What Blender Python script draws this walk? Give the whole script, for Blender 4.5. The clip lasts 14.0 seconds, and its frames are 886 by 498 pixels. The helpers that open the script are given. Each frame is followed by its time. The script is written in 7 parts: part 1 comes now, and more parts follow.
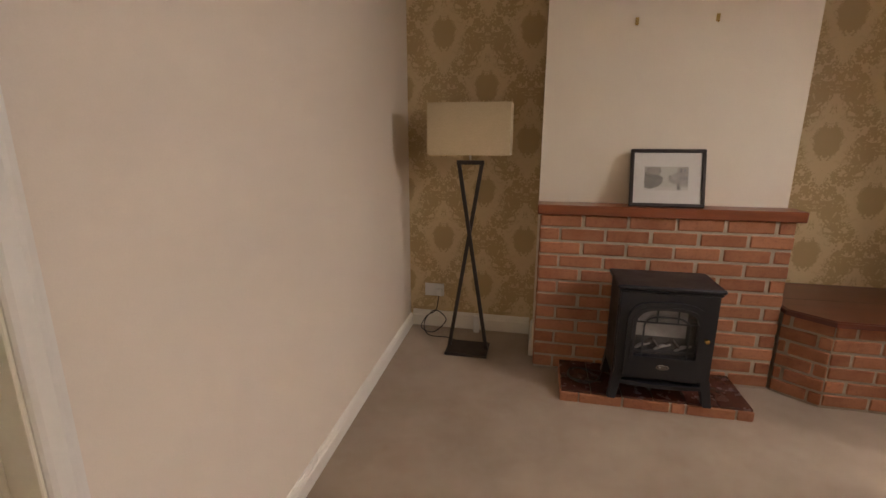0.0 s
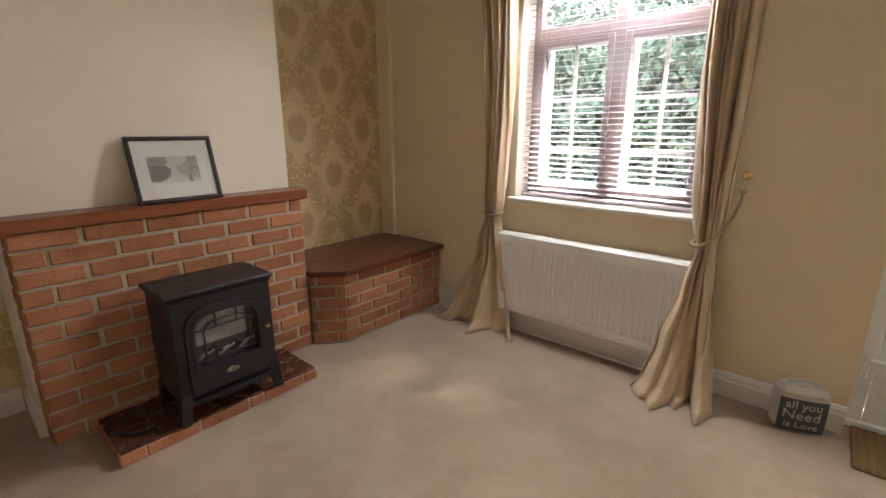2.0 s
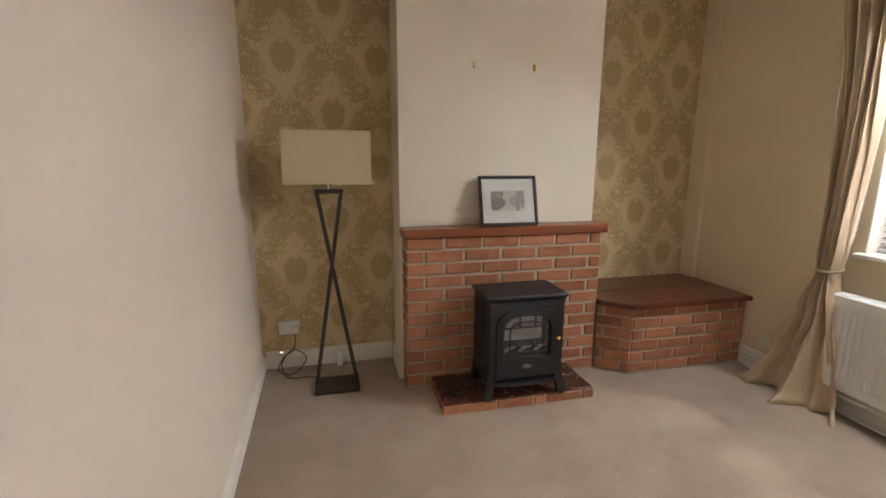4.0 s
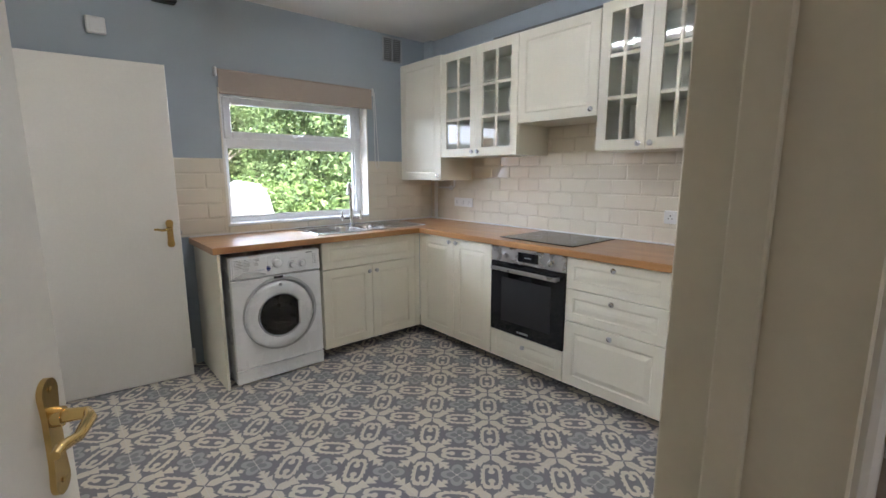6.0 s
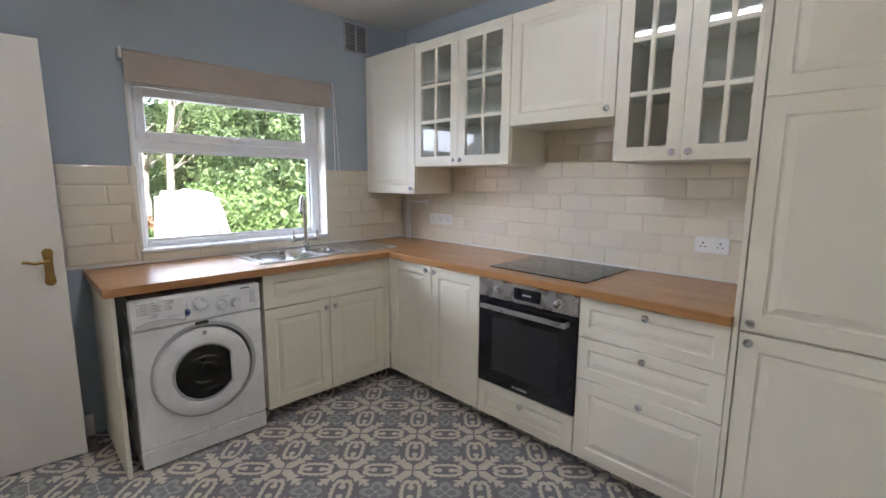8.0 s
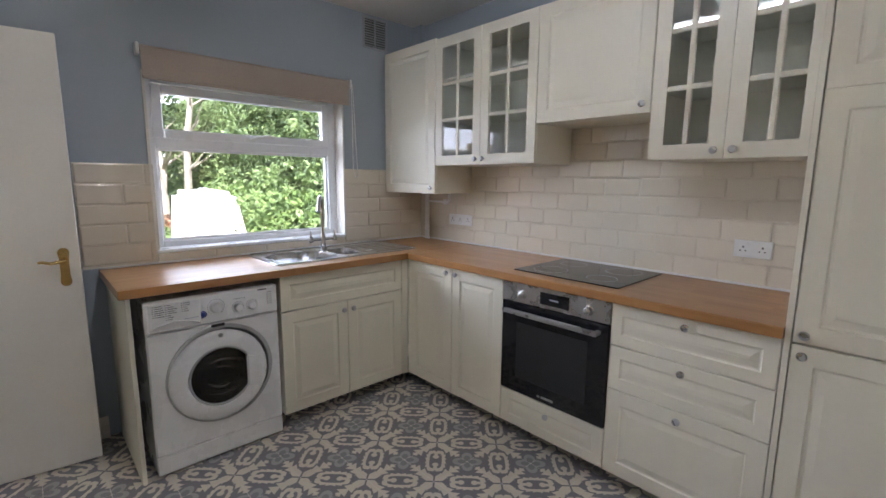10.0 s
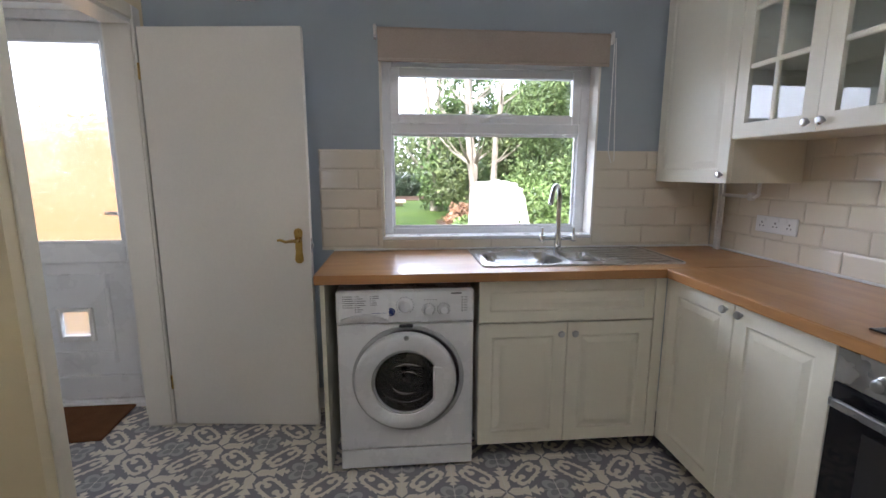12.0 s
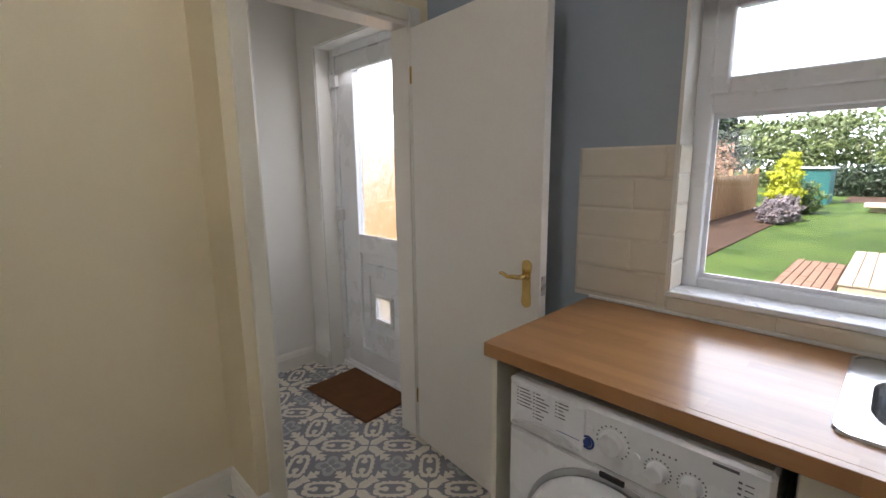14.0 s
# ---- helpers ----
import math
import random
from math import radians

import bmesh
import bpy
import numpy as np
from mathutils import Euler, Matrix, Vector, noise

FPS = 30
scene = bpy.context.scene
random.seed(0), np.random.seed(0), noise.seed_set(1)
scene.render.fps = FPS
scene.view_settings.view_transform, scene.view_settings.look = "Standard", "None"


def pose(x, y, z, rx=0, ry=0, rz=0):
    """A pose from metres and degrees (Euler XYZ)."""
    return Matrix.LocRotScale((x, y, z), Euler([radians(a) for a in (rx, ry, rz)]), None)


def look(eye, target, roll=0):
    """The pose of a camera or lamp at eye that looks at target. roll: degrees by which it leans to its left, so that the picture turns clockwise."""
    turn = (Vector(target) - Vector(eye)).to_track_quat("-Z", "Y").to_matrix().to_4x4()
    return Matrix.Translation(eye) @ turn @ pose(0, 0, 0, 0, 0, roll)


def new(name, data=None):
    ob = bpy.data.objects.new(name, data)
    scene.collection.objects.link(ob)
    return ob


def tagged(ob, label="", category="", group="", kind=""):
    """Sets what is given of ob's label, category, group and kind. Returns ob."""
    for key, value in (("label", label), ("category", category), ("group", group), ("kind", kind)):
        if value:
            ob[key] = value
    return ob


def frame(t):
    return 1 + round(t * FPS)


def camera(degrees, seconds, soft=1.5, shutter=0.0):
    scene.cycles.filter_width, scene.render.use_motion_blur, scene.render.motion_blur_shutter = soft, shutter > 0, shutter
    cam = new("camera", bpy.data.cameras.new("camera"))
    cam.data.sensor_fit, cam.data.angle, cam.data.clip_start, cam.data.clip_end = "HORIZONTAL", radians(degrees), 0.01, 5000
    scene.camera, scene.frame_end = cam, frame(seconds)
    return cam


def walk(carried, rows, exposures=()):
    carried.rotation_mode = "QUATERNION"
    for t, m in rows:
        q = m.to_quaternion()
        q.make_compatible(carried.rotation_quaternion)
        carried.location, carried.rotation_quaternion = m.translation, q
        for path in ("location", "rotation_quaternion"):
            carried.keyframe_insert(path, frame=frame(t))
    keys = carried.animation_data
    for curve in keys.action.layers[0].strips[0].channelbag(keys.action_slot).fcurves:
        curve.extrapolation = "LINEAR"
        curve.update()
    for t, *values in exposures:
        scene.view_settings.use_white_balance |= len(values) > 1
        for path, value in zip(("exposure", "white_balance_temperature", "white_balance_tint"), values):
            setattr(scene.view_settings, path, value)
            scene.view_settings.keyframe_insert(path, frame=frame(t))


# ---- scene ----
cam = camera(89.2, 14.0)
PATH = [
    (0, (1.217, -2.928, 1.294), (0.814, -1.027, 0.82), 0.1),
    (0.5, (1.129, -2.847, 1.346), (1.415, -0.938, 0.821), -0.1),
    (0.8, (1.136, -2.816, 1.301), (1.806, -1.002, 0.791), 0.0),
    (1, (1.135, -2.779, 1.301), (2.041, -1.078, 0.768), 0.1),
    (1.5, (1.133, -2.744, 1.277), (2.407, -1.291, 0.758), 0.1),
    (2, (1.075, -2.708, 1.28), (2.541, -1.448, 0.766), 0.1),
    (2.2, (1.057, -2.693, 1.289), (2.566, -1.484, 0.775), 0.3),
    (4.3, (0.819, -2.952, 1.342), (0.884, -0.988, 0.972), -0.0),
    (4.5, (0.782, -2.969, 1.332), (0.572, -1.012, 0.978), -0.2),
    (5, (0.695, -2.98, 1.335), (-0.148, -1.199, 0.995), -0.4),
    (5.5, (0.619, -2.944, 1.347), (-0.698, -1.478, 1.006), -0.3),
    (5.8, (0.543, -2.925, 1.345), (-0.898, -1.58, 1.007), -0.1),
    (6.5, (0.334, -2.771, 1.375), (-1.221, -1.556, 1.051), 0.0),
    (7, (0.199, -2.639, 1.367), (-1.356, -1.421, 1.056), 0.2),
    (7.5, (0.065, -2.541, 1.380), (-1.393, -1.207, 1.066), 0.2),
    (7.7, (0.022, -2.516, 1.386), (-1.389, -1.133, 1.081), 0.2),
    (9.8, (-0.108, -2.472, 1.384), (-1.507, -1.074, 1.083), 0.6),
    (10, (-0.125, -2.473, 1.383), (-1.57, -1.125, 1.078), 0.5),
    (10.5, (-0.19, -2.472, 1.379), (-1.761, -1.274, 1.07), 0.6),
    (11, (-0.292, -2.363, 1.353), (-2.006, -1.382, 1.035), 0.3),
    (11.5, (-0.364, -2.133, 1.334), (-2.222, -1.464, 1.02), 0.3),
    (11.8, (-0.473, -1.936, 1.326), (-2.411, -1.569, 0.995), 0.0),
    (12, (-0.529, -1.859, 1.334), (-2.491, -1.673, 0.997), 0.1),
    (12.5, (-0.705, -1.622, 1.357), (-2.637, -2.005, 1.01), -0.2),
    (13, (-0.861, -1.449, 1.374), (-2.617, -2.337, 1.018), -0.7),
    (13.3, (-1.006, -1.407, 1.38), (-2.616, -2.533, 1.005), -0.5),
    (13.5, (-1.115, -1.429, 1.379), (-2.658, -2.647, 1.012), -0.7),
    (14, (-1.47, -1.453, 1.394), (-2.847, -2.857, 1.03), -0.6),
]
EXPOSURES = [(0, 2.5, 6800, 20), (0.5, 3.15, 6800, 15), (1.0, 3.1, 6200, 12), (1.6, 2.75, 6200, 12), (4.5, 2.95, 5800, 9), (5.0, 2.65, 5300, 7), (6.0, 1.85, 5650, 13), (7.5, 1.8, 5650, 15), (10.2, 1.48, 5650, 17), (11, 1.6, 5650, 17), (12.5, 1.25, 5650, 16), (14, 1.22, 6000, 16)]
walk(cam, [(t, look(e, g, r)) for t, e, g, r in PATH], EXPOSURES)

# ---------------------------------------------------------------- world and light
world = bpy.data.worlds.new("sky")
world.use_nodes = True
scene.world = world
wn = world.node_tree
sky = wn.nodes.new("ShaderNodeTexSky")
sky.sky_type = "NISHITA"
sky.sun_disc = False
sky.sun_elevation = radians(49)
sky.sun_rotation = radians(112)
sky.air_density, sky.dust_density = 1.0, 6.0
wn.links.new(sky.outputs[0], wn.nodes["Background"].inputs[0])
wn.nodes["Background"].inputs[1].default_value = 0.15

sun_data = bpy.data.lights.new("sun", "SUN")
sun_data.energy, sun_data.angle, sun_data.color = 4.2, radians(0.6), (1.0, 0.93, 0.82)
sun = new("sun", sun_data)
sun.matrix_world = look((0, 0, 30), (-6.0, 2.4, 30 - 7.4))


def area_lamp(name, eye, target, w, h, power, color, spread=180):
    d = bpy.data.lights.new(name, "AREA")
    d.shape, d.size, d.size_y, d.energy, d.color = "RECTANGLE", w, h, power, color
    d.spread = radians(spread)
    ob = new(name, d)
    ob.matrix_world = look(eye, target)
    return ob


# added lamps just inside the openings, standing in for daylight
area_lamp("daylight_sitting_window", (3.548, -1.72, 2.08), (2.5, -2.3, 0.0), 0.98, 0.09, 5.4, (1.0, 0.97, 0.93), 155)
# fill lamp added at the unseen front door glazing to brighten the room
area_lamp("fill_front_door", (3.59, -3.39, 1.50), (1.5, -3.3, 0.3), 0.50, 0.90, 1.2, (1.0, 0.95, 0.90))
area_lamp("daylight_back_door", (-3.05, -3.68, 2.01), (-2.3, -3.68, 0.8), 0.6, 0.05, 0.6, (1.0, 0.95, 0.88))

# ---------------------------------------------------------------- mesh helpers
WORLD = {}


def thing(name, label="", category="", loc=(0, 0, 0), rz=0, group="", kind=""):
    ob = new(name)
    ob.empty_display_size = 0.1
    ob.matrix_basis = pose(*loc, 0, 0, rz)
    WORLD[ob] = ob.matrix_basis.copy()
    return tagged(ob, label, category, group, kind)


def finish(bm, name, material, smooth=False):
    me = bpy.data.meshes.new(name)
    bmesh.ops.recalc_face_normals(bm, faces=bm.faces)
    bm.to_mesh(me)
    bm.free()
    if smooth:
        for p in me.polygons:
            p.use_smooth = True
        me.set_sharp_from_angle(angle=radians(38))
    me.materials.append(material)
    return me


def part(name, bm, material, parent, label="", local=False, smooth=False):
    """Links a bmesh as one mesh object under a thing or a part; its points are in the world unless local."""
    base = WORLD[parent]
    if not local:
        bm.transform(base.inverted())
    ob = new(name, finish(bm, name, material, smooth))
    ob.parent = parent
    WORLD[ob] = base.copy()
    if label:
        ob["label"] = label
    return ob


def solid(name, bm, material, label="", category="", kind="structure", smooth=False, group=""):
    ob = new(name, finish(bm, name, material, smooth))
    WORLD[ob] = Matrix.Identity(4)
    return tagged(ob, label, category, group, kind)


def B(*boxes, c=0.0, bm=None):
    """Boxes (x0, x1, y0, y1, z0, z1) with edges chamfered by c."""
    bm = bm or bmesh.new()
    for b in boxes:
        cc = b[6] if len(b) > 6 else c
        cbox(bm, *b[:6], cc)
    return bm


def cbox(bm, x0, x1, y0, y1, z0, z1, c=0.0):
    lo, hi = (x0, y0, z0), (x1, y1, z1)
    lo, hi = [min(a, b) for a, b in zip(lo, hi)], [max(a, b) for a, b in zip(lo, hi)]
    if c <= 0:
        v = [bm.verts.new((hi[0] if i & 1 else lo[0], hi[1] if i & 2 else lo[1], hi[2] if i & 4 else lo[2])) for i in range(8)]
        for f in ((0, 2, 3, 1), (4, 5, 7, 6), (0, 1, 5, 4), (2, 6, 7, 3), (0, 4, 6, 2), (1, 3, 7, 5)):
            bm.faces.new([v[k] for k in f])
        return
    c = min(c, *[(h - l) * 0.49 for l, h in zip(lo, hi)])
    vs = {}
    for i in range(8):
        sg = (i & 1, (i >> 1) & 1, (i >> 2) & 1)
        for ax in range(3):
            p = [(hi[k] if sg[k] else lo[k]) for k in range(3)]
            for k in range(3):
                if k != ax:
                    p[k] += -c if sg[k] else c
            vs[sg, ax] = bm.verts.new(p)
    rng = (0, 1)
    for ax in range(3):
        u, w = [k for k in range(3) if k != ax]
        for s in rng:
            q = []
            for a, b in ((0, 0), (1, 0), (1, 1), (0, 1)):
                sg = [0, 0, 0]
                sg[ax], sg[u], sg[w] = s, a, b
                q.append(vs[tuple(sg), ax])
            bm.faces.new(q)
        for a in rng:
            for b in rng:
                e = []
                for s in rng:
                    sg = [0, 0, 0]
                    sg[ax], sg[u], sg[w] = s, a, b
                    e.append(tuple(sg))
                bm.faces.new([vs[e[0], u], vs[e[1], u], vs[e[1], w], vs[e[0], w]])
    for i in range(8):
        sg = (i & 1, (i >> 1) & 1, (i >> 2) & 1)
        bm.faces.new([vs[sg, k] for k in range(3)])


def prism(bm, pts, z0, z1):
    """A solid from a plan outline, between two heights."""
    a = [bm.verts.new((x, y, z0)) for x, y in pts]
    b = [bm.verts.new((x, y, z1)) for x, y in pts]
    bm.faces.new(a[::-1])
    bm.faces.new(b)
    n = len(pts)
    for i in range(n):
        bm.faces.new([a[i], a[(i + 1) % n], b[(i + 1) % n], b[i]])
    return bm


def extrude_profile(bm, prof, p0, p1, up=(0, 0, 1)):
    """A profile of (out, up) points swept straight from p0 to p1; out points to the left of the way."""
    p0, p1 = Vector(p0), Vector(p1)
    d = (p1 - p0).normalized()
    up = Vector(up)
    out = up.cross(d)
    r = [[bm.verts.new(p + out * o + up * h) for o, h in prof] for p in (p0, p1)]
    n = len(prof)
    for i in range(n):
        bm.faces.new([r[0][i], r[0][(i + 1) % n], r[1][(i + 1) % n], r[1][i]])
    bm.faces.new(r[0][::-1])
    bm.faces.new(r[1])
    return bm


def tube(bm, pts, r, n=10, closed=False, ends=True):
    """A round tube along points; r may be a list."""
    pts = [Vector(p) for p in pts]
    rings = []
    ref = None
    m = len(pts)
    for i, p in enumerate(pts):
        a = pts[(i - 1) % m] if (closed or i) else p
        b = pts[(i + 1) % m] if (closed or i < m - 1) else p
        d = (b - a).normalized()
        if ref is None:
            ref = d.orthogonal().normalized()
        ref = (ref - d * ref.dot(d)).normalized()
        w = d.cross(ref)
        rr = r[i] if isinstance(r, (list, tuple)) else r
        rings.append([bm.verts.new(p + (ref * math.cos(2 * math.pi * k / n) + w * math.sin(2 * math.pi * k / n)) * rr) for k in range(n)])
    for i in range(m if closed else m - 1):
        a, b = rings[i], rings[(i + 1) % m]
        for k in range(n):
            bm.faces.new([a[k], a[(k + 1) % n], b[(k + 1) % n], b[k]])
    if ends and not closed:
        bm.faces.new(rings[0][::-1])
        bm.faces.new(rings[-1])
    return bm


def lathe(bm, prof, origin, axis="z", n=24, caps=True):
    """A turned shape: profile of (radius, height along the axis)."""
    o = Vector(origin)
    ax = {"x": Vector((1, 0, 0)), "y": Vector((0, 1, 0)), "z": Vector((0, 0, 1)), "-x": Vector((-1, 0, 0)), "-y": Vector((0, -1, 0))}[axis] if isinstance(axis, str) else Vector(axis).normalized()
    u = ax.orthogonal().normalized()
    w = ax.cross(u)
    rings = []
    for r, h in prof:
        if r < 1e-6:
            rings.append([bm.verts.new(o + ax * h)])
        else:
            rings.append([bm.verts.new(o + ax * h + (u * math.cos(2 * math.pi * k / n) + w * math.sin(2 * math.pi * k / n)) * r) for k in range(n)])
    for a, b in zip(rings, rings[1:]):
        for k in range(n):
            k2 = (k + 1) % n
            if len(a) == 1 and len(b) == 1:
                continue
            if len(a) == 1:
                bm.faces.new([a[0], b[k], b[k2]])
            elif len(b) == 1:
                bm.faces.new([a[k], a[k2], b[0]])
            else:
                bm.faces.new([a[k], a[k2], b[k2], b[k]])
    if caps and len(rings[0]) > 1:
        bm.faces.new(rings[0][::-1])
    if caps and len(rings[-1]) > 1:
        bm.faces.new(rings[-1])
    return bm


# ---------------------------------------------------------------- materials
class Nodes:
    """Small helper to write node arithmetic as plain calls."""

    def __init__(self, name):
        self.m = bpy.data.materials.new(name)
        self.m.use_nodes = True
        self.t = self.m.node_tree
        self.bsdf = self.t.nodes["Principled BSDF"]

    def n(self, kind, **sets):
        node = self.t.nodes.new(kind)
        for k, v in sets.items():
            node.inputs[k.replace("_", " ")].default_value = v
        return node

    def put(self, socket, v):
        if isinstance(v, bpy.types.NodeSocket):
            self.t.links.new(v, socket)
        else:
            socket.default_value = v

    def math(self, op, a, b=0.0, c=0.0):
        node = self.t.nodes.new("ShaderNodeMath")
        node.operation = op
        for k, v in enumerate((a, b, c)):
            self.put(node.inputs[k], v)
        return node.outputs[0]

    def add(self, a, b): return self.math("ADD", a, b)
    def sub(self, a, b): return self.math("SUBTRACT", a, b)
    def mul(self, a, b): return self.math("MULTIPLY", a, b)
    def div(self, a, b): return self.math("DIVIDE", a, b)
    def abs(self, a): return self.math("ABSOLUTE", a)
    def mx(self, a, b): return self.math("MAXIMUM", a, b)
    def mn(self, a, b): return self.math("MINIMUM", a, b)
    def lt(self, a, b, soft=0.012):
        """1 where a < b, with a soft edge."""
        return self.ramp(self.sub(b, a), -soft, soft)

    def ramp(self, v, lo, hi, a=0.0, b=1.0):
        node = self.t.nodes.new("ShaderNodeMapRange")
        self.put(node.inputs[0], v)
        for k, x in zip((1, 2, 3, 4), (lo, hi, a, b)):
            self.put(node.inputs[k], x)
        return node.outputs[0]

    def mix(self, f, a, b):
        node = self.t.nodes.new("ShaderNodeMix")
        node.data_type = "RGBA"
        self.put(node.inputs[0], f)
        for k, v in ((6, a), (7, b)):
            self.put(node.inputs[k], (*v, 1) if isinstance(v, tuple) and len(v) == 3 else v)
        return node.outputs[2]

    def pos(self):
        return self.t.nodes.new("ShaderNodeNewGeometry").outputs["Position"]

    def obj(self):
        return self.t.nodes.new("ShaderNodeTexCoord").outputs["Object"]

    def xyz(self, v):
        node = self.t.nodes.new("ShaderNodeSeparateXYZ")
        self.t.links.new(v, node.inputs[0])
        return node.outputs

    def stretch(self, v, x, y, z):
        node = self.t.nodes.new("ShaderNodeVectorMath")
        node.operation = "MULTIPLY"
        self.t.links.new(v, node.inputs[0])
        node.inputs[1].default_value = (x, y, z)
        return node.outputs[0]

    def noise(self, v, scale, detail=3.0, rough=0.55, dist=0.0):
        node = self.n("ShaderNodeTexNoise", Scale=scale, Detail=detail, Roughness=rough, Distortion=dist)
        self.t.links.new(v, node.inputs["Vector"])
        return node.outputs[0]

    def voronoi(self, v, scale):
        node = self.n("ShaderNodeTexVoronoi", Scale=scale)
        self.t.links.new(v, node.inputs["Vector"])
        return node.outputs[0]

    def rand(self):
        return self.t.nodes.new("ShaderNodeObjectInfo").outputs["Random"]

    def island(self):
        return self.t.nodes.new("ShaderNodeNewGeometry").outputs["Random Per Island"]

    def bump(self, h, strength, dist=0.01):
        node = self.n("ShaderNodeBump", Strength=strength, Distance=dist)
        self.t.links.new(h, node.inputs["Height"])
        self.t.links.new(node.outputs[0], self.bsdf.inputs["Normal"])

    def done(self, color, rough=0.6, metal=0.0, **more):
        b = self.bsdf.inputs
        self.put(b["Base Color"], (*color, 1) if isinstance(color, tuple) and len(color) == 3 else color)
        self.put(b["Roughness"], rough)
        self.put(b["Metallic"], metal)
        for k, v in more.items():
            self.put(b[k.replace("_", " ")], v)
        return self.m


def paint(name, color, rough=0.6, var=0.05, scale=3.0, grain=120.0, bump=0.05, spec=0.5, bdist=0.002, coat=0.0):
    """Painted or moulded surface: broad drift, fine grain, slight relief."""
    k = Nodes(name)
    p = k.pos()
    f = k.add(k.mul(k.noise(p, scale, 4), 0.65), k.mul(k.noise(p, grain, 2), 0.35))
    dark = tuple(c * (1 - var * 1.6) for c in color)
    light = tuple(min(1, c * (1 + var)) for c in color)
    col = k.mix(k.ramp(f, 0.3, 0.7), dark, light)
    k.bump(k.add(k.noise(p, grain, 3), k.mul(k.noise(p, grain * 0.17, 2), 1.5)), bump, bdist)
    r = k.ramp(k.noise(p, scale * 2.3, 3), 0.3, 0.7, max(0.02, rough - 0.06), min(1, rough + 0.06))
    return k.done(col, r, 0.0, Specular_IOR_Level=spec, Coat_Weight=coat)


def metal(name, color, rough=0.25, brushed=(1, 1, 1), var=0.08, bump=0.02):
    k = Nodes(name)
    p = k.stretch(k.pos(), *brushed)
    f = k.noise(p, 60, 3)
    col = k.mix(k.ramp(f, 0.3, 0.7), tuple(c * (1 - var) for c in color), color)
    k.bump(f, bump, 0.001)
    return k.done(col, k.ramp(k.noise(k.pos(), 12, 3), 0.3, 0.7, rough * 0.75, rough * 1.3), 1.0)


def wood(name, dark, light, axis="x", scale=1.0, rough=0.4, bump=0.08, coat=0.0, blocks=0.0):
    """Wood with grain along an axis; blocks gives the staves of a butcher-block top."""
    k = Nodes(name)
    p = k.pos()
    st = {"x": (1, 14, 14), "y": (14, 1, 14), "z": (14, 14, 1)}[axis]
    q = k.stretch(p, *[v * scale for v in st])
    g = k.noise(q, 2.2, 4, 0.5)
    fine = k.noise(k.stretch(p, *[v * scale * 6 for v in st]), 3.0, 3)
    f = k.add(k.mul(g, 0.7), k.mul(fine, 0.3))
    if blocks:
        x, y, z = k.xyz(p)
        a, b = (x, y) if axis == "x" else (y, x)
        row = k.math("FLOOR", k.div(b, blocks))
        off = k.mul(k.math("FRACT", k.mul(k.math("SINE", k.mul(row, 12.9898)), 437.58)), 1.0)
        seg = k.math("FLOOR", k.add(k.div(a, blocks * 7), off))
        tone = k.math("FRACT", k.mul(k.math("SINE", k.add(k.mul(row, 78.233), k.mul(seg, 37.719))), 43.7585))
        f = k.add(k.mul(f, 0.75), k.mul(tone, 0.22))
    col = k.mix(k.ramp(f, 0.2, 0.8), dark, light)
    k.bump(fine, bump * 0.5, 0.001)
    return k.done(col, k.ramp(k.noise(p, 5, 3), 0.3, 0.7, rough - 0.02, rough + 0.03), 0.0, Coat_Weight=coat, Coat_Roughness=0.2)


M = {}
M["wall_sit"] = paint("cream_wall_paint", (0.76, 0.635, 0.43), 0.75, 0.03, 1.2, 260, 0.10)
M["wall_pink"] = paint("warm_white_wall_paint", (0.76, 0.67, 0.56), 0.75, 0.03, 1.2, 260, 0.12)
M["breast"] = paint("soft_white_wall_paint", (0.80, 0.73, 0.61), 0.8, 0.03, 1.0, 240, 0.12)
M["wall_blue"] = paint("grey_blue_wall_paint", (0.38, 0.43, 0.475), 0.75, 0.03, 1.2, 260, 0.10)
M["wall_cream"] = paint("pale_cream_wall_paint", (0.78, 0.68, 0.46), 0.7, 0.03, 1.2, 220, 0.12)
M["lobby"] = paint("white_lobby_paint", (0.87, 0.85, 0.80), 0.7, 0.03, 1.5, 200, 0.15)
M["ceiling"] = paint("white_ceiling_paint", (0.80, 0.79, 0.76), 0.85, 0.03, 1.0, 160, 0.15)
M["gloss"] = paint("white_gloss_paint", (0.78, 0.75, 0.68), 0.38, 0.03, 2.0, 90, 0.06)
M["gloss_cream"] = paint("cream_gloss_paint", (0.76, 0.71, 0.58), 0.4, 0.03, 2.0, 90, 0.06)
M["door_white"] = paint("white_door_paint", (0.78, 0.75, 0.69), 0.42, 0.03, 1.3, 70, 0.06)
M["upvc"] = paint("white_upvc", (0.87, 0.88, 0.89), 0.3, 0.02, 3, 60, 0.02)
M["unit"] = paint("ivory_cabinet_foil", (0.80, 0.765, 0.64), 0.38, 0.02, 2.5, 60, 0.03)
M["unit_in"] = paint("pale_grey_green_interior", (0.78, 0.79, 0.70), 0.5, 0.04, 2, 60, 0.03)
M["plinth"] = paint("dark_plinth", (0.16, 0.16, 0.15), 0.6, 0.1, 4, 60, 0.05)
M["white_plastic"] = paint("white_plastic", (0.80, 0.80, 0.78), 0.35, 0.02, 4, 80, 0.02)
M["appliance"] = paint("white_enamel", (0.80, 0.81, 0.82), 0.28, 0.015, 3, 60, 0.015)
M["grey_plastic"] = paint("mid_grey_plastic", (0.42, 0.43, 0.44), 0.4, 0.03, 4, 80, 0.02)
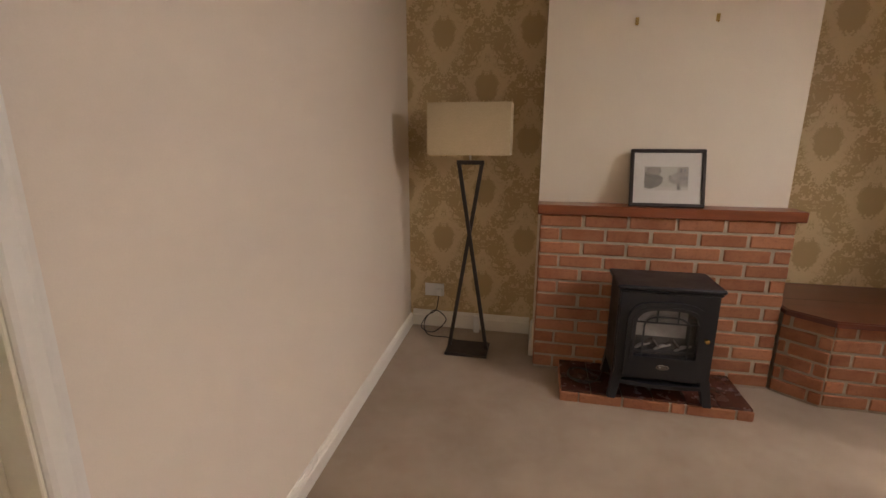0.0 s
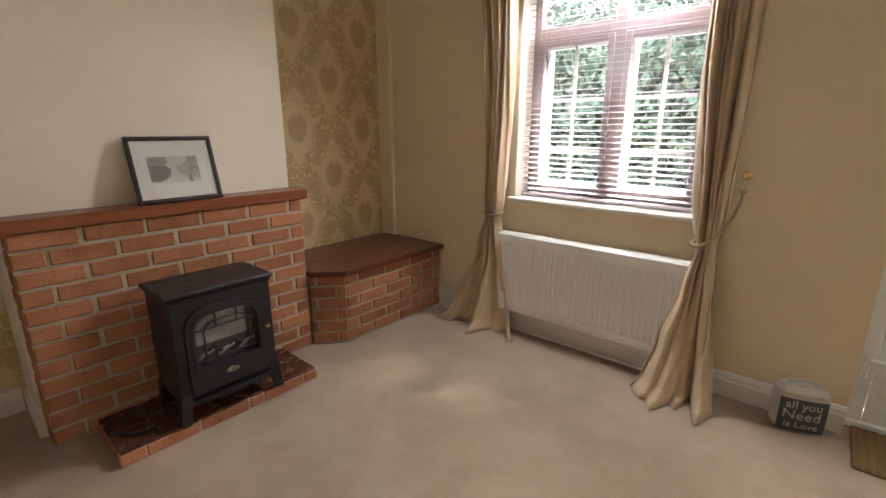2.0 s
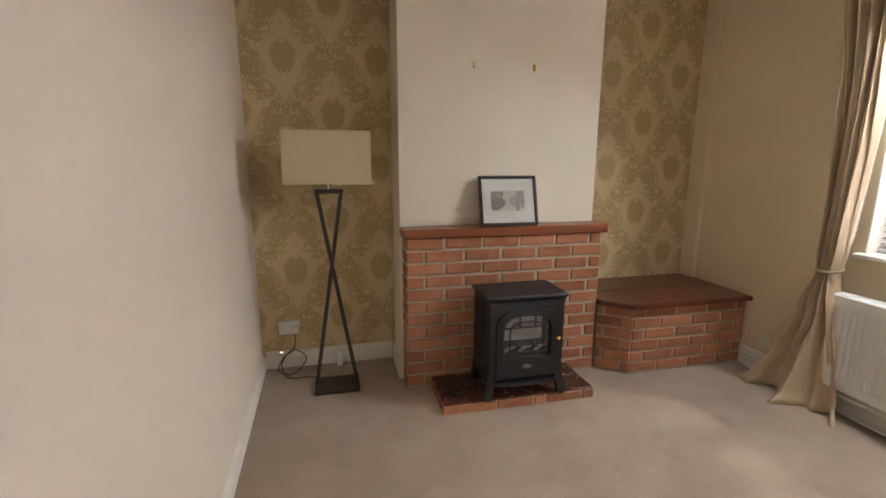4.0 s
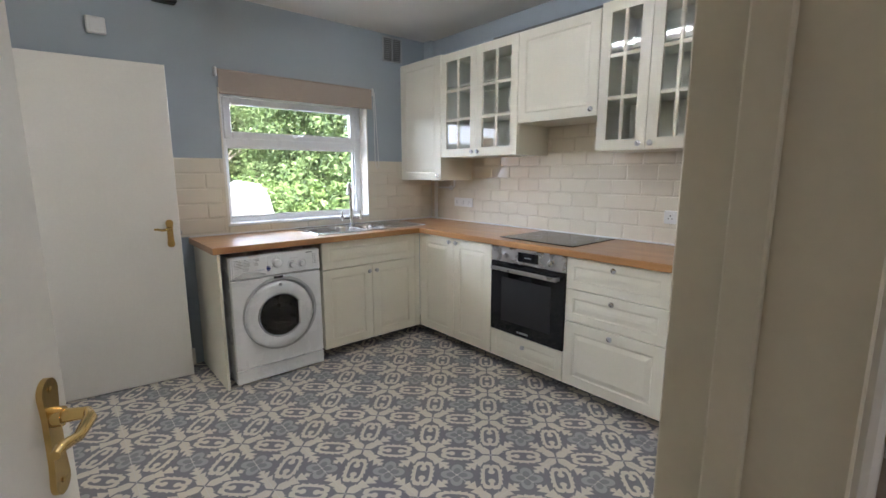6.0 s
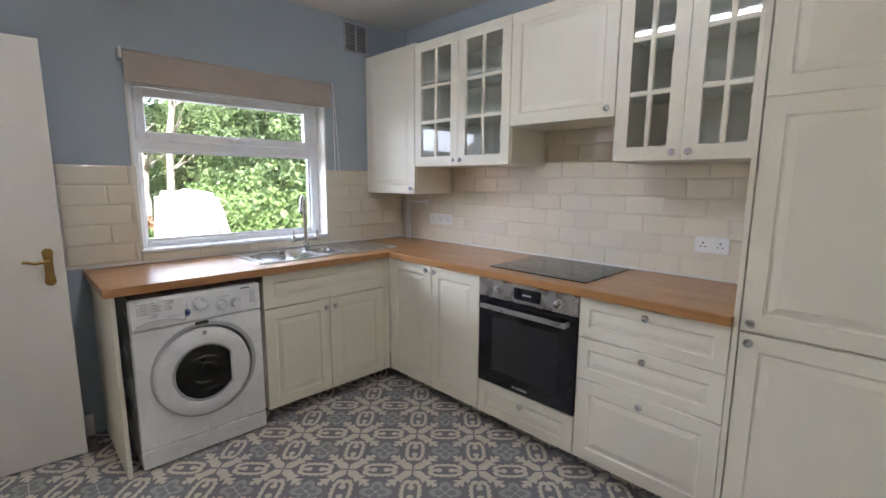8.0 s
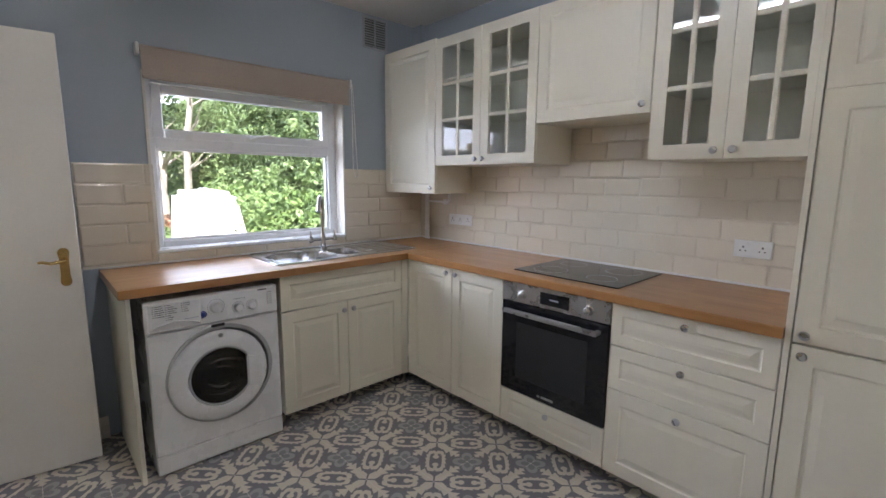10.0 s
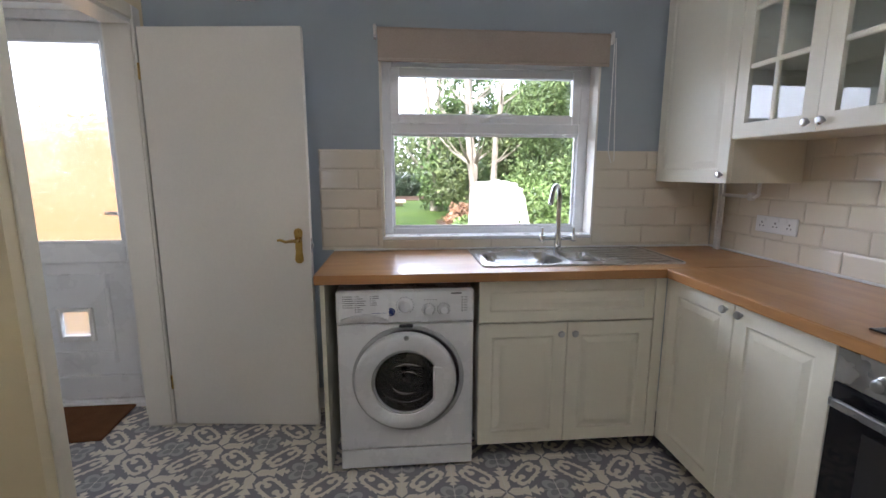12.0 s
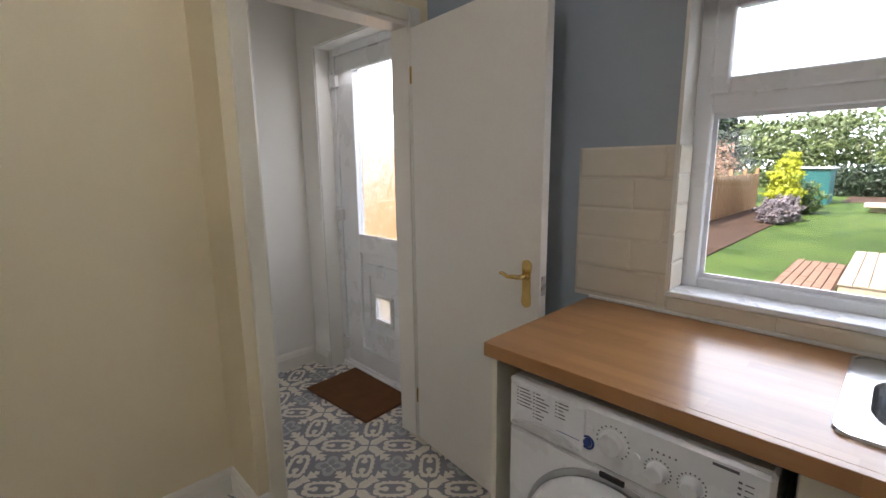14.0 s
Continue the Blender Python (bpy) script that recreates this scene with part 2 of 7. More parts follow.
M["print_grey"] = paint("grey_print", (0.10, 0.10, 0.11), 0.5, 0.05, 6, 80, 0.0)
M["print_blue"] = paint("blue_print", (0.04, 0.07, 0.28), 0.4, 0.05, 6, 80, 0.0)
M["black"] = paint("black_plastic", (0.016, 0.016, 0.018), 0.4, 0.1, 5, 120, 0.05)
M["black_gloss"] = paint("black_glass_ceramic", (0.010, 0.010, 0.012), 0.07, 0.1, 5, 40, 0.0)
M["stove"] = paint("matt_black_painted_metal", (0.013, 0.014, 0.018), 0.40, 0.12, 5, 240, 0.08)
M["bronze"] = paint("dark_bronze_lamp_metal", (0.035, 0.027, 0.022), 0.4, 0.15, 6, 180, 0.05)
M["chrome"] = metal("chrome", (0.72, 0.73, 0.74), 0.1)
M["steel"] = metal("brushed_steel", (0.56, 0.56, 0.56), 0.28, (1, 40, 1), 0.05, 0.0)
M["sink"] = metal("satin_sink_steel", (0.60, 0.61, 0.62), 0.22, (30, 1, 30), 0.05, 0.0)
M["brass"] = metal("polished_brass", (0.72, 0.52, 0.20), 0.18)
M["worktop"] = wood("oak_block_worktop", (0.31, 0.145, 0.048), (0.50, 0.265, 0.100), "y", 1.0, 0.30, 0.05, 0.2, blocks=0.045)
M["worktop_x"] = wood("oak_block_worktop_run", (0.31, 0.145, 0.048), (0.50, 0.265, 0.100), "x", 1.0, 0.30, 0.05, 0.2, blocks=0.045)
M["mantel"] = wood("red_brown_varnished_wood", (0.15, 0.038, 0.014), (0.30, 0.085, 0.03), "x", 1.2, 0.32, 0.08, 0.3)
M["bench_top"] = wood("dark_red_varnished_wood", (0.075, 0.018, 0.010), (0.145, 0.037, 0.018), "x", 0.8, 0.30, 0.06, 0.35)
M["frame_wood"] = wood("black_brown_frame_wood", (0.016, 0.011, 0.009), (0.040, 0.026, 0.020), "x", 1.5, 0.45)
# brown slats lightened to mauve: the sky's reflection is in the base colour
M["slat"] = wood("sky_lightened_slat", (0.46, 0.41, 0.44), (0.60, 0.55, 0.58), "y", 1.0, 0.2, 0.05, 0.8)
# brown frame made paler and purplish, window glare put into the colour
M["pvc_brown"] = wood("glare_lightened_brown_frame", (0.30, 0.245, 0.25), (0.40, 0.345, 0.36), "z", 1.0, 0.4)


def make_carpet():
    k = Nodes("beige_cut_pile_carpet")
    p = k.pos()
    tuft = k.noise(p, 420, 2, 0.7)
    wear = k.noise(p, 1.7, 5, 0.65, 0.0)
    mid = k.noise(p, 26, 4, 0.6)
    col = k.mix(k.ramp(wear, 0.38, 0.62), (0.33, 0.25, 0.175), (0.45, 0.355, 0.26))
    col = k.mix(k.ramp(mid, 0.35, 0.75, 0, 0.35), col, (0.42, 0.345, 0.26))
    col = k.mix(k.ramp(tuft, 0.3, 0.7, 0.35, 0.0), col, (0.20, 0.15, 0.11))
    k.bump(k.add(tuft, k.mul(mid, 0.8)), 0.5, 0.006)
    return k.done(col, 0.95, 0, Specular_IOR_Level=0.15, Sheen_Weight=0.25, Sheen_Roughness=0.5)


M["carpet"] = make_carpet()


def make_damask():
    """Half-drop damask: round medallions ringed by mirrored leaf scrolls, gold on pale gold."""
    k = Nodes("gold_damask_wallpaper")
    p = k.pos()
    x, y, z = k.xyz(p)
    u, v = k.div(k.add(x, -0.06), 0.54), k.div(z, 0.64)
    a = k.abs(k.sub(u, k.math("ROUND", u)))
    far = k.math("GREATER_THAN", a, 0.25)
    a2 = k.mn(a, k.sub(0.5, a))
    v2 = k.add(v, k.mul(far, 0.5))
    b2 = k.sub(v2, k.math("ROUND", v2))
    mx_, mz_ = k.mul(a2, 0.54), k.mul(b2, 0.64)
    comb = k.t.nodes.new("ShaderNodeCombineXYZ")
    k.put(comb.inputs[0], mx_)
    k.put(comb.inputs[1], mz_)
    m = comb.outputs[0]
    n1 = k.sub(k.noise(m, 24, 2, 0.5, 0.8), 0.5)
    n2 = k.sub(k.noise(m, 70, 2, 0.5, 0.4), 0.5)
    r = k.math("SQRT", k.add(k.mul(mx_, mx_), k.mul(mz_, mz_)))
    rj = k.add(r, k.add(k.mul(n1, 0.035), k.mul(n2, 0.03)))
    disc = k.lt(rj, 0.072, 0.006)
    # lumpy pale ring round the medallion, drawn up to a point above it
    ring_r = k.math("SQRT", k.add(k.mul(mx_, mx_), k.mul(k.mul(mz_, mz_), 0.62)))
    lump = k.add(k.mul(n1, 0.20), k.mul(n2, 0.11))
    ring = k.lt(k.abs(k.sub(k.add(ring_r, lump), 0.098)), 0.026, 0.006)
    ogee = k.add(mx_, k.mul(k.abs(k.sub(mz_, 0.02)), 0.60))
    strand = k.lt(k.add(k.abs(k.sub(ogee, 0.125)), k.add(k.mul(n1, 0.17), k.mul(n2, 0.09))), 0.023, 0.006)
    spire = k.lt(k.add(mx_, k.add(k.mul(k.abs(k.sub(mz_, 0.20)), 0.30), lump)), 0.022, 0.006)
    fill = k.mul(k.lt(mz_, -0.09, 0.03), k.ramp(k.add(n1, k.mul(n2, 0.8)), 0.015, 0.055))
    sprig = k.ramp(k.add(n1, k.mul(n2, 0.9)), 0.10, 0.14)
    pale = k.mx(k.mx(ring, strand), k.mx(spire, k.mx(fill, k.mul(sprig, 0.8))))
    dark = k.mx(disc, k.sub(1.0, pale))
    col = k.mix(dark, (0.67, 0.525, 0.30), (0.475, 0.342, 0.166))
    col = k.mix(k.ramp(k.noise(p, 2.0, 3), 0.3, 0.7, 0.0, 0.2), col, (0.40, 0.30, 0.16))
    k.bump(k.add(dark, k.mul(k.noise(p, 300, 2), 0.3)), 0.10, 0.002)
    return k.done(col, k.ramp(dark, 0, 1, 0.55, 0.45), 0.0, Sheen_Weight=0.1)


M["damask"] = make_damask()


def make_floor_tile():
    """Encaustic-style pattern: cream ovals and leaves round small stars, grey four-petal flowers."""
    k = Nodes("patterned_grey_cream_tile")
    pos = k.pos()
    x, y, z = k.xyz(pos)
    a0 = 0.2216
    dx, dy = k.add(x, 1.976), k.add(y, 1.205)
    p = k.div(k.add(dx, dy), 2 * a0)
    q = k.div(k.sub(dy, dx), 2 * a0)
    fold = lambda t: k.abs(k.sub(t, k.math("ROUND", t)))
    a, b = fold(p), fold(q)
    s, m = k.mx(a, b), k.mn(a, b)
    e = k.sub(0.5, s)
    sq = lambda t: k.mul(t, t)
    # leafy oval between two stars, with a dark H inside
    saw = k.math("FRACT", k.add(k.mul(e, 10.5), 0.25))
    scallop = k.mul(saw, 0.030)
    oval = k.add(k.math("POWER", k.div(e, 0.270), 2.8), k.math("POWER", k.div(k.mx(k.sub(m, scallop), 0.0), 0.142), 2.8))
    outer = k.lt(oval, 1.0, 0.05)
    inner = k.lt(k.add(k.math("POWER", k.div(e, 0.190), 4), k.math("POWER", k.div(m, 0.098), 4)), 1.0, 0.06)
    blob = k.lt(k.math("SQRT", k.add(sq(k.sub(e, 0.100)), sq(m))), 0.050, 0.006)
    blob = k.mx(blob, k.mul(k.lt(m, 0.030, 0.005), k.lt(0.11, e, 0.005)))
    hook = k.lt(k.math("SQRT", k.add(sq(k.sub(e, 0.150)), sq(k.sub(m, 0.050)))), 0.022, 0.005)
    blob = k.mul(blob, k.sub(1.0, hook))
    # leaf from star to flower: foot by the star, then a toothed blade on each side of the joint
    l = k.mul(k.add(s, m), 0.7071)
    d = k.mul(k.sub(s, m), 0.7071)
    tooth = k.mul(k.math("FRACT", k.mul(k.add(l, 0.03), 8.5)), 0.085)
    blade = k.ramp(l, 0.12, 0.30, 0.085, 0.020)
    width = k.add(blade, k.mul(tooth, k.ramp(l, 0.18, 0.24, 0.0, 1.0)))
    leaf = k.mul(k.mul(k.lt(d, width, 0.006), k.lt(k.add(l, k.mul(d, 0.55)), 0.520, 0.01)), k.lt(0.03, l, 0.01))
    near = k.lt(k.add(k.math("POWER", k.div(l, 0.185), 4), k.math("POWER", k.div(d, 0.120), 4)), 1.0, 0.06)
    # star with spade-tipped arms
    arm = k.mul(k.lt(m, 0.014, 0.004), k.lt(s, 0.17, 0.006))
    tip = k.lt(k.add(k.math("POWER", k.div(k.abs(k.sub(s, 0.180)), 0.085), 0.85), k.math("POWER", k.div(m, 0.085), 0.85)), 1.0, 0.08)
    star = k.mx(arm, tip)
    # flower
    fx, fy = k.sub(0.5, s), k.sub(0.5, m)
    petal = k.add(k.math("POWER", k.div(fx, 0.088), 2), k.math("POWER", k.div(k.sub(fy, 0.120), 0.115), 2))
    pet_out = k.lt(petal, 1.0, 0.08)
    pet_in = k.lt(k.add(k.math("POWER", k.div(fx, 0.050), 2), k.math("POWER", k.div(k.sub(fy, 0.085), 0.070), 2)), 1.0, 0.08)
    dot = k.lt(k.math("SQRT", k.add(sq(fx), sq(fy))), 0.014, 0.004)
    cream, dark = (0.76, 0.70, 0.59), (0.200, 0.195, 0.215)
    grey, pale = (0.25, 0.25, 0.265), (0.40, 0.395, 0.395)
    col = k.mix(k.mx(leaf, near), dark, cream)
    col = k.mix(outer, col, cream)
    col = k.mix(inner, col, dark)
    col = k.mix(k.mul(inner, blob), col, cream)
    col = k.mix(star, col, dark)
    col = k.mix(pet_out, col, pale)
    col = k.mix(pet_in, col, grey)
    col = k.mix(dot, col, cream)
    wear = k.noise(pos, 7, 5, 0.65)
    col = k.mix(k.ramp(wear, 0.35, 0.75, 0, 0.16), col, (0.42, 0.40, 0.37))
    tone = k.ramp(k.rand(), 0, 1, 0.0, 0.08)
    col = k.mix(tone, col, (0.30, 0.28, 0.26))
    k.bump(k.noise(pos, 160, 3), 0.05, 0.002)
    return k.done(col, k.ramp(wear, 0.3, 0.7, 0.36, 0.5), 0.0)


M["tile"] = make_floor_tile()
M["grout_pale"] = paint("pale_floor_grout", (0.78, 0.75, 0.70), 0.85, 0.1, 8, 200, 0.2)


def make_brick():
    k = Nodes("orange_red_brick")
    p = k.pos()
    f = k.noise(p, 55, 5, 0.65)
    g = k.noise(p, 9, 4, 0.6)
    base = k.mix(k.rand(), (0.25, 0.095, 0.048), (0.45, 0.195, 0.100))
    col = k.mix(k.ramp(g, 0.35, 0.7, 0, 0.55), base, (0.50, 0.235, 0.125))
    col = k.mix(k.ramp(f, 0.52, 0.75, 0, 0.5), col, (0.17, 0.065, 0.045))
    spot = k.ramp(k.voronoi(p, 140), 0.0, 0.22, 0.4, 0.0)
    col = k.mix(spot, col, (0.12, 0.06, 0.05))
    k.bump(k.add(f, k.noise(p, 190, 3)), 0.45, 0.004)
    return k.done(col, 0.85, 0, Specular_IOR_Level=0.25)


M["brick"] = make_brick()
M["mortar"] = paint("grey_beige_mortar", (0.47, 0.41, 0.315), 0.95, 0.14, 12, 160, 0.5, 0.2, 0.005)
M["quarry"] = paint("dark_red_glazed_tile", (0.085, 0.030, 0.020), 0.25, 0.2, 8, 60, 0.06)


def make_metro():
    k = Nodes("cream_glazed_wall_tile")
    p = k.pos()
    col = k.mix(k.rand(), (0.70, 0.64, 0.52), (0.74, 0.68, 0.56))
    k.bump(k.noise(p, 14, 2), 0.04, 0.004)
    return k.done(col, k.ramp(k.noise(p, 20, 2), 0.3, 0.7, 0.07, 0.14), 0.0)


M["metro"] = make_metro()
M["grout"] = paint("cream_wall_grout", (0.76, 0.71, 0.60), 0.8, 0.05, 8, 200, 0.1)


def make_fabric(name, dark, light, scale=900, rough=0.9):
    k = Nodes(name)
    p = k.pos()
    wx = k.noise(k.stretch(p, 1, 1, 0.08), scale, 2)
    wy = k.noise(k.stretch(p, 0.08, 0.08, 1), scale, 2)
    f = k.add(k.mul(wx, 0.5), k.mul(wy, 0.5))
    big = k.noise(p, 4, 3)
    col = k.mix(k.ramp(k.add(k.mul(f, 0.8), k.mul(big, 0.2)), 0.35, 0.65), dark, light)
    k.bump(f, 0.2, 0.002)
    return k.done(col, rough, 0, Sheen_Weight=0.2, Specular_IOR_Level=0.2)


M["curtain"] = make_fabric("beige_linen_curtain", (0.48, 0.36, 0.23), (0.66, 0.52, 0.355))
M["lining"] = make_fabric("cream_curtain_lining", (0.62, 0.57, 0.48), (0.74, 0.69, 0.60))
M["shade"] = make_fabric("cream_linen_shade", (0.52, 0.42, 0.26), (0.66, 0.55, 0.37))
M["roller"] = make_fabric("taupe_roller_fabric", (0.36, 0.30, 0.25), (0.47, 0.40, 0.34))
M["cord"] = make_fabric("beige_twisted_cord", (0.30, 0.22, 0.13), (0.50, 0.40, 0.27), 300)
M["cushion_pale"] = make_fabric("off_white_canvas", (0.46, 0.43, 0.38), (0.62, 0.58, 0.52))
M["cushion_dark"] = make_fabric("charcoal_print", (0.06, 0.06, 0.065), (0.12, 0.12, 0.125))


def make_coir(name, dark, light):
    k = Nodes(name)
    p = k.pos()
    f = k.noise(p, 350, 3, 0.7)
    col = k.mix(k.ramp(k.add(k.mul(f, 0.7), k.mul(k.noise(p, 12, 3), 0.3)), 0.3, 0.7), dark, light)
    k.bump(f, 0.8, 0.008)
    return k.done(col, 0.95, 0, Specular_IOR_Level=0.1)


M["coir"] = make_coir("brown_coir", (0.10, 0.042, 0.018), (0.23, 0.11, 0.05))
M["coir_gold"] = make_coir("golden_coir", (0.16, 0.10, 0.045), (0.34, 0.23, 0.11))


def make_glass(name, rough=0.0, tint=(1, 1, 1), bump=0.0, scale=20, ior=1.45):
    k = Nodes(name)
    if bump:
        p = k.pos()
        k.bump(k.add(k.noise(k.stretch(p, 1, 1, 0.7), scale, 3, 0.55, 1.5), 0.0), bump, 0.01)
    return k.done(tint, rough, 0, Transmission_Weight=1.0, IOR=ior)


M["glass"] = make_glass("clear_window_glass")
M["glass_cab"] = make_glass("cabinet_glass")
M["glass_rough"] = make_glass("rippled_obscured_glass", 0.03, (1, 1, 1), 0.40, 34)
M["flap"] = make_glass("frosted_white_flap", 0.6, (0.95, 0.95, 1.0))
M["glass_dark"] = make_glass("smoked_door_glass", 0.0, (0.55, 0.54, 0.53), ior=1.4)
# near-black steel: the shade inside the drum is put into the colour
M["drum"] = metal("shade_dark_drum_steel", (0.018, 0.018, 0.019), 0.25)
M["brass_dark"] = metal("tarnished_brass", (0.16, 0.11, 0.05), 0.45)

# ---------------------------------------------------------------- structure
HC = 2.54                      # ceiling height
XW, XE = -2.99, 3.50           # window walls of kitchen and sitting room
YK = -0.05                     # kitchen wall behind the oven
YS = -3.36                     # kitchen south wall
WIN_K = (-1.955, -0.780, 0.980, 1.935)
WIN_S = (-2.235, -1.215, 0.875, 2.14)

solid("floor_sitting", B((0.335, 3.86, -4.2, 0.12, -0.12, 0.0)), M["carpet"], "worn beige cut-pile carpet of the sitting room", "carpet")
floor_k = solid("floor_kitchen", B((-3.24, 0.335, -4.5, 0.12, -0.12, -0.0016)), M["grout_pale"], "kitchen floor of patterned grey and cream tiles", "floor")
solid("ceiling_sitting", B((0.30, 3.9, -4.3, 0.2, HC, HC + 0.1)), M["ceiling"], "plain white sitting room ceiling", "ceiling")
solid("ceiling_kitchen", B((-3.3, 0.30, -4.6, 0.2, HC, HC + 0.1)), M["ceiling"], "plain white kitchen ceiling", "ceiling")

solid("wall_north_sitting", B((0.25, 3.75, 0.0, 0.14, 0, HC)), M["damask"], "alcove wall in gold damask wallpaper", "wall")
solid("chimney_breast", B((1.222, 2.465, -0.335, 0.0, 0, HC)), M["breast"], "soft white plastered chimney breast", "wall")


def wall_with_holes(bm, axis, a0, a1, z1, t0, t1, holes):
    """Wall along an axis from a0 to a1, thickness t0..t1, with rectangular holes (lo, hi, zlo, zhi)."""
    def put(lo, hi, z0, zz):
        if hi - lo > 1e-4 and zz - z0 > 1e-4:
            cbox(bm, *((t0, t1, lo, hi) if axis == "y" else (lo, hi, t0, t1)), z0, zz)
    cur = a0
    for lo, hi, zl, zh in sorted(holes):
        put(cur, lo, 0, z1)
        put(lo, hi, 0, zl)
        put(lo, hi, zh, z1)
        cur = hi
    put(cur, a1, 0, z1)
    return bm


solid("wall_east", wall_with_holes(bmesh.new(), "y", -4.2, 0.0, HC, XE, XE + 0.26, [WIN_S[:2] + WIN_S[2:], (-3.86, -2.925, -0.01, 2.1)]), M["wall_sit"], "cream painted wall with window and front door", "wall")
solid("wall_south_sitting", B((0.25, 3.76, -4.3, -4.2, 0, HC)), M["wall_sit"], "plain cream wall", "wall")
solid("pipe_boxing", B((XE - 0.035, XE, -0.135, 0, 0.47, HC), c=0.004), M["wall_sit"], "slim cream boxing in the alcove corner", "boxing")

# partition, slightly out of square, with the door opening
PF = lambda y: 0.362 - 0.030 * y      # face towards the sitting room
PK = lambda y: PF(y) - 0.105          # face towards the kitchen
JR, JL = -2.462, -3.250               # jambs of the opening
bm = bmesh.new()
prism(bm, [(PK(0.0), 0.0), (PK(JR + 0.02), JR + 0.02), (PF(JR + 0.02), JR + 0.02), (PF(0), 0.0)], 0, HC)
prism(bm, [(PK(JR), JR + 0.02), (PK(JR), JL - 0.02), (PF(JR), JL - 0.02), (PF(JR), JR + 0.02)], 2.03, HC)
prism(bm, [(PK(JR), JL - 0.02), (PK(JR), -4.2), (PF(JR), -4.2), (PF(JR), JL - 0.02)], 0, HC)
solid("wall_partition", bm, M["wall_pink"], "warm white painted partition between the rooms", "wall")

XJ0, XJ1 = PK(JR) - 0.020, PF(JR) + 0.018
lining = thing("door_lining", "cream gloss painted door lining and architrave", "door frame", (0.39, -2.86, 0), kind="structure")
part("jamb", B((XJ0, XJ1, JR, JR + 0.022, 0, 2.03), c=0.002), M["gloss_cream"], lining)
part("jamb", B((XJ0, XJ1, JL - 0.022, JL, 0, 2.03), c=0.002), M["gloss_cream"], lining)
part("head", B((XJ0, XJ1, JL, JR, 2.008, 2.03), c=0.002), M["gloss_cream"], lining)
part("stop", B((XJ0 + 0.045, XJ0 + 0.075, JR - 0.012, JR, 0, 2.008), c=0.002), M["gloss_cream"], lining)


def architrave(bm, p0, p1, up, w=0.065, t=0.016):
    """Moulded casing board; the profile lies across the way."""
    prof = [(0, 0), (w, 0), (w, t * 0.55), (w * 0.8, t * 0.7), (w * 0.6, t), (w * 0.2, t), (w * 0.06, t * 0.8), (0, t * 0.5)]
    return extrude_profile(bm, prof, p0, p1, up)


part("architrave", architrave(bmesh.new(), (XJ1 - 0.004, JR + 0.006, 2.09), (XJ1 - 0.004, JR + 0.006, 0), (1, 0, 0), 0.06), M["gloss"], lining)
bm = B((XJ1, XJ1 + 0.016, JL - 0.07, JL - 0.006, 0, 2.09), c=0.004)
part("architrave", bm, M["gloss"], lining)
part("architrave", B((XJ1, XJ1 + 0.016, JL - 0.006, JR + 0.006, 2.024, 2.09), c=0.004), M["gloss"], lining)
part("strike_plate", B((XJ0 + 0.002, XJ0 + 0.020, JR - 0.0025, JR, 0.965, 1.012), (XJ0 - 0.008, XJ0 + 0.004, JR - 0.0035, JR + 0.001, 0.976, 0.998), c=0.001), M["brass_dark"], lining, "worn brass strike plate")

# kitchen walls
solid("wall_north_kitchen", B((-3.25, 0.25, YK, 0.14, 0, HC)), M["wall_blue"], "grey-blue kitchen wall above the oven run", "wall")
solid("wall_west", wall_with_holes(bmesh.new(), "y", -4.6, 0.0, HC, XW - 0.26, XW, [WIN_K, (-4.14, -3.28, -0.01, 2.13)]), M["wall_blue"], "grey-blue painted kitchen wall with window", "wall")
solid("wall_south_kitchen", B((-2.04, 0.31, YS - 0.1, YS, 0, HC)), M["wall_cream"], "pale cream kitchen wall", "wall")
XN0, XN1, YL = -2.135, -2.04, -3.09      # pier beside the lobby opening
bm = B((XN0 - 0.005, XN1, YS - 0.1, YL, 0, HC), (-2.99, XN0 - 0.005, -3.20, YL, 2.03, HC), (-2.99, -2.885, -3.20, YL, 0, 2.03))
solid("wall_lobby_opening", bm, M["wall_cream"], "pale cream wall with the lobby opening", "wall")
bm = B((-1.9, -1.8, -4.6, YS - 0.1, 0, HC), (-2.99, -1.8, -4.46, -4.34, 0, HC), (-2.04, -1.8, YS - 0.2, YS - 0.1, 0, HC))
solid("wall_lobby", bm, M["lobby"], "white painted lobby wall", "wall")
bm = B((XW - 0.002, XW + 0.006, -4.34, -4.14, 0, HC), (XW - 0.002, XW + 0.006, -4.14, -3.20, 2.13, HC), (XW - 0.002, XW + 0.006, -3.28, -3.20, 0, 2.13))
solid("wall_lobby_outer", bm, M["lobby"], "white painted lobby wall round the back door", "wall")
solid("boxing_kitchen_corner", B((XW, XW + 0.10, YK - 0.09, YK, 1.456, HC), (XW + 0.1, 0.2, YK - 0.05, YK, 2.40, HC), c=0.003), M["wall_blue"], "grey-blue pipe boxing", "boxing")
solid("pipe_run", tube(bmesh.new(), [(-2.1, YK - 0.085, 2.385), (0.1, YK - 0.085, 2.385)], 0.011, 8), M["plinth"], "dark pipe run under the ceiling", "pipe", "")

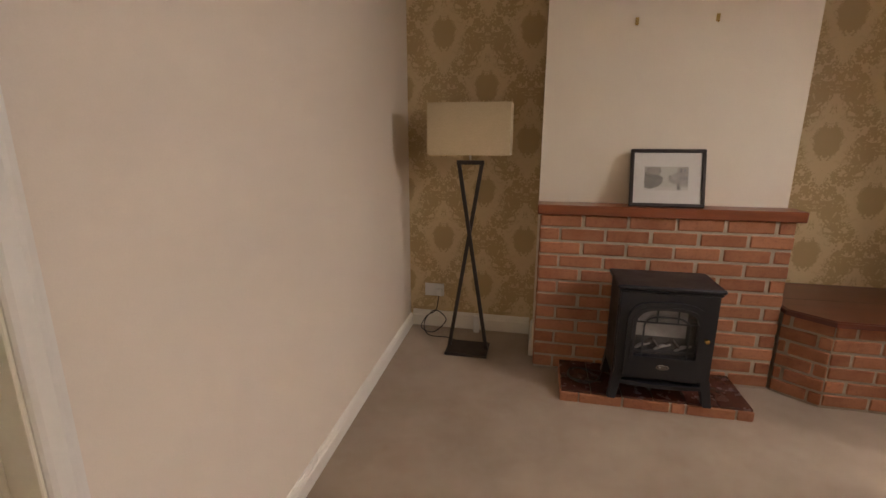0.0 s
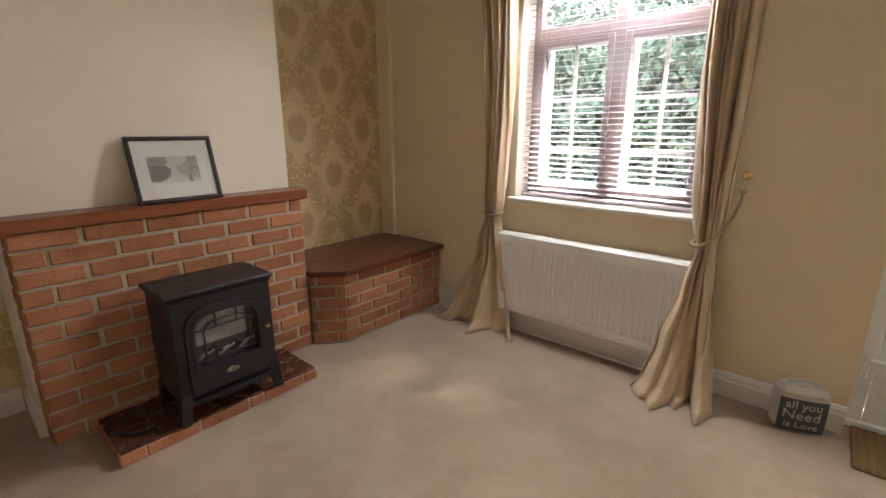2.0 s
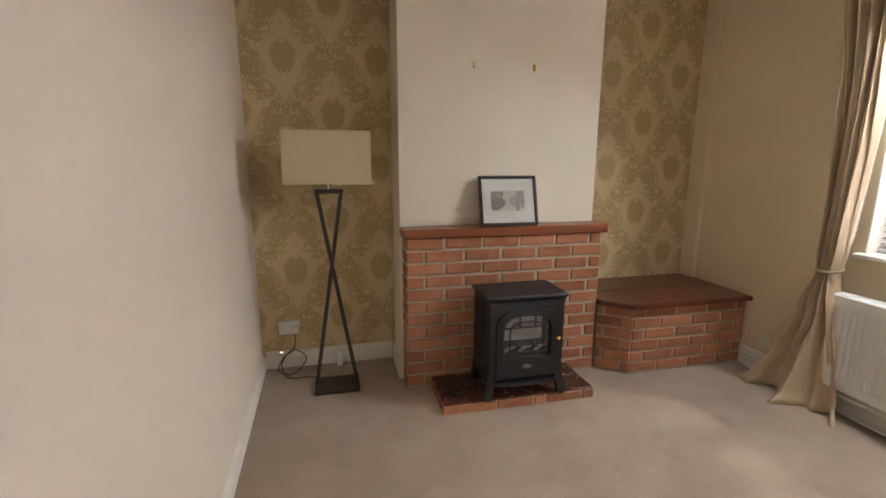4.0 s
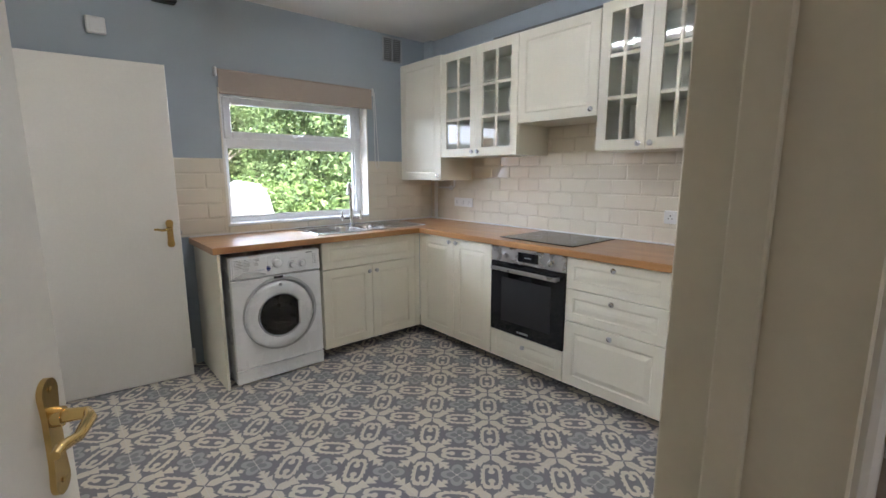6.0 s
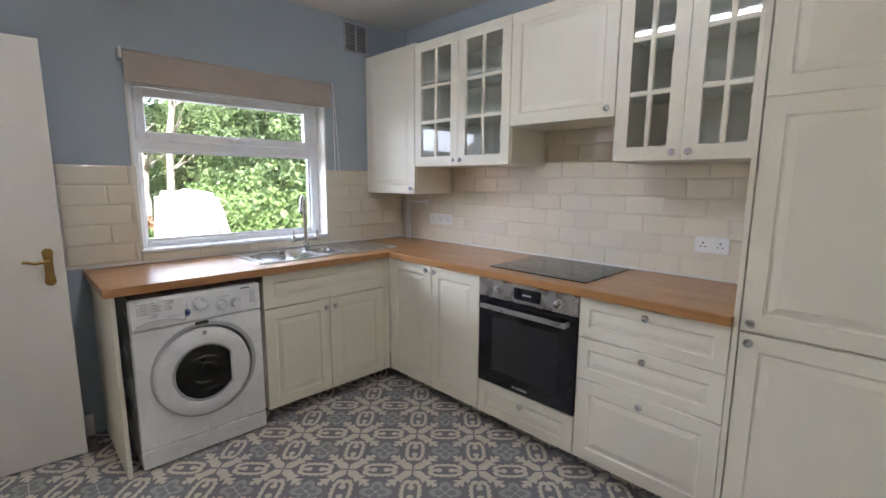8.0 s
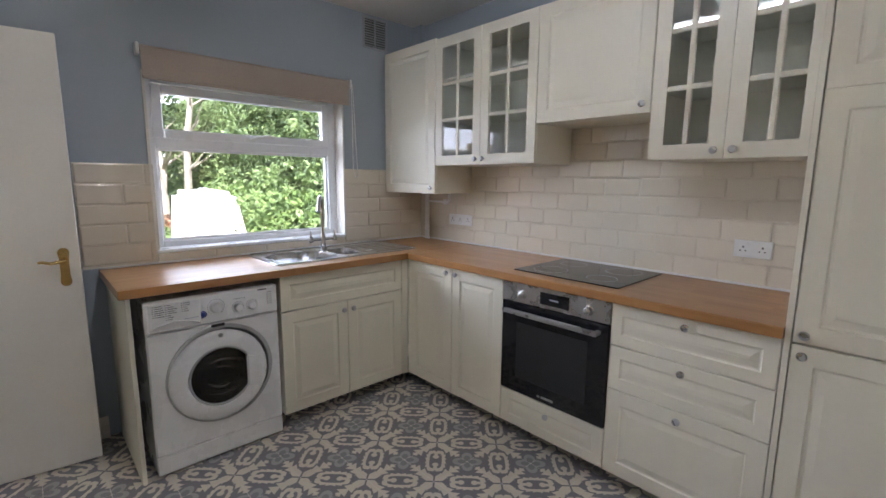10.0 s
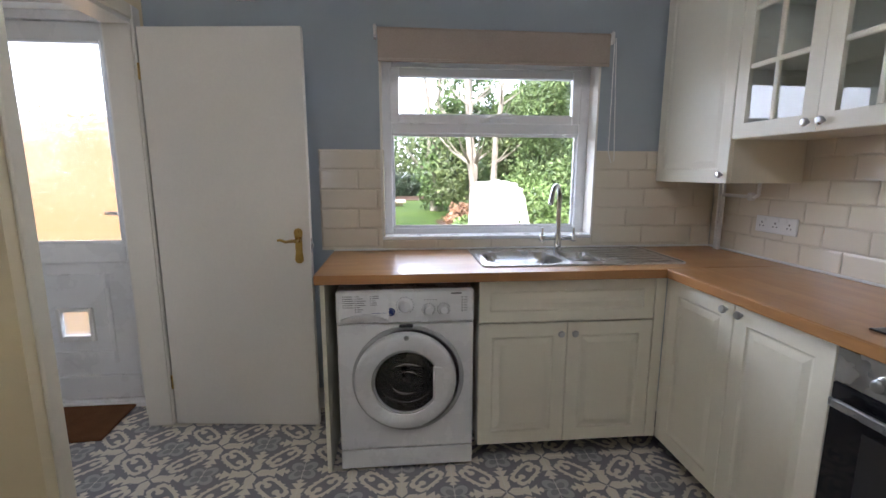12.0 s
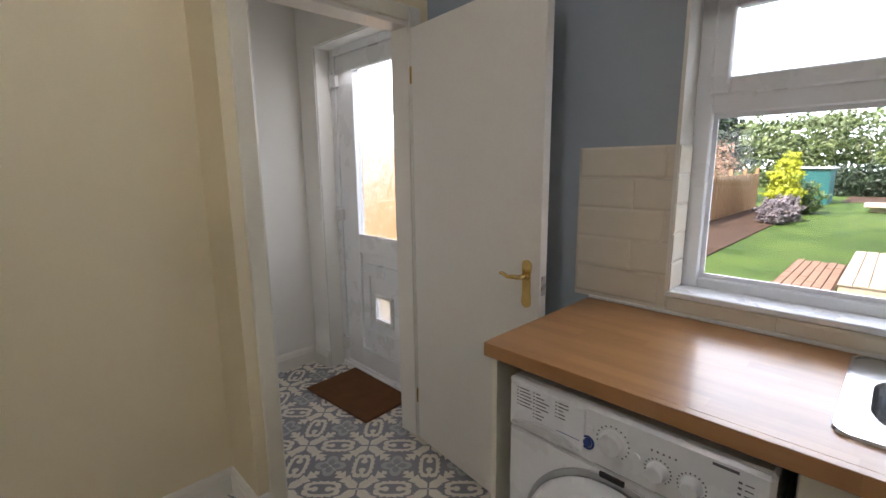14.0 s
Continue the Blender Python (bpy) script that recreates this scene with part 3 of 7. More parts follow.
lob = thing("lobby_door_frame", "white gloss frame of the lobby opening", "door frame", (-2.5, -3.14, 0), kind="structure")
part("jamb", B((-2.885, -2.862, -3.205, YL + 0.004, 0, 2.03), c=0.002), M["gloss"], lob)
part("jamb", B((-2.158, -2.135, -3.205, YL + 0.004, 0, 2.03), c=0.002), M["gloss"], lob)
part("head", B((-2.862, -2.158, -3.205, YL + 0.004, 2.005, 2.03), c=0.002), M["gloss"], lob)
part("architrave", B((-2.150, -2.085, YL + 0.0, YL + 0.016, 0.0, 2.09), c=0.005), M["gloss_cream"], lob)
part("architrave", B((-2.935, -2.868, YL + 0.0, YL + 0.016, 0.0, 2.09), c=0.005), M["gloss"], lob)
part("architrave", B((-2.868, -2.150, YL + 0.0, YL + 0.016, 2.024, 2.09), c=0.005), M["gloss_cream"], lob)


# skirting boards
SK = [(0, 0), (0.018, 0), (0.018, 0.075), (0.014, 0.085), (0.014, 0.095), (0.006, 0.112), (0, 0.115)]


def skirting(name, pts, material, label, h=1.0):
    bm = bmesh.new()
    prof = [(o, u * h) for o, u in SK]
    for a, b in zip(pts, pts[1:]):
        extrude_profile(bm, prof, (*a, 0), (*b, 0))
    return solid(name, bm, material, label, "skirting board")


skirting("baseboard_alcove", [(1.20, 0.0), (PF(0) + 0.02, 0.0)], M["gloss"], "cream moulded skirting board in the alcove")
skirting("baseboard_chimney", [(1.222, -0.335), (1.222, -0.02)], M["gloss"], "cream skirting on the chimney side")
skirting("baseboard_partition", [(PF(0), 0.0), (PF(JR + 0.075), JR + 0.075)], M["gloss"], "cream skirting along the partition", 0.75)
skirting("baseboard_east", [(XE, -2.925), (XE, -0.55)], M["gloss"], "cream skirting below the window", 1.1)
skirting("baseboard_south_kitchen", [(XN1, YS), (0.30, YS)], M["gloss"], "white skirting along the cream wall")
skirting("baseboard_pier", [(XN1, YL), (XN1, YS)], M["gloss"], "white skirting round the pier")
skirting("baseboard_pier_front", [(-2.085, YL), (XN1 + 0.018, YL)], M["gloss"], "white skirting on the pier front")
skirting("baseboard_west", [(XW, -2.25), (XW, -3.09)], M["gloss"], "white skirting behind the door")
skirting("baseboard_lobby", [(-2.99, -4.34), (-2.0, -4.34)], M["gloss"], "white skirting in the lobby")
skirting("baseboard_lobby_west", [(XW + 0.006, -4.14), (XW + 0.006, -4.34)], M["gloss"], "white skirting beside the back door")

# ---------------------------------------------------------------- kitchen units
FX, FY = -2.41, -0.657          # cabinet fronts: window run faces +x, oven run faces -y


def panel_front(bm, w, h, t=0.019, rail=0.062, raised=True):
    """A moulded front in its own plane: width along x, up along z, face towards -y; recessed field with a raised centre."""
    cbox(bm, 0, w, 0.0101, t, 0, h)
    r = min(rail, w * 0.26, h * 0.26)
    def ring(i, y):
        return [bm.verts.new(p) for p in ((i, y, i), (w - i, y, i), (w - i, y, h - i), (i, y, h - i))]
    allr = [ring(0.0, 0.0101), ring(0.0, 0.003), ring(0.003, 0.0), ring(r, 0.0), ring(r + 0.005, 0.0050), ring(r + 0.012, 0.0058), ring(r + 0.034, 0.0014), ring(r + 0.037, 0.0008)]
    for a, b in zip(allr, allr[1:]):
        for k in range(4):
            bm.faces.new([a[k], a[(k + 1) % 4], b[(k + 1) % 4], b[k]])
    bm.faces.new(allr[-1])
    return bm


def knob(parent, at, facing, name="knob"):
    ax = {"+x": "x", "-y": "-y"}[facing]
    bm = lathe(bmesh.new(), [(0.006, 0), (0.006, 0.010), (0.0145, 0.014), (0.0155, 0.020), (0.012, 0.026), (0.0, 0.028)], at, ax, 16)
    return part(name, bm, M["steel"], parent, "brushed steel knob", smooth=True)


def front(parent, facing, lo, hi, z0, z1, knob_at=None, name="door", raised=True, double=None):
    """A cabinet front between lo and hi along the run."""
    g = 0.0015
    w, h = hi - lo - 2 * g, z1 - z0 - 2 * g
    bm = bmesh.new()
    if double:
        for a, b in ((0.0, double), (double, h)):
            sub_bm = bmesh.new()
            panel_front(sub_bm, w, b - a)
            me = bpy.data.meshes.new("tmp")
            sub_bm.transform(pose(0, 0, a))
            sub_bm.to_mesh(me)
            sub_bm.free()
            bm.from_mesh(me)
            bpy.data.meshes.remove(me)
    else:
        panel_front(bm, w, h, raised=raised)
    bm.transform(pose(lo + g, FYW[0], z0 + g) if facing == "-y" else pose(FXW[0], lo + g, z0 + g, 0, 0, 90))
    ob = part(name, bm, M["unit"], parent)
    if knob_at:
        u, v = knob_at
        knob(ob, (u, FYW[0], v) if facing == "-y" else (FXW[0], u, v), facing)
    return ob


FYW, FXW = [FY], [FX]


def carcass(parent, x0, x1, y0, y1, z0, z1, name="body"):
    return part(name, B((x0, x1, y0, y1, z0, z1), c=0.002), M["unit"], parent)


def rect_ring(bm, axis, outer, inner, t0, t1):
    """A flat frame with a rectangular hole; axis is its normal, outlines are (lo, hi, lo, hi) of the other two axes."""
    def pt(u, v, t):
        return {"x": (t, u, v), "y": (u, t, v), "z": (u, v, t)}[axis]
    def loop_(r, t):
        return [bm.verts.new(pt(u, v, t)) for u, v in ((r[0], r[2]), (r[1], r[2]), (r[1], r[3]), (r[0], r[3]))]
    o0, o1, i0, i1 = loop_(outer, t0), loop_(outer, t1), loop_(inner, t0), loop_(inner, t1)
    for k in range(4):
        j = (k + 1) % 4
        for q in ((o0[k], o0[j], i0[j], i0[k]), (o1[k], i1[k], i1[j], o1[j]), (o0[k], o1[k], o1[j], o0[j]), (i0[k], i0[j], i1[j], i1[k])):
            bm.faces.new(q)
    return bm


# window run: sink unit, filler
sink_unit = thing("sink_cabinet", "ivory sink base cabinet with moulded doors under the worktop", "cabinet", (-2.7, -1.12, 0))
carcass(sink_unit, XW + 0.02, FX - 0.02, -1.522, -0.700, 0.085, 0.66)
part("back_rail", B((FX - 0.04, FX - 0.02, -1.522, -0.700, 0.66, 0.868)), M["unit"], sink_unit)
part("side_panel", B((XW + 0.02, FX - 0.02, -1.522, -1.504, 0.66, 0.868)), M["unit"], sink_unit)
front(sink_unit, "+x", -1.522, -0.708, 0.672, 0.868, name="drawer_front")
front(sink_unit, "+x", -1.522, -1.115, 0.082, 0.668, (-1.147, 0.618))
front(sink_unit, "+x", -1.115, -0.708, 0.082, 0.668, (-1.083, 0.618))
part("filler", B((FX - 0.02, FX - 0.002, -0.706, FY - 0.0, 0.082, 0.868), c=0.001), M["unit"], sink_unit)
part("plinth", B((FX - 0.215, FX - 0.20, -1.522, FY + 0.20, 0, 0.082)), M["plinth"], sink_unit)
end = thing("end_panel", "ivory end panel supporting the worktop", "panel", (-2.68, -2.19, 0))
part("panel", B((XW + 0.02, FX + 0.02, -2.200, -2.182, 0, 0.868), c=0.001), M["unit"], end)

# oven run
corner = thing("corner_cabinet", "ivory corner base cabinet with two moulded doors", "cabinet", (-2.0, -0.35, 0))
carcass(corner, FX + 0.0, -1.600, FY + 0.02, YK, 0.085, 0.866)
front(corner, "-y", -2.385, -1.992, 0.082, 0.866, (-2.03, 0.835))
front(corner, "-y", -1.992, -1.601, 0.082, 0.866, (-1.954, 0.835))
part("filler", B((FX, -2.386, FY + 0.002, FY + 0.02, 0.082, 0.866)), M["unit"], corner)
part("plinth", B((FX - 0.20, -1.600, FY + 0.20, FY + 0.215, 0, 0.082)), M["plinth"], corner)

oven_unit = thing("oven_housing", "ivory oven housing cabinet with a drawer below", "cabinet", (-1.3, -0.35, 0))
part("body", B((-1.599, -1.581, FY + 0.02, YK, 0.085, 0.866), (-1.019, -1.001, FY + 0.02, YK, 0.085, 0.866), (-1.581, -1.019, FY + 0.02, YK, 0.085, 0.26)), M["unit"], oven_unit)
front(oven_unit, "-y", -1.599, -1.001, 0.082, 0.274, (-1.30, 0.215), "drawer_front")
part("plinth", B((-1.600, -1.000, FY + 0.20, FY + 0.215, 0, 0.082)), M["plinth"], oven_unit)

drawers = thing("drawer_cabinet", "ivory base cabinet with three moulded drawers", "cabinet", (-0.7, -0.35, 0))
carcass(drawers, -0.999, -0.402, FY + 0.02, YK, 0.085, 0.866)
for z0, z1 in ((0.680, 0.866), (0.482, 0.678), (0.082, 0.480)):
    front(drawers, "-y", -1.000, -0.400, z0, z1, (-0.70, z1 - 0.035), "drawer_front")
part("plinth", B((-1.000, -0.400, FY + 0.20, FY + 0.215, 0, 0.082)), M["plinth"], drawers)

tall = thing("tall_cabinet", "tall ivory larder cabinet with moulded doors", "cabinet", (-0.08, -0.35, 0))
part("body", B((-0.395, 0.22, FY + 0.022, YK, 0.085, 2.36), c=0.002), M["unit"], tall)
part("side_panel", B((-0.398, -0.380, FY - 0.003, YK, 0.0, 2.36), c=0.001), M["unit"], tall)
front(tall, "-y", -0.378, 0.215, 0.082, 0.858, (-0.345, 0.825))
front(tall, "-y", -0.378, 0.215, 0.862, 2.355, (-0.345, 0.895), double=0.80)
part("plinth", B((-0.380, 0.22, FY + 0.20, FY + 0.215, 0, 0.082)), M["plinth"], tall)

# worktops
WT0, WT1 = 0.870, 0.910
SINK = (-2.955, -2.492, -1.485, -0.515)    # outline of the sink: x0 x1 y0 y1
top_w = thing("worktop", "oak block worktop by the window holding the sink", "worktop", (-2.68, -1.12, WT0))
part("top", rect_ring(bmesh.new(), "z", (XW, -2.402, -2.222, YK), (SINK[0] + 0.015, SINK[1] - 0.015, SINK[2] + 0.015, SINK[3] - 0.015), WT0, WT1), M["worktop"], top_w)
part("front_edge", B((-2.402, -2.379, -2.222, -0.6785, WT0, WT1), c=0.0015), M["worktop"], top_w)
top_n = thing("worktop", "oak block worktop holding the hob", "worktop", (-1.4, -0.36, WT0))
part("top", B((-2.400, -0.399, -0.678, YK, WT0, WT1), c=0.0025), M["worktop_x"], top_n)
part("edge_band", B((-2.398, -0.401, -0.6805, -0.678, WT0 + 0.002, WT1 - 0.003)), M["worktop_x"], top_n)
seal = solid("worktop_seal", B((XW + 0.008, XW + 0.016, -2.222, YK - 0.01, WT1, WT1 + 0.012), (XW + 0.016, -0.40, YK - 0.017, YK - 0.009, WT1, WT1 + 0.012), c=0.003), M["white_plastic"], "white sealant bead behind the worktop", "sealant", "")


# wall cabinets
WFY = -0.422


def wall_cabinet(name, label, x0, x1, z0, z1, doors, glazed=False):
    ob = thing(name, label, "cabinet", ((x0 + x1) / 2, -0.23, z0), group="wall cabinets over the oven run")
    FYW[0] = WFY
    if glazed:
        t = 0.016
        part("side_panel", B((x0, x0 + t, WFY + 0.02, YK, z0, z1)), M["unit"], ob)
        part("side_panel", B((x1 - t, x1, WFY + 0.02, YK, z0, z1)), M["unit"], ob)
        part("top_panel", B((x0 + t, x1 - t, WFY + 0.02, YK, z1 - t, z1)), M["unit"], ob)
        part("bottom_panel", B((x0 + t, x1 - t, WFY + 0.02, YK, z0, z0 + t)), M["unit"], ob)
        part("back_panel", B((x0 + t, x1 - t, YK - 0.012, YK - 0.002, z0 + t, z1 - t)), M["unit_in"], ob)
        part("lining_panel", B((x0 + t, x0 + t + 0.003, WFY + 0.03, YK - 0.012, z0 + t, z1 - t)), M["unit_in"], ob)
        part("lining_panel", B((x1 - t - 0.003, x1 - t, WFY + 0.03, YK - 0.012, z0 + t, z1 - t)), M["unit_in"], ob)
        for f in (0.36, 0.68):
            z = z0 + (z1 - z0) * f
            part("shelf", B((x0 + t + 0.003, x1 - t - 0.003, WFY + 0.05, YK - 0.012, z, z + 0.014)), M["unit_in"], ob)
    else:
        part("body", B((x0, x1, WFY + 0.02, YK, z0 + 0.002, z1), c=0.001), M["unit"], ob)
    for lo, hi, ku in doors:
        if glazed:
            w, h = hi - lo, z1 - z0
            g, r, b = 0.0015, 0.062, 0.011
            bm = bmesh.new()
            yy = (WFY, WFY + 0.02)
            rect_ring(bm, "y", (lo + g, hi - g, z0 + g, z1 - g), (lo + r, hi - r, z0 + r, z1 - r), *yy)
            mid = (lo + hi) / 2
            d = part("glazed_door", bm, M["unit"], ob)
            part("glazing_bar", B((mid - b, mid + b, WFY + 0.001, WFY + 0.017, z0 + r, z1 - r), c=0.004), M["unit"], d)
            for f in (1 / 3, 2 / 3):
                zz = z0 + r + (h - 2 * r) * f
                part("glazing_bar", B((lo + r, hi - r, WFY + 0.0015, WFY + 0.0165, zz - b, zz + b), c=0.004), M["unit"], d)
            pane = part("pane", B((lo + r - 0.004, hi - r + 0.004, WFY + 0.010, WFY + 0.0125, z0 + r - 0.004, z1 - r + 0.004)), M["glass_cab"], d, "clear glass pane")
            pane.visible_shadow = False
            knob(d, (ku, WFY, z0 + 0.034), "-y")
        else:
            front(ob, "-y", lo, hi, z0, z1, (ku, z0 + 0.04), "door", raised=True)
    FYW[0] = FY
    return ob


TOPZ = 2.275
wall_cabinet("boiler_cabinet", "deep ivory wall cabinet over the pipes", -2.975, -2.412, 1.285, TOPZ + 0.012, [(-2.975, -2.412, -2.445)])
wall_cabinet("glazed_cabinet", "ivory wall cabinet with two glazed six-pane doors, nearly empty", -2.408, -1.606, 1.476, TOPZ, [(-2.408, -2.007, -2.037), (-2.007, -1.606, -1.977)], True)
wall_cabinet("hood_cabinet", "short ivory wall cabinet above the hob", -1.604, -1.000, 1.682, TOPZ, [(-1.604, -1.000, -1.035)])
wall_cabinet("glazed_cabinet", "ivory wall cabinet with two glazed doors beside the larder", -0.998, -0.402, 1.476, TOPZ + 0.02, [(-0.998, -0.700, -0.733), (-0.700, -0.402, -0.667)], True)
dish = thing("glass_dish", "small clear glass dish standing in the glazed cabinet", "dish", (-2.22, -0.22, 1.492))
part("bowl", lathe(bmesh.new(), [(0.05, 0), (0.085, 0.02), (0.095, 0.045), (0.090, 0.045), (0.078, 0.02), (0.0, 0.008)], (-2.22, -0.22, 1.493), "z", 20), M["glass_cab"], dish, smooth=True)

# ---------------------------------------------------------------- appliances
def text_mesh(body, size, m, depth=0.0008):
    cu = bpy.data.curves.new("writing", "FONT")
    cu.body, cu.size, cu.align_x, cu.align_y, cu.extrude, cu.resolution_u = body, size, "CENTER", "CENTER", depth, 2
    ob = bpy.data.objects.new("writing", cu)
    scene.collection.objects.link(ob)
    me = bpy.data.meshes.new_from_object(ob.evaluated_get(bpy.context.evaluated_depsgraph_get()))
    bpy.data.objects.remove(ob)
    bm = bmesh.new()
    bm.from_mesh(me)
    bpy.data.meshes.remove(me)
    bm.transform(m)
    return bm


oven = thing("oven", "built-in oven with steel control panel and black glass door", "oven", (-1.3, -0.36, 0.28))
part("body", B((-1.579, -1.021, FY + 0.022, YK - 0.04, 0.278, 0.862)), M["plinth"], oven)
panel = part("control_panel", B((-1.597, -1.003, FY - 0.004, FY + 0.02, 0.765, 0.864), c=0.002), M["steel"], oven, "brushed steel control panel")
part("display", B((-1.365, -1.205, FY - 0.006, FY - 0.003, 0.785, 0.845), c=0.001), M["black_gloss"], panel, "black clock display")
part("display_digits", B((-1.31, -1.26, FY - 0.0066, FY - 0.0058, 0.81, 0.818)), M["grey_plastic"], panel)
for kx in (-1.468, -1.103):
    part("dial", lathe(bmesh.new(), [(0.024, 0), (0.024, 0.004), (0.019, 0.006), (0.0175, 0.022), (0.012, 0.025), (0, 0.025)], (kx, FY - 0.004, 0.808), "-y", 24), M["steel"], panel, "round steel dial", smooth=True)
odoor = part("oven_door", B((-1.597, -1.003, FY - 0.006, FY + 0.018, 0.278, 0.762), c=0.003), M["black_gloss"], oven, "black glass oven door")
part("inner_window", B((-1.50, -1.10, FY - 0.0068, FY - 0.0055, 0.36, 0.66), c=0.0005), M["black"], odoor, "darker viewing window")
bm = B((-1.568, -1.04, FY - 0.048, FY - 0.034, 0.708, 0.734), c=0.004)
cbox(bm, -1.56, -1.54, FY - 0.036, FY - 0.004, 0.712, 0.730, 0.002)
cbox(bm, -1.06, -1.04, FY - 0.036, FY - 0.004, 0.712, 0.730, 0.002)
part("handle", bm, M["steel"], odoor, "steel bar handle")
part("badge", B((-1.335, -1.265, FY - 0.0072, FY - 0.0055, 0.300, 0.312), (-1.36, -1.345, FY - 0.0072, FY - 0.0055, 0.299, 0.313)), M["steel"], odoor)

hob = thing("hob", "black glass ceramic hob set in the worktop", "hob", (-1.3, -0.33, WT1))
part("glass_top", B((-1.592, -1.012, -0.585, -0.095, WT1, WT1 + 0.006), c=0.002), M["black_gloss"], hob)
for cx, cy, r in ((-1.45, -0.22, 0.072), (-1.16, -0.22, 0.09), (-1.45, -0.45, 0.09), (-1.16, -0.45, 0.072)):
    part("zone_ring", lathe(bmesh.new(), [(r, 0), (r, 0.0006), (r - 0.002, 0.0006), (r - 0.002, 0)], (cx, cy, WT1 + 0.0058), "z", 40), M["grey_plastic"], hob)

# washing machine, front towards +x
WX, WY0, WY1 = -2.392, -2.137, -1.547
wm = thing("washing_machine", "white front-loading washing machine under the worktop", "washing machine", (-2.66, -1.84, 0))
WYC = (WY0 + WY1) / 2
part("body", B((-2.93, WX - 0.012, WY0, WY1, 0.012, 0.838), c=0.008), M["appliance"], wm)
part("front_panel", B((WX - 0.014, WX, WY0, WY1, 0.105, 0.690), c=0.006), M["appliance"], wm)
part("plinth_panel", B((WX - 0.014, WX - 0.001, WY0, WY1, 0.012, 0.102), c=0.004), M["appliance"], wm)
fascia = part("control_panel", B((WX - 0.014, WX + 0.004, WY0, WY1, 0.693, 0.838), c=0.008), M["appliance"], wm)
drw = part("detergent_drawer", B((WX + 0.002, WX + 0.008, WY0 + 0.015, WY0 + 0.225, 0.700, 0.828), c=0.003), M["appliance"], wm)
bm = bmesh.new()
ys = [WY0 + 0.02 + 0.195 * i / 12 for i in range(13)]
lo = [bm.verts.new((WX + 0.009, y, 0.708 + 0.010 * math.sin(math.pi * i / 12) * 0)) for i, y in enumerate(ys)]
hi = [bm.verts.new((WX + 0.018, y, 0.718 + 0.022 * math.sin(math.pi * i / 12))) for i, y in enumerate(ys)]
for i in range(12):
    bm.faces.new([lo[i], lo[i + 1], hi[i + 1], hi[i]])
bk = [bm.verts.new((WX + 0.007, y, v.co.z)) for y, v in zip(ys, hi)]
for i in range(12):
    bm.faces.new([hi[i], hi[i + 1], bk[i + 1], bk[i]])
part("drawer_grip", bm, M["appliance"], drw)
for y, r, z in ((WY0 + 0.292, 0.030, 0.772), (WY0 + 0.392, 0.0215, 0.752), (WY0 + 0.458, 0.0215, 0.752)):
    d = part("dial", lathe(bmesh.new(), [(r, 0), (r, 0.006), (r * 0.86, 0.010), (r * 0.80, 0.022), (r * 0.7, 0.024), (0, 0.024)], (WX + 0.004, y, z), "x", 28), M["appliance"], fascia, "white round dial", smooth=True)
    bm = bmesh.new()
    for i in range(16):
        a = math.radians(-140 + 280 * i / 15)
        yy, zz = y + math.sin(a) * r * 1.25, z + math.cos(a) * r * 1.25
        cbox(bm, WX + 0.0035, WX + 0.0048, yy - 0.0016, yy + 0.0016, zz - 0.0016, zz + 0.0016)
    part("dial_marks", bm, M["print_grey"], fascia)["kind"] = "stuff"
part("blue_button_ring", lathe(bmesh.new(), [(0.017, 0), (0.017, 0.003), (0.013, 0.003), (0.013, 0)], (WX + 0.004, WY0 + 0.232, 0.745), "x", 28), M["print_blue"], fascia, "blue ring round the quick button")
part("blue_button", lathe(bmesh.new(), [(0.010, 0), (0.010, 0.004), (0, 0.004)], (WX + 0.004, WY0 + 0.232, 0.745), "x", 20), M["print_blue"], fascia)
part("button", lathe(bmesh.new(), [(0.008, 0), (0.008, 0.005), (0, 0.006)], (WX + 0.004, WY0 + 0.238, 0.782), "x", 18), M["appliance"], fascia)
part("button", lathe(bmesh.new(), [(0.009, 0), (0.009, 0.004), (0, 0.004)], (WX + 0.004, WY0 + 0.345, 0.763), "x", 18), M["appliance"], fascia)
bm = bmesh.new()
rnd = random.Random(5)
for c, (y0, n) in enumerate(((0.030, 6), (0.080, 8), (0.145, 5))):
    for i in range(n):
        z = 0.815 - i * 0.0095
        cbox(bm, WX + 0.0075, WX + 0.0086, WY0 + y0, WY0 + y0 + 0.004, z, z + 0.003)
        cbox(bm, WX + 0.0075, WX + 0.0086, WY0 + y0 + 0.008, WY0 + y0 + 0.02 + rnd.random() * 0.028, z, z + 0.0026)
part("programme_list", bm, M["print_grey"], drw, "small grey programme print")["kind"] = "stuff"
part("blue_line", B((WX + 0.0075, WX + 0.0086, WY0 + 0.15, WY0 + 0.212, 0.741, 0.7425)), M["print_blue"], drw)
bm = bmesh.new()
for i in range(5):
    cbox(bm, WX + 0.0035, WX + 0.0048, WY0 + 0.375 + 0.012 * i, WY0 + 0.379 + 0.012 * i, 0.793, 0.797)
for i in range(6):
    cbox(bm, WX + 0.0035, WX + 0.0048, WY0 + 0.535, WY0 + 0.541, 0.802 - i * 0.012, 0.806 - i * 0.012)
    cbox(bm, WX + 0.0035, WX + 0.0048, WY0 + 0.546, WY0 + 0.560, 0.803 - i * 0.012, 0.805 - i * 0.012)
cbox(bm, WX + 0.0035, WX + 0.0048, WY0 + 0.490, WY0 + 0.535, 0.8185, 0.8245)
part("indicator_print", bm, M["print_grey"], fascia)["kind"] = "stuff"
DZ = 0.430
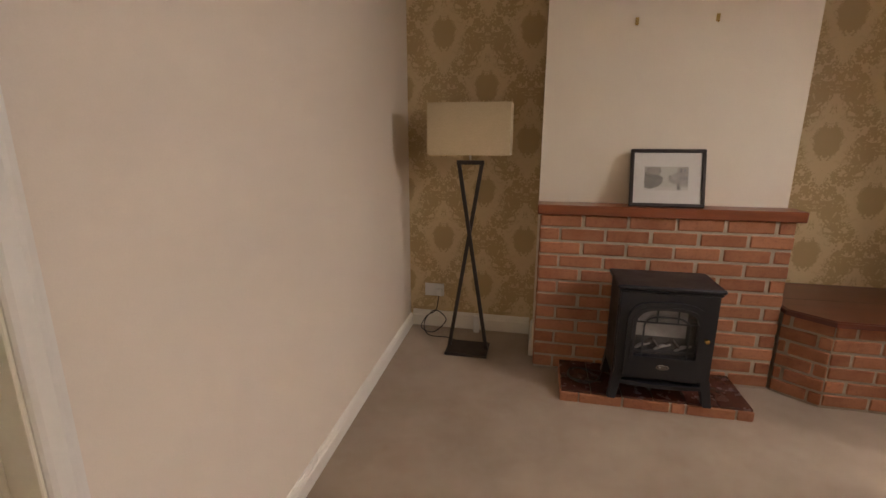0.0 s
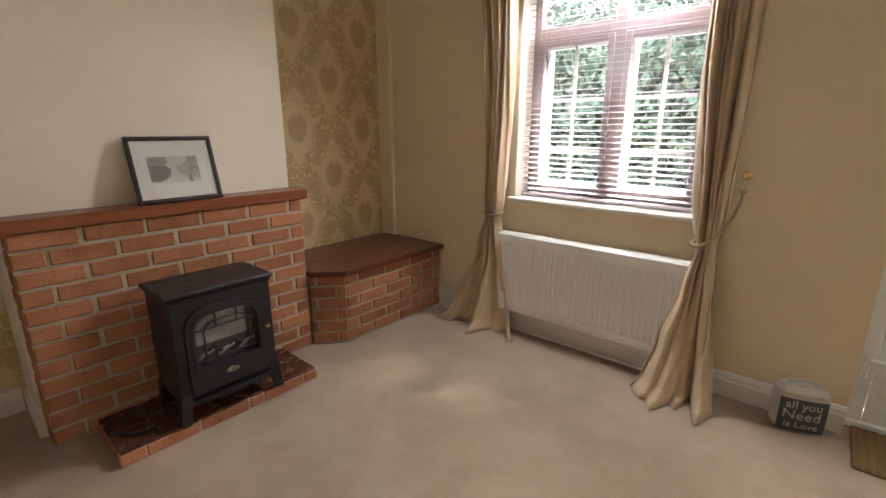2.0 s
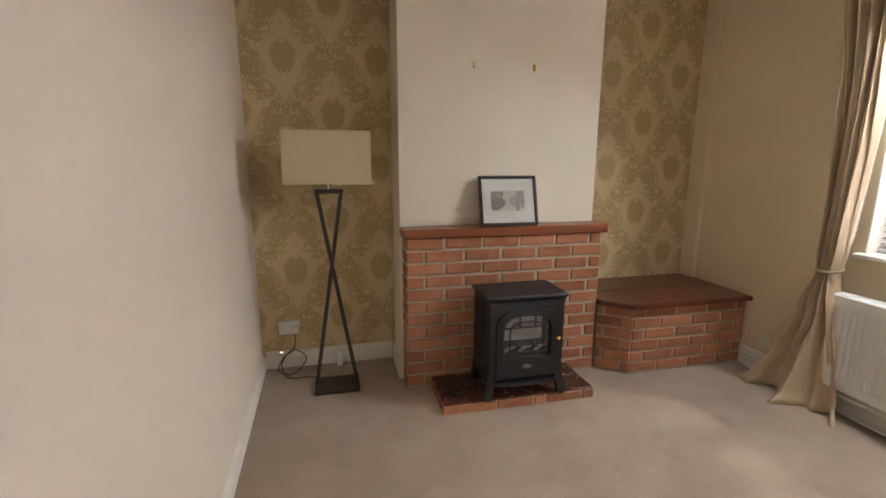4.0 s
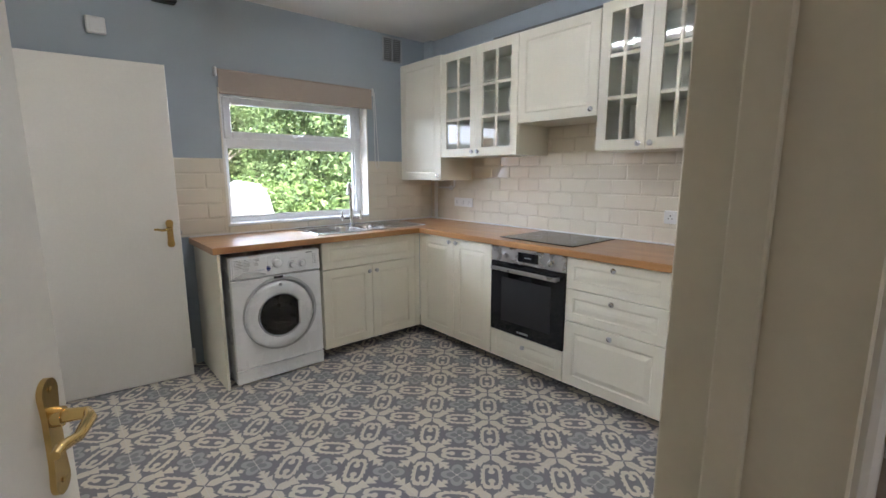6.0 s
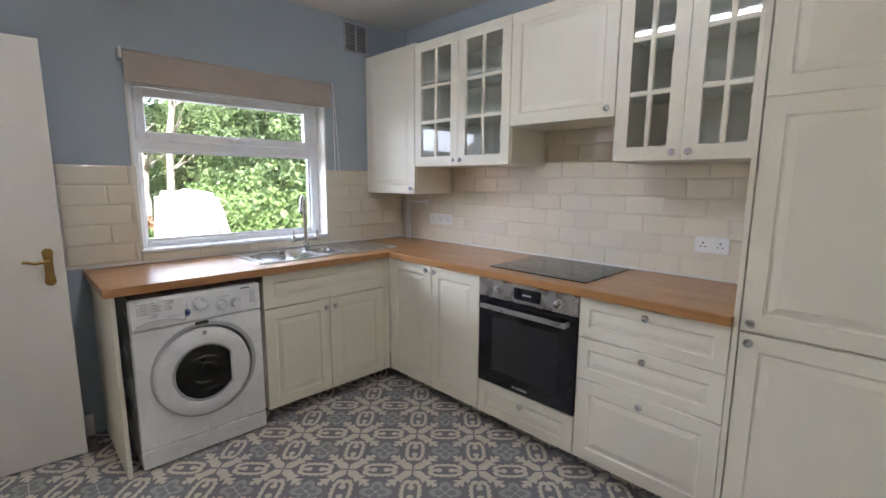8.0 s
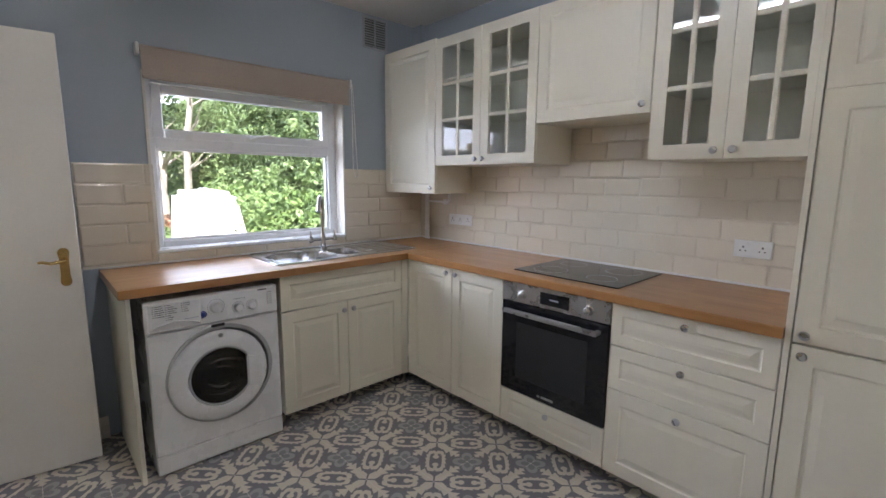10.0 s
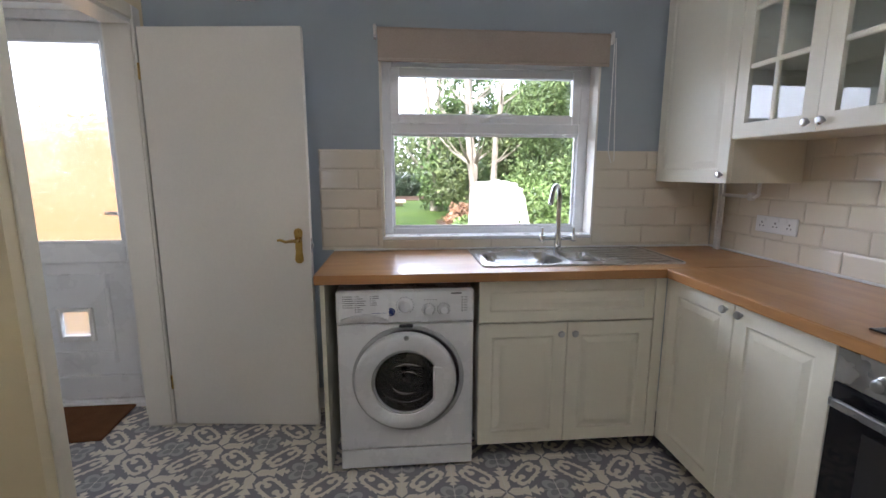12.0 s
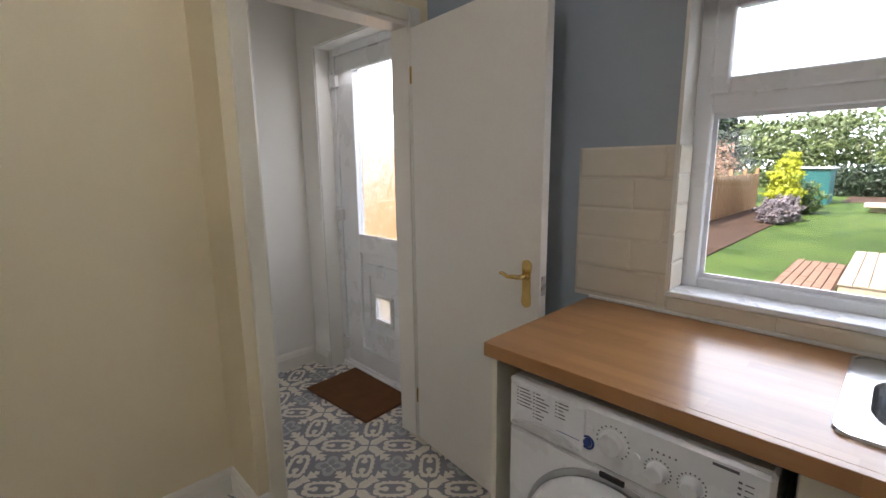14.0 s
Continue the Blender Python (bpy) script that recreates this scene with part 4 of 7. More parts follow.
por = part("porthole_door", lathe(bmesh.new(), [(0.225, 0.0), (0.222, 0.018), (0.210, 0.030), (0.174, 0.036), (0.150, 0.030), (0.146, 0.018), (0.146, 0.0)], (WX, WYC - 0.004, DZ), "x", 56), M["appliance"], wm, "white round porthole door", smooth=True)
# slightly raised grey ring, its colour stands for shade in the door recess
rec = part("door_recess", lathe(bmesh.new(), [(0.246, 0.0), (0.244, 0.004), (0.228, 0.004), (0.226, 0.0)], (WX, WYC + 0.008, DZ + 0.006), "x", 56), M["grey_plastic"], wm, "grey ring painted as the shadow gap round the door", smooth=True)
bowl = part("glass_bowl", lathe(bmesh.new(), [(0.147, 0.012), (0.135, 0.021), (0.100, 0.029), (0.055, 0.033), (0.0, 0.034)], (WX, WYC, DZ), "x", 40), M["glass_dark"], por, "dark glass bowl of the door", smooth=True)
part("drum", lathe(bmesh.new(), [(0.146, 0.0015), (0.140, 0.007), (0.118, 0.003), (0.112, 0.009), (0.085, 0.004), (0.078, 0.010), (0.045, 0.005), (0.036, 0.012), (0.0, 0.012)], (WX, WYC, DZ), "x", 40), M["drum"], por, "steel drum painted near-black for its inner shade", smooth=True)
# bright arcs added in place of reflections in the porthole
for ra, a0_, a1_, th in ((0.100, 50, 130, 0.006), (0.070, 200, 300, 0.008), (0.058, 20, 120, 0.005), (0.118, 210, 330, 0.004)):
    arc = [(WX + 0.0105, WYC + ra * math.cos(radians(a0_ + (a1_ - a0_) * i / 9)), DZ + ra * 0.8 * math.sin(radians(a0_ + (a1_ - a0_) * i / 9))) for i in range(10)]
    part("drum_rib", tube(bmesh.new(), arc, [th * math.sin(0.3 + 2.5 * i / 9) for i in range(10)], 6), M["sink"], por, "steel arc standing in for a reflection", smooth=True)
part("bowl_rim", lathe(bmesh.new(), [(0.149, 0.018), (0.149, 0.026), (0.142, 0.028), (0.138, 0.020), (0.149, 0.018)], (WX, WYC, DZ), "x", 48, False), M["grey_plastic"], por, smooth=True)
part("door_handle", B((WX + 0.020, WX + 0.036, WYC + 0.115, WYC + 0.165, DZ - 0.09, DZ + 0.075), c=0.012), M["appliance"], por, "moulded white door grip")
part("door_catch", B((WX + 0.001, WX + 0.008, WYC - 0.03, WYC + 0.03, DZ + 0.243, DZ + 0.258), c=0.002), M["black"], wm)
part("door_badge", lathe(bmesh.new(), [(0.011, 0), (0.011, 0.002), (0.0085, 0.002), (0.0085, 0)], (WX + 0.034, WYC, DZ + 0.207), "x", 20), M["grey_plastic"], por)
for y in (WY0 + 0.05, WY1 - 0.05):
    part("foot", lathe(bmesh.new(), [(0.02, 0), (0.02, 0.02), (0, 0.02)], (WX - 0.05, y, 0), "z", 12), M["black"], wm)

# ---------------------------------------------------------------- sink and tap
sink = thing("kitchen_sink", "stainless steel one-and-a-half bowl sink with drainer", "sink", (-2.72, -1.0, WT1))


def rr(x0, x1, y0, y1, r, n=6):
    pts = []
    for cx, cy, a0 in ((x1 - r, y1 - r, 0), (x0 + r, y1 - r, 90), (x0 + r, y0 + r, 180), (x1 - r, y0 + r, 270)):
        for i in range(n + 1):
            a = math.radians(a0 + 90 * i / n)
            pts.append((cx + r * math.cos(a), cy + r * math.sin(a)))
    return pts


def bowl_mesh(bm, x0, x1, y0, y1, r, z, depth):
    n = 10
    rings = []
    for inset, zz in ((-0.004, z + 0.002), (0.0, z + 0.0015), (0.004, z - 0.01), (0.010, z - depth + 0.02), (0.03, z - depth)):
        rings.append([bm.verts.new((x, y, zz)) for x, y in rr(x0 + inset, x1 - inset, y0 + inset, y1 - inset, max(0.02, r - inset), n)])
    for a, b in zip(rings, rings[1:]):
        k = len(a)
        for i in range(k):
            bm.faces.new([a[i], a[(i + 1) % k], b[(i + 1) % k], b[i]])
    bm.faces.new(rings[-1])
    return rings[0]


B1 = (-2.865, -2.535, -1.445, -1.075)
B2 = (-2.830, -2.570, -1.045, -0.885)
bm = bmesh.new()
bowl_mesh(bm, *B1, 0.11, WT1 + 0.002, 0.15)
part("main_bowl", bm, M["sink"], sink, smooth=True)
bm = bmesh.new()
bowl_mesh(bm, *B2, 0.06, WT1 + 0.002, 0.10)
part("half_bowl", bm, M["sink"], sink, smooth=True)
# deck plate cut round the bowls
bm = bmesh.new()
zt = WT1 + 0.0042
outer_pts = rr(*SINK, 0.035, 6)
ov = [bm.verts.new((x, y, zt)) for x, y in outer_pts]
oe = [bm.edges.new((ov[i], ov[(i + 1) % len(ov)])) for i in range(len(ov))]
edges = list(oe)
for bb, r in ((B1, 0.11), (B2, 0.06)):
    iv = [bm.verts.new((x, y, zt)) for x, y in rr(bb[0] - 0.004, bb[1] + 0.004, bb[2] - 0.004, bb[3] + 0.004, r, 10)]
    edges += [bm.edges.new((iv[i], iv[(i + 1) % len(iv)])) for i in range(len(iv))]
bmesh.ops.triangle_fill(bm, use_beauty=True, edges=edges)
part("deck", bm, M["sink"], sink)
bm = bmesh.new()
k = len(outer_pts)
rim = [[bm.verts.new((x + (x - (-2.72)) * g, y + (y + 1.0) * g, z)) for x, y in outer_pts] for g, z in ((0.0, zt - 0.001), (0.0, zt + 0.003), (0.014, zt + 0.003), (0.02, WT1 + 0.0005))]
for a, b in zip(rim, rim[1:]):
    for i in range(k):
        bm.faces.new([a[i], a[(i + 1) % k], b[(i + 1) % k], b[i]])
part("rim", bm, M["chrome"], sink, "bright rolled rim", smooth=True)
for i in range(6):
    x = -2.865 + i * 0.062
    part("drainer_groove", tube(bmesh.new(), [(x, -0.86 + 0.012 * i, zt + 0.0005), (x, -0.56, zt + 0.0005)], 0.0035, 6), M["sink"], sink)
for i in range(9):
    part("drainer_slot", tube(bmesh.new(), [(-2.80 + i * 0.027, -0.874, zt), (-2.80 + i * 0.027, -0.850, zt)], 0.003, 6), M["chrome"], sink)
part("plug_hole", lathe(bmesh.new(), [(0.042, 0.0), (0.042, 0.003), (0.030, 0.003), (0.028, 0.0005), (0, 0.0005)], (-2.70, -1.26, WT1 - 0.146), "z", 20), M["chrome"], sink, smooth=True)
part("chain", tube(bmesh.new(), [(-2.86, -1.09, WT1 + 0.01), (-2.845, -1.10, WT1 - 0.05), (-2.80, -1.13, WT1 - 0.13), (-2.74, -1.2, WT1 - 0.143)], 0.0025, 6), M["chrome"], sink)

tap = thing("kitchen_tap", "chrome bridge mixer tap with swan neck spout", "tap", (-2.905, -1.0, zt))
tx, ty = -2.905, -1.0
part("base", lathe(bmesh.new(), [(0.027, 0), (0.027, 0.008), (0.020, 0.014), (0.018, 0.085), (0.015, 0.095), (0, 0.097)], (tx, ty, zt), "z", 20), M["chrome"], tap, smooth=True)
pts = [(tx, ty, zt + 0.09), (tx, ty, zt + 0.27)]
for i in range(1, 10):
    a = math.radians(150 * i / 9)
    pts.append((tx + 0.062 * (1 - math.cos(a)) * 0.8, ty - 0.062 * (1 - math.cos(a)) * 0.6, zt + 0.27 + 0.062 * 1.3 * math.sin(a)))
d = Vector(pts[-1]) - Vector(pts[-2])
pts.append(tuple(Vector(pts[-1]) + d.normalized() * 0.06))
part("spout", tube(bmesh.new(), pts, [0.0125] * (len(pts) - 1) + [0.014], 14), M["chrome"], tap, "curved swan neck spout", smooth=True)
part("bridge", tube(bmesh.new(), [(tx, ty - 0.078, zt + 0.062), (tx, ty + 0.078, zt + 0.062)], 0.0105, 12), M["chrome"], tap, smooth=True)
for sgn in (-1, 1):
    part("valve", lathe(bmesh.new(), [(0.0, 0), (0.015, 0.001), (0.017, 0.03), (0.013, 0.036), (0.007, 0.042), (0.006, 0.075), (0, 0.077)], (tx, ty + sgn * 0.088, zt + 0.045), "z", 14), M["chrome"], tap, "chrome lever valve", smooth=True)

# ---------------------------------------------------------------- doors and their handles
def slab_xz(pts, y0, y1):
    """A thin upright plate from an outline of (x, z) points."""
    bm = bmesh.new()
    a = [bm.verts.new((x, y0, z)) for x, z in pts]
    b = [bm.verts.new((x, y1, z)) for x, z in pts]
    bm.faces.new(a)
    bm.faces.new(b[::-1])
    for k in range(len(pts)):
        j = (k + 1) % len(pts)
        bm.faces.new([a[k], b[k], b[j], a[j]])
    return bm


def plate_outline(x, z, w=0.021, h=0.088):
    """A long plate with rounded, slightly waisted ends."""
    up = [(x + w * math.cos(radians(a)), z + h - w + w * math.sin(radians(a))) for a in range(0, 181, 20)]
    down = [(x + w * math.cos(radians(a)), z - h + w + w * math.sin(radians(a))) for a in range(180, 361, 20)]
    return up + [(x - w * 0.8, z + h * 0.4), (x - w * 0.8, z - h * 0.4)] + down + [(x + w * 0.8, z - h * 0.4), (x + w * 0.8, z + h * 0.4)]


def lever_handle(door, x, z, flip, lab="polished brass lever handle on a long plate"):
    """Lever on a plate on the face y=0 of a door, in the door's own frame; flip: -1 when the lever points to smaller x."""
    h = part("door_handle", slab_xz(plate_outline(x, z), -0.007, 0.0), M["brass"], door, lab, local=True)
    pts = [(x, -0.004, z + 0.03), (x, -0.045, z + 0.03), (x + flip * 0.02, -0.055, z + 0.031), (x + flip * 0.045, -0.056, z + 0.027), (x + flip * 0.070, -0.054, z + 0.035), (x + flip * 0.086, -0.052, z + 0.034)]
    part("lever", tube(bmesh.new(), pts, [0.011, 0.009, 0.0085, 0.007, 0.007, 0.006], 12), M["brass"], h, local=True, smooth=True)
    part("rose", lathe(bmesh.new(), [(0.015, 0), (0.014, 0.012), (0, 0.012)], (x, -0.006, z + 0.03), "-y", 16), M["brass"], h, local=True, smooth=True)
    for dz in (-0.068, 0.072):
        part("screw", lathe(bmesh.new(), [(0.004, 0), (0.003, 0.002), (0, 0.002)], (x, -0.007, z + dz), "-y", 8), M["brass"], h, local=True)
    return h


lobby_door = thing("interior_door", "plain white flush door standing open against the wall", "door", (-2.862, -3.062, 0.008), 83.6)
leaf = part("leaf", B((0, 0.762, 0.0, 0.036, 0.0, 1.985), c=0.002), M["door_white"], lobby_door, local=True)
lever_handle(lobby_door, 0.705, 0.965, -1)
part("latch", B((0.761, 0.7645, 0.008, 0.028, 0.93, 1.0), (0.764, 0.772, 0.012, 0.024, 0.955, 0.975), c=0.001), M["steel"], lobby_door, "steel latch in the door edge", local=True)
for z in (0.2, 1.75):
    part("hinge", tube(bmesh.new(), [(-0.002, -0.004, z), (-0.002, -0.004, z + 0.075)], 0.005, 8), M["brass"], lobby_door, local=True)

sit_door = thing("interior_door", "white flush door with brass lever handle, half open into the kitchen", "door", (XJ0 - 0.004, JL + 0.004, 0.008), 156.8)
part("leaf", B((0, 0.755, -0.036, 0.0, 0.0, 1.985), c=0.002), M["gloss"], sit_door, local=True)


def lever_on_back(door, x, z):
    h = part("door_handle", slab_xz(plate_outline(x, z), -0.0435, -0.0355), M["brass"], door, "polished brass lever handle on a long plate", local=True)
    y0 = -0.042
    pts = [(x, y0, z + 0.03), (x, y0 - 0.042, z + 0.03), (x - 0.02, y0 - 0.052, z + 0.031), (x - 0.06, y0 - 0.053, z + 0.026), (x - 0.095, y0 - 0.05, z + 0.034), (x - 0.112, y0 - 0.05, z + 0.032)]
    part("lever", tube(bmesh.new(), pts, [0.011, 0.009, 0.0085, 0.007, 0.007, 0.006], 12), M["brass"], h, local=True, smooth=True)
    part("rose", lathe(bmesh.new(), [(0.015, 0), (0.014, 0.012), (0, 0.012)], (x, -0.043, z + 0.03), "-y", 16), M["brass"], h, local=True, smooth=True)
    for dz in (-0.068, 0.072):
        part("screw", lathe(bmesh.new(), [(0.004, 0), (0.003, 0.002), (0, 0.002)], (x, -0.0442, z + dz), "-y", 8), M["brass"], h, local=True)


lever_on_back(sit_door, 0.702, 0.972)

# white back door with rippled glass and cat flap, facing the lobby
bd = thing("back_door", "white panelled back door with obscured glass and a cat flap", "door", (-3.12, -3.68, 0), kind="structure")
DX0, DX1 = -3.165, -3.105
part("frame", B((DX0 - 0.02, DX1 + 0.01, -4.138, -4.085, 0, 2.13), (DX0 - 0.02, DX1 + 0.01, -3.285, -3.282, 0, 2.13), (DX0 - 0.02, DX1 + 0.01, -4.085, -3.285, 2.08, 2.13), (DX0 - 0.02, DX1 + 0.01, -4.085, -3.285, 0, 0.045), c=0.003), M["upvc"], bd)
gy0, gy1 = -3.905, -3.360
yl, yr = -4.082, -3.288
bm = B((DX0, DX1, yl, gy0, 0.05, 2.075), (DX0, DX1, gy1, yr, 0.05, 2.075), (DX0, DX1, gy0, gy1, 1.985, 2.075), (DX0, DX1, gy0, gy1, 0.842, 0.952), (DX0, DX1, gy0, gy1, 0.05, 0.185), c=0.003)
dl = part("leaf", bm, M["upvc"], bd)
part("bead", B((DX1 - 0.006, DX1 + 0.006, gy0 - 0.004, gy0 + 0.014, 0.952, 1.985), (DX1 - 0.006, DX1 + 0.006, gy1 - 0.014, gy1 + 0.004, 0.952, 1.985), (DX1 - 0.006, DX1 + 0.006, gy0 + 0.014, gy1 - 0.014, 0.948, 0.966), (DX1 - 0.006, DX1 + 0.006, gy0 + 0.014, gy1 - 0.014, 1.971, 1.989), c=0.003), M["upvc"], dl)
gp = part("pane", B((-3.138, -3.132, gy0, gy1, 0.952, 1.985)), M["glass_rough"], dl, "rippled obscured glass pane")
gp.visible_shadow = False
FY0, FY1, FZ0, FZ1 = -3.745, -3.600, 0.425, 0.565
lower = B((-3.145, -3.125, gy0, FY0, 0.185, 0.842), (-3.145, -3.125, FY1, gy1, 0.185, 0.842), (-3.145, -3.125, FY0, FY1, 0.185, FZ0), (-3.145, -3.125, FY0, FY1, FZ1, 0.842))
part("lower_panel", lower, M["upvc"], dl)
for z0, z1 in ((0.70, 0.775), (0.255, 0.33)):
    bm = bmesh.new()
    prism(bm, [(-3.125, -3.845), (-3.125, -3.475), (-3.110, -3.490), (-3.110, -3.830)], z0, z1)
    part("moulding", bm, M["upvc"], dl)
part("moulding", B((-3.126, -3.113, -3.845, -3.815, 0.33, 0.70), c=0.005), M["upvc"], dl)
part("moulding", B((-3.126, -3.113, -3.505, -3.475, 0.33, 0.70), c=0.005), M["upvc"], dl)
flap = part("cat_flap", B((-3.128, -3.105, FY0 - 0.022, FY0, FZ0 - 0.035, FZ1 + 0.02), (-3.128, -3.105, FY1, FY1 + 0.022, FZ0 - 0.035, FZ1 + 0.02), (-3.128, -3.105, FY0, FY1, FZ1, FZ1 + 0.02), (-3.128, -3.105, FY0, FY1, FZ0 - 0.035, FZ0), c=0.004), M["white_plastic"], dl, "white plastic cat flap frame")
fp = part("flap_pane", B((-3.128, -3.124, FY0 + 0.004, FY1 - 0.004, FZ0 + 0.004, FZ1 - 0.004)), M["flap"], flap, "frosted swinging flap")
fp.visible_shadow = False
part("flap_catch", B((-3.105, -3.098, -3.69, -3.655, FZ0 - 0.028, FZ0 - 0.012), c=0.002), M["white_plastic"], flap)
for z in (1.93, 1.08, 0.17):
    part("hinge", B((DX1 - 0.005, DX1 + 0.028, -4.118, -4.052, z - 0.035, z + 0.035), (DX1 + 0.01, DX1 + 0.03, -4.122, -4.100, z - 0.055, z + 0.055), c=0.004), M["white_plastic"], bd, "white plastic hinge")
part("outer_lever", tube(bmesh.new(), [(-3.15, -3.40, 1.10), (-3.20, -3.40, 1.10), (-3.205, -3.50, 1.105)], 0.010, 8), M["steel"], bd, "steel lever outside")
solid("door_reveal", B((DX1 + 0.012, XW - 0.003, -4.141, -4.133, 0.0, 2.13), (DX1 + 0.012, XW - 0.003, -4.133, -3.29, 2.124, 2.132)), M["lobby"], "white painted reveal of the back door", "reveal")
solid("door_sill", B((-3.24, -3.085, -4.13, -3.285, -0.004, 0.03), c=0.004), M["upvc"], "white door threshold", "threshold")
mat1 = thing("doormat", "brown coir doormat inside the back door", "doormat", (-2.93, -3.67, 0.0), 4)
part("mat", B((-0.21, 0.21, -0.31, 0.29, 0.0, 0.016), c=0.006), M["coir"], mat1, local=True)

# ---------------------------------------------------------------- kitchen window
w1 = thing("window_1", "white kitchen window with a top-hung fanlight", "window", (-3.12, -1.37, 0.98), kind="structure")
wx0, wx1 = -3.17, -3.095
y0, y1, z0, z1 = WIN_K
part("window_frame", B((wx0, wx1, y0, y0 + 0.055, z0, z1), (wx0, wx1, y1 - 0.060, y1, z0, z1), (wx0, wx1, y0 + 0.055, y1 - 0.060, z0, z0 + 0.038), (wx0, wx1, y0 + 0.055, y1 - 0.060, z1 - 0.04, z1), (wx0, wx1, y0 + 0.055, y1 - 0.060, 1.545, 1.605), c=0.004), M["upvc"], w1)
a0, a1, b0, b1 = y0 + 0.045, y1 - 0.055, 1.598, 1.890
sash = part("sash", B((wx1 - 0.02, wx1 + 0.016, a0, a0 + 0.052, b0, b1), (wx1 - 0.02, wx1 + 0.016, a1 - 0.052, a1, b0, b1), (wx1 - 0.02, wx1 + 0.016, a0 + 0.052, a1 - 0.052, b0, b0 + 0.052), (wx1 - 0.02, wx1 + 0.016, a0 + 0.052, a1 - 0.052, b1 - 0.05, b1), c=0.006), M["upvc"], w1)
g1 = part("pane", B((-3.13, -3.126, a0 + 0.045, a1 - 0.045, b0 + 0.045, b1 - 0.045)), M["glass"], sash, "clear glass pane")
g2 = part("pane", B((-3.13, -3.126, y0 + 0.05, y1 - 0.055, z0 + 0.035, 1.55)), M["glass"], w1, "clear glass pane")
g1.visible_shadow = g2.visible_shadow = False
part("glazing_bead", B((wx1 - 0.03, wx1 - 0.02, y0 + 0.055, y0 + 0.068, z0 + 0.038, 1.545), (wx1 - 0.03, wx1 - 0.02, y1 - 0.073, y1 - 0.06, z0 + 0.038, 1.545), (wx1 - 0.03, wx1 - 0.02, y0 + 0.068, y1 - 0.073, z0 + 0.038, z0 + 0.052), (wx1 - 0.03, wx1 - 0.02, y0 + 0.068, y1 - 0.073, 1.531, 1.545)), M["upvc"], w1)
hb = part("window_handle", B((wx1 + 0.014, wx1 + 0.026, -1.42, -1.36, 1.606, 1.632), c=0.004), M["white_plastic"], sash, "white casement handle")
part("handle_lever", tube(bmesh.new(), [(wx1 + 0.03, -1.39, 1.62), (wx1 + 0.042, -1.35, 1.635), (wx1 + 0.046, -1.28, 1.642), (wx1 + 0.046, -1.24, 1.640)], [0.009, 0.011, 0.012, 0.008], 10), M["white_plastic"], hb, smooth=True)
solid("window_sill_1", B((wx1 - 0.002, XW + 0.012, y0 - 0.002, y1 + 0.002, z0 - 0.012, z0 + 0.006), c=0.003), M["upvc"], "white window board of the kitchen window", "sill")
solid("window_reveal_1", B((wx1 + 0.002, XW + 0.010, y1 - 0.005, y1 + 0.006, z0 + 0.006, z1), (wx1 + 0.002, XW + 0.010, y0 - 0.006, y0 + 0.005, z0 + 0.006, z1)), M["gloss"], "white painted window reveal", "reveal")

rb = thing("roller_blind", "taupe fabric roller blind, rolled nearly fully up", "blind", (-2.95, -1.37, 2.04))
part("roll", tube(bmesh.new(), [(-2.962, -1.965, 2.035), (-2.962, -0.745, 2.035)], 0.020, 16), M["roller"], rb, smooth=True)
bm = bmesh.new()
cbox(bm, -2.944, -2.941, -1.962, -0.748, 1.900, 2.035)
cbox(bm, -2.948, -2.937, -1.962, -0.748, 1.885, 1.902, 0.003)
part("fabric", bm, M["roller"], rb)
for y in (-1.975, -0.735):
    part("bracket", B((XW, -2.935, y - 0.008, y + 0.008, 2.0, 2.06), c=0.004), M["white_plastic"], rb, "white plastic bracket")
pts = [(-2.95, -0.722, 2.03), (-2.952, -0.72, 1.7), (-2.956, -0.718, 1.45), (-2.954, -0.700, 1.385), (-2.948, -0.686, 1.40), (-2.948, -0.700, 1.7), (-2.948, -0.715, 2.03)]
part("chain", tube(bmesh.new(), pts, 0.0028, 6), M["white_plastic"], rb, "white bead chain")

# ---------------------------------------------------------------- small kitchen fixtures
M["vent_paint"] = paint("grey_vent_paint", (0.46, 0.48, 0.49), 0.5, 0.06, 6, 120, 0.05)
vent = thing("wall_vent", "grey-blue painted louvred vent near the ceiling", "vent", (XW, -0.49, 2.31))
part("frame", B((XW, XW + 0.012, -0.598, -0.585, 2.31, 2.52), (XW, XW + 0.012, -0.405, -0.392, 2.31, 2.52), (XW, XW + 0.012, -0.585, -0.405, 2.31, 2.322), (XW, XW + 0.012, -0.585, -0.405, 2.508, 2.52), (XW, XW + 0.012, -0.500, -0.490, 2.322, 2.508), c=0.002), M["vent_paint"], vent)
for i in range(11):
    z = 2.330 + i * 0.0165
    bm = B((-0.006, 0.006, -0.585, -0.405, -0.0012, 0.0012))
    bm.transform(pose(XW + 0.008, 0, z, 0, 40, 0))
    part("slat", bm, M["vent_paint"], vent)
part("backing", B((XW, XW + 0.001, -0.585, -0.405, 2.322, 2.508)), M["plinth"], vent)

plate = thing("blank_switch_plate", "white wall plate above the open door", "switch", (XW, -2.6, 2.2))
part("plate", B((XW, XW + 0.03, -2.648, -2.552, 2.158, 2.252), c=0.006), M["white_plastic"], plate)
part("cover", B((XW + 0.029, XW + 0.034, -2.63, -2.57, 2.176, 2.234), c=0.002), M["white_plastic"], plate)
box = thing("alarm_box", "small black box fixed high on the wall", "box", (XW, -2.25, 2.40))
part("case", B((XW, XW + 0.07, -2.31, -2.17, 2.405, 2.48), c=0.01), M["black"], box)


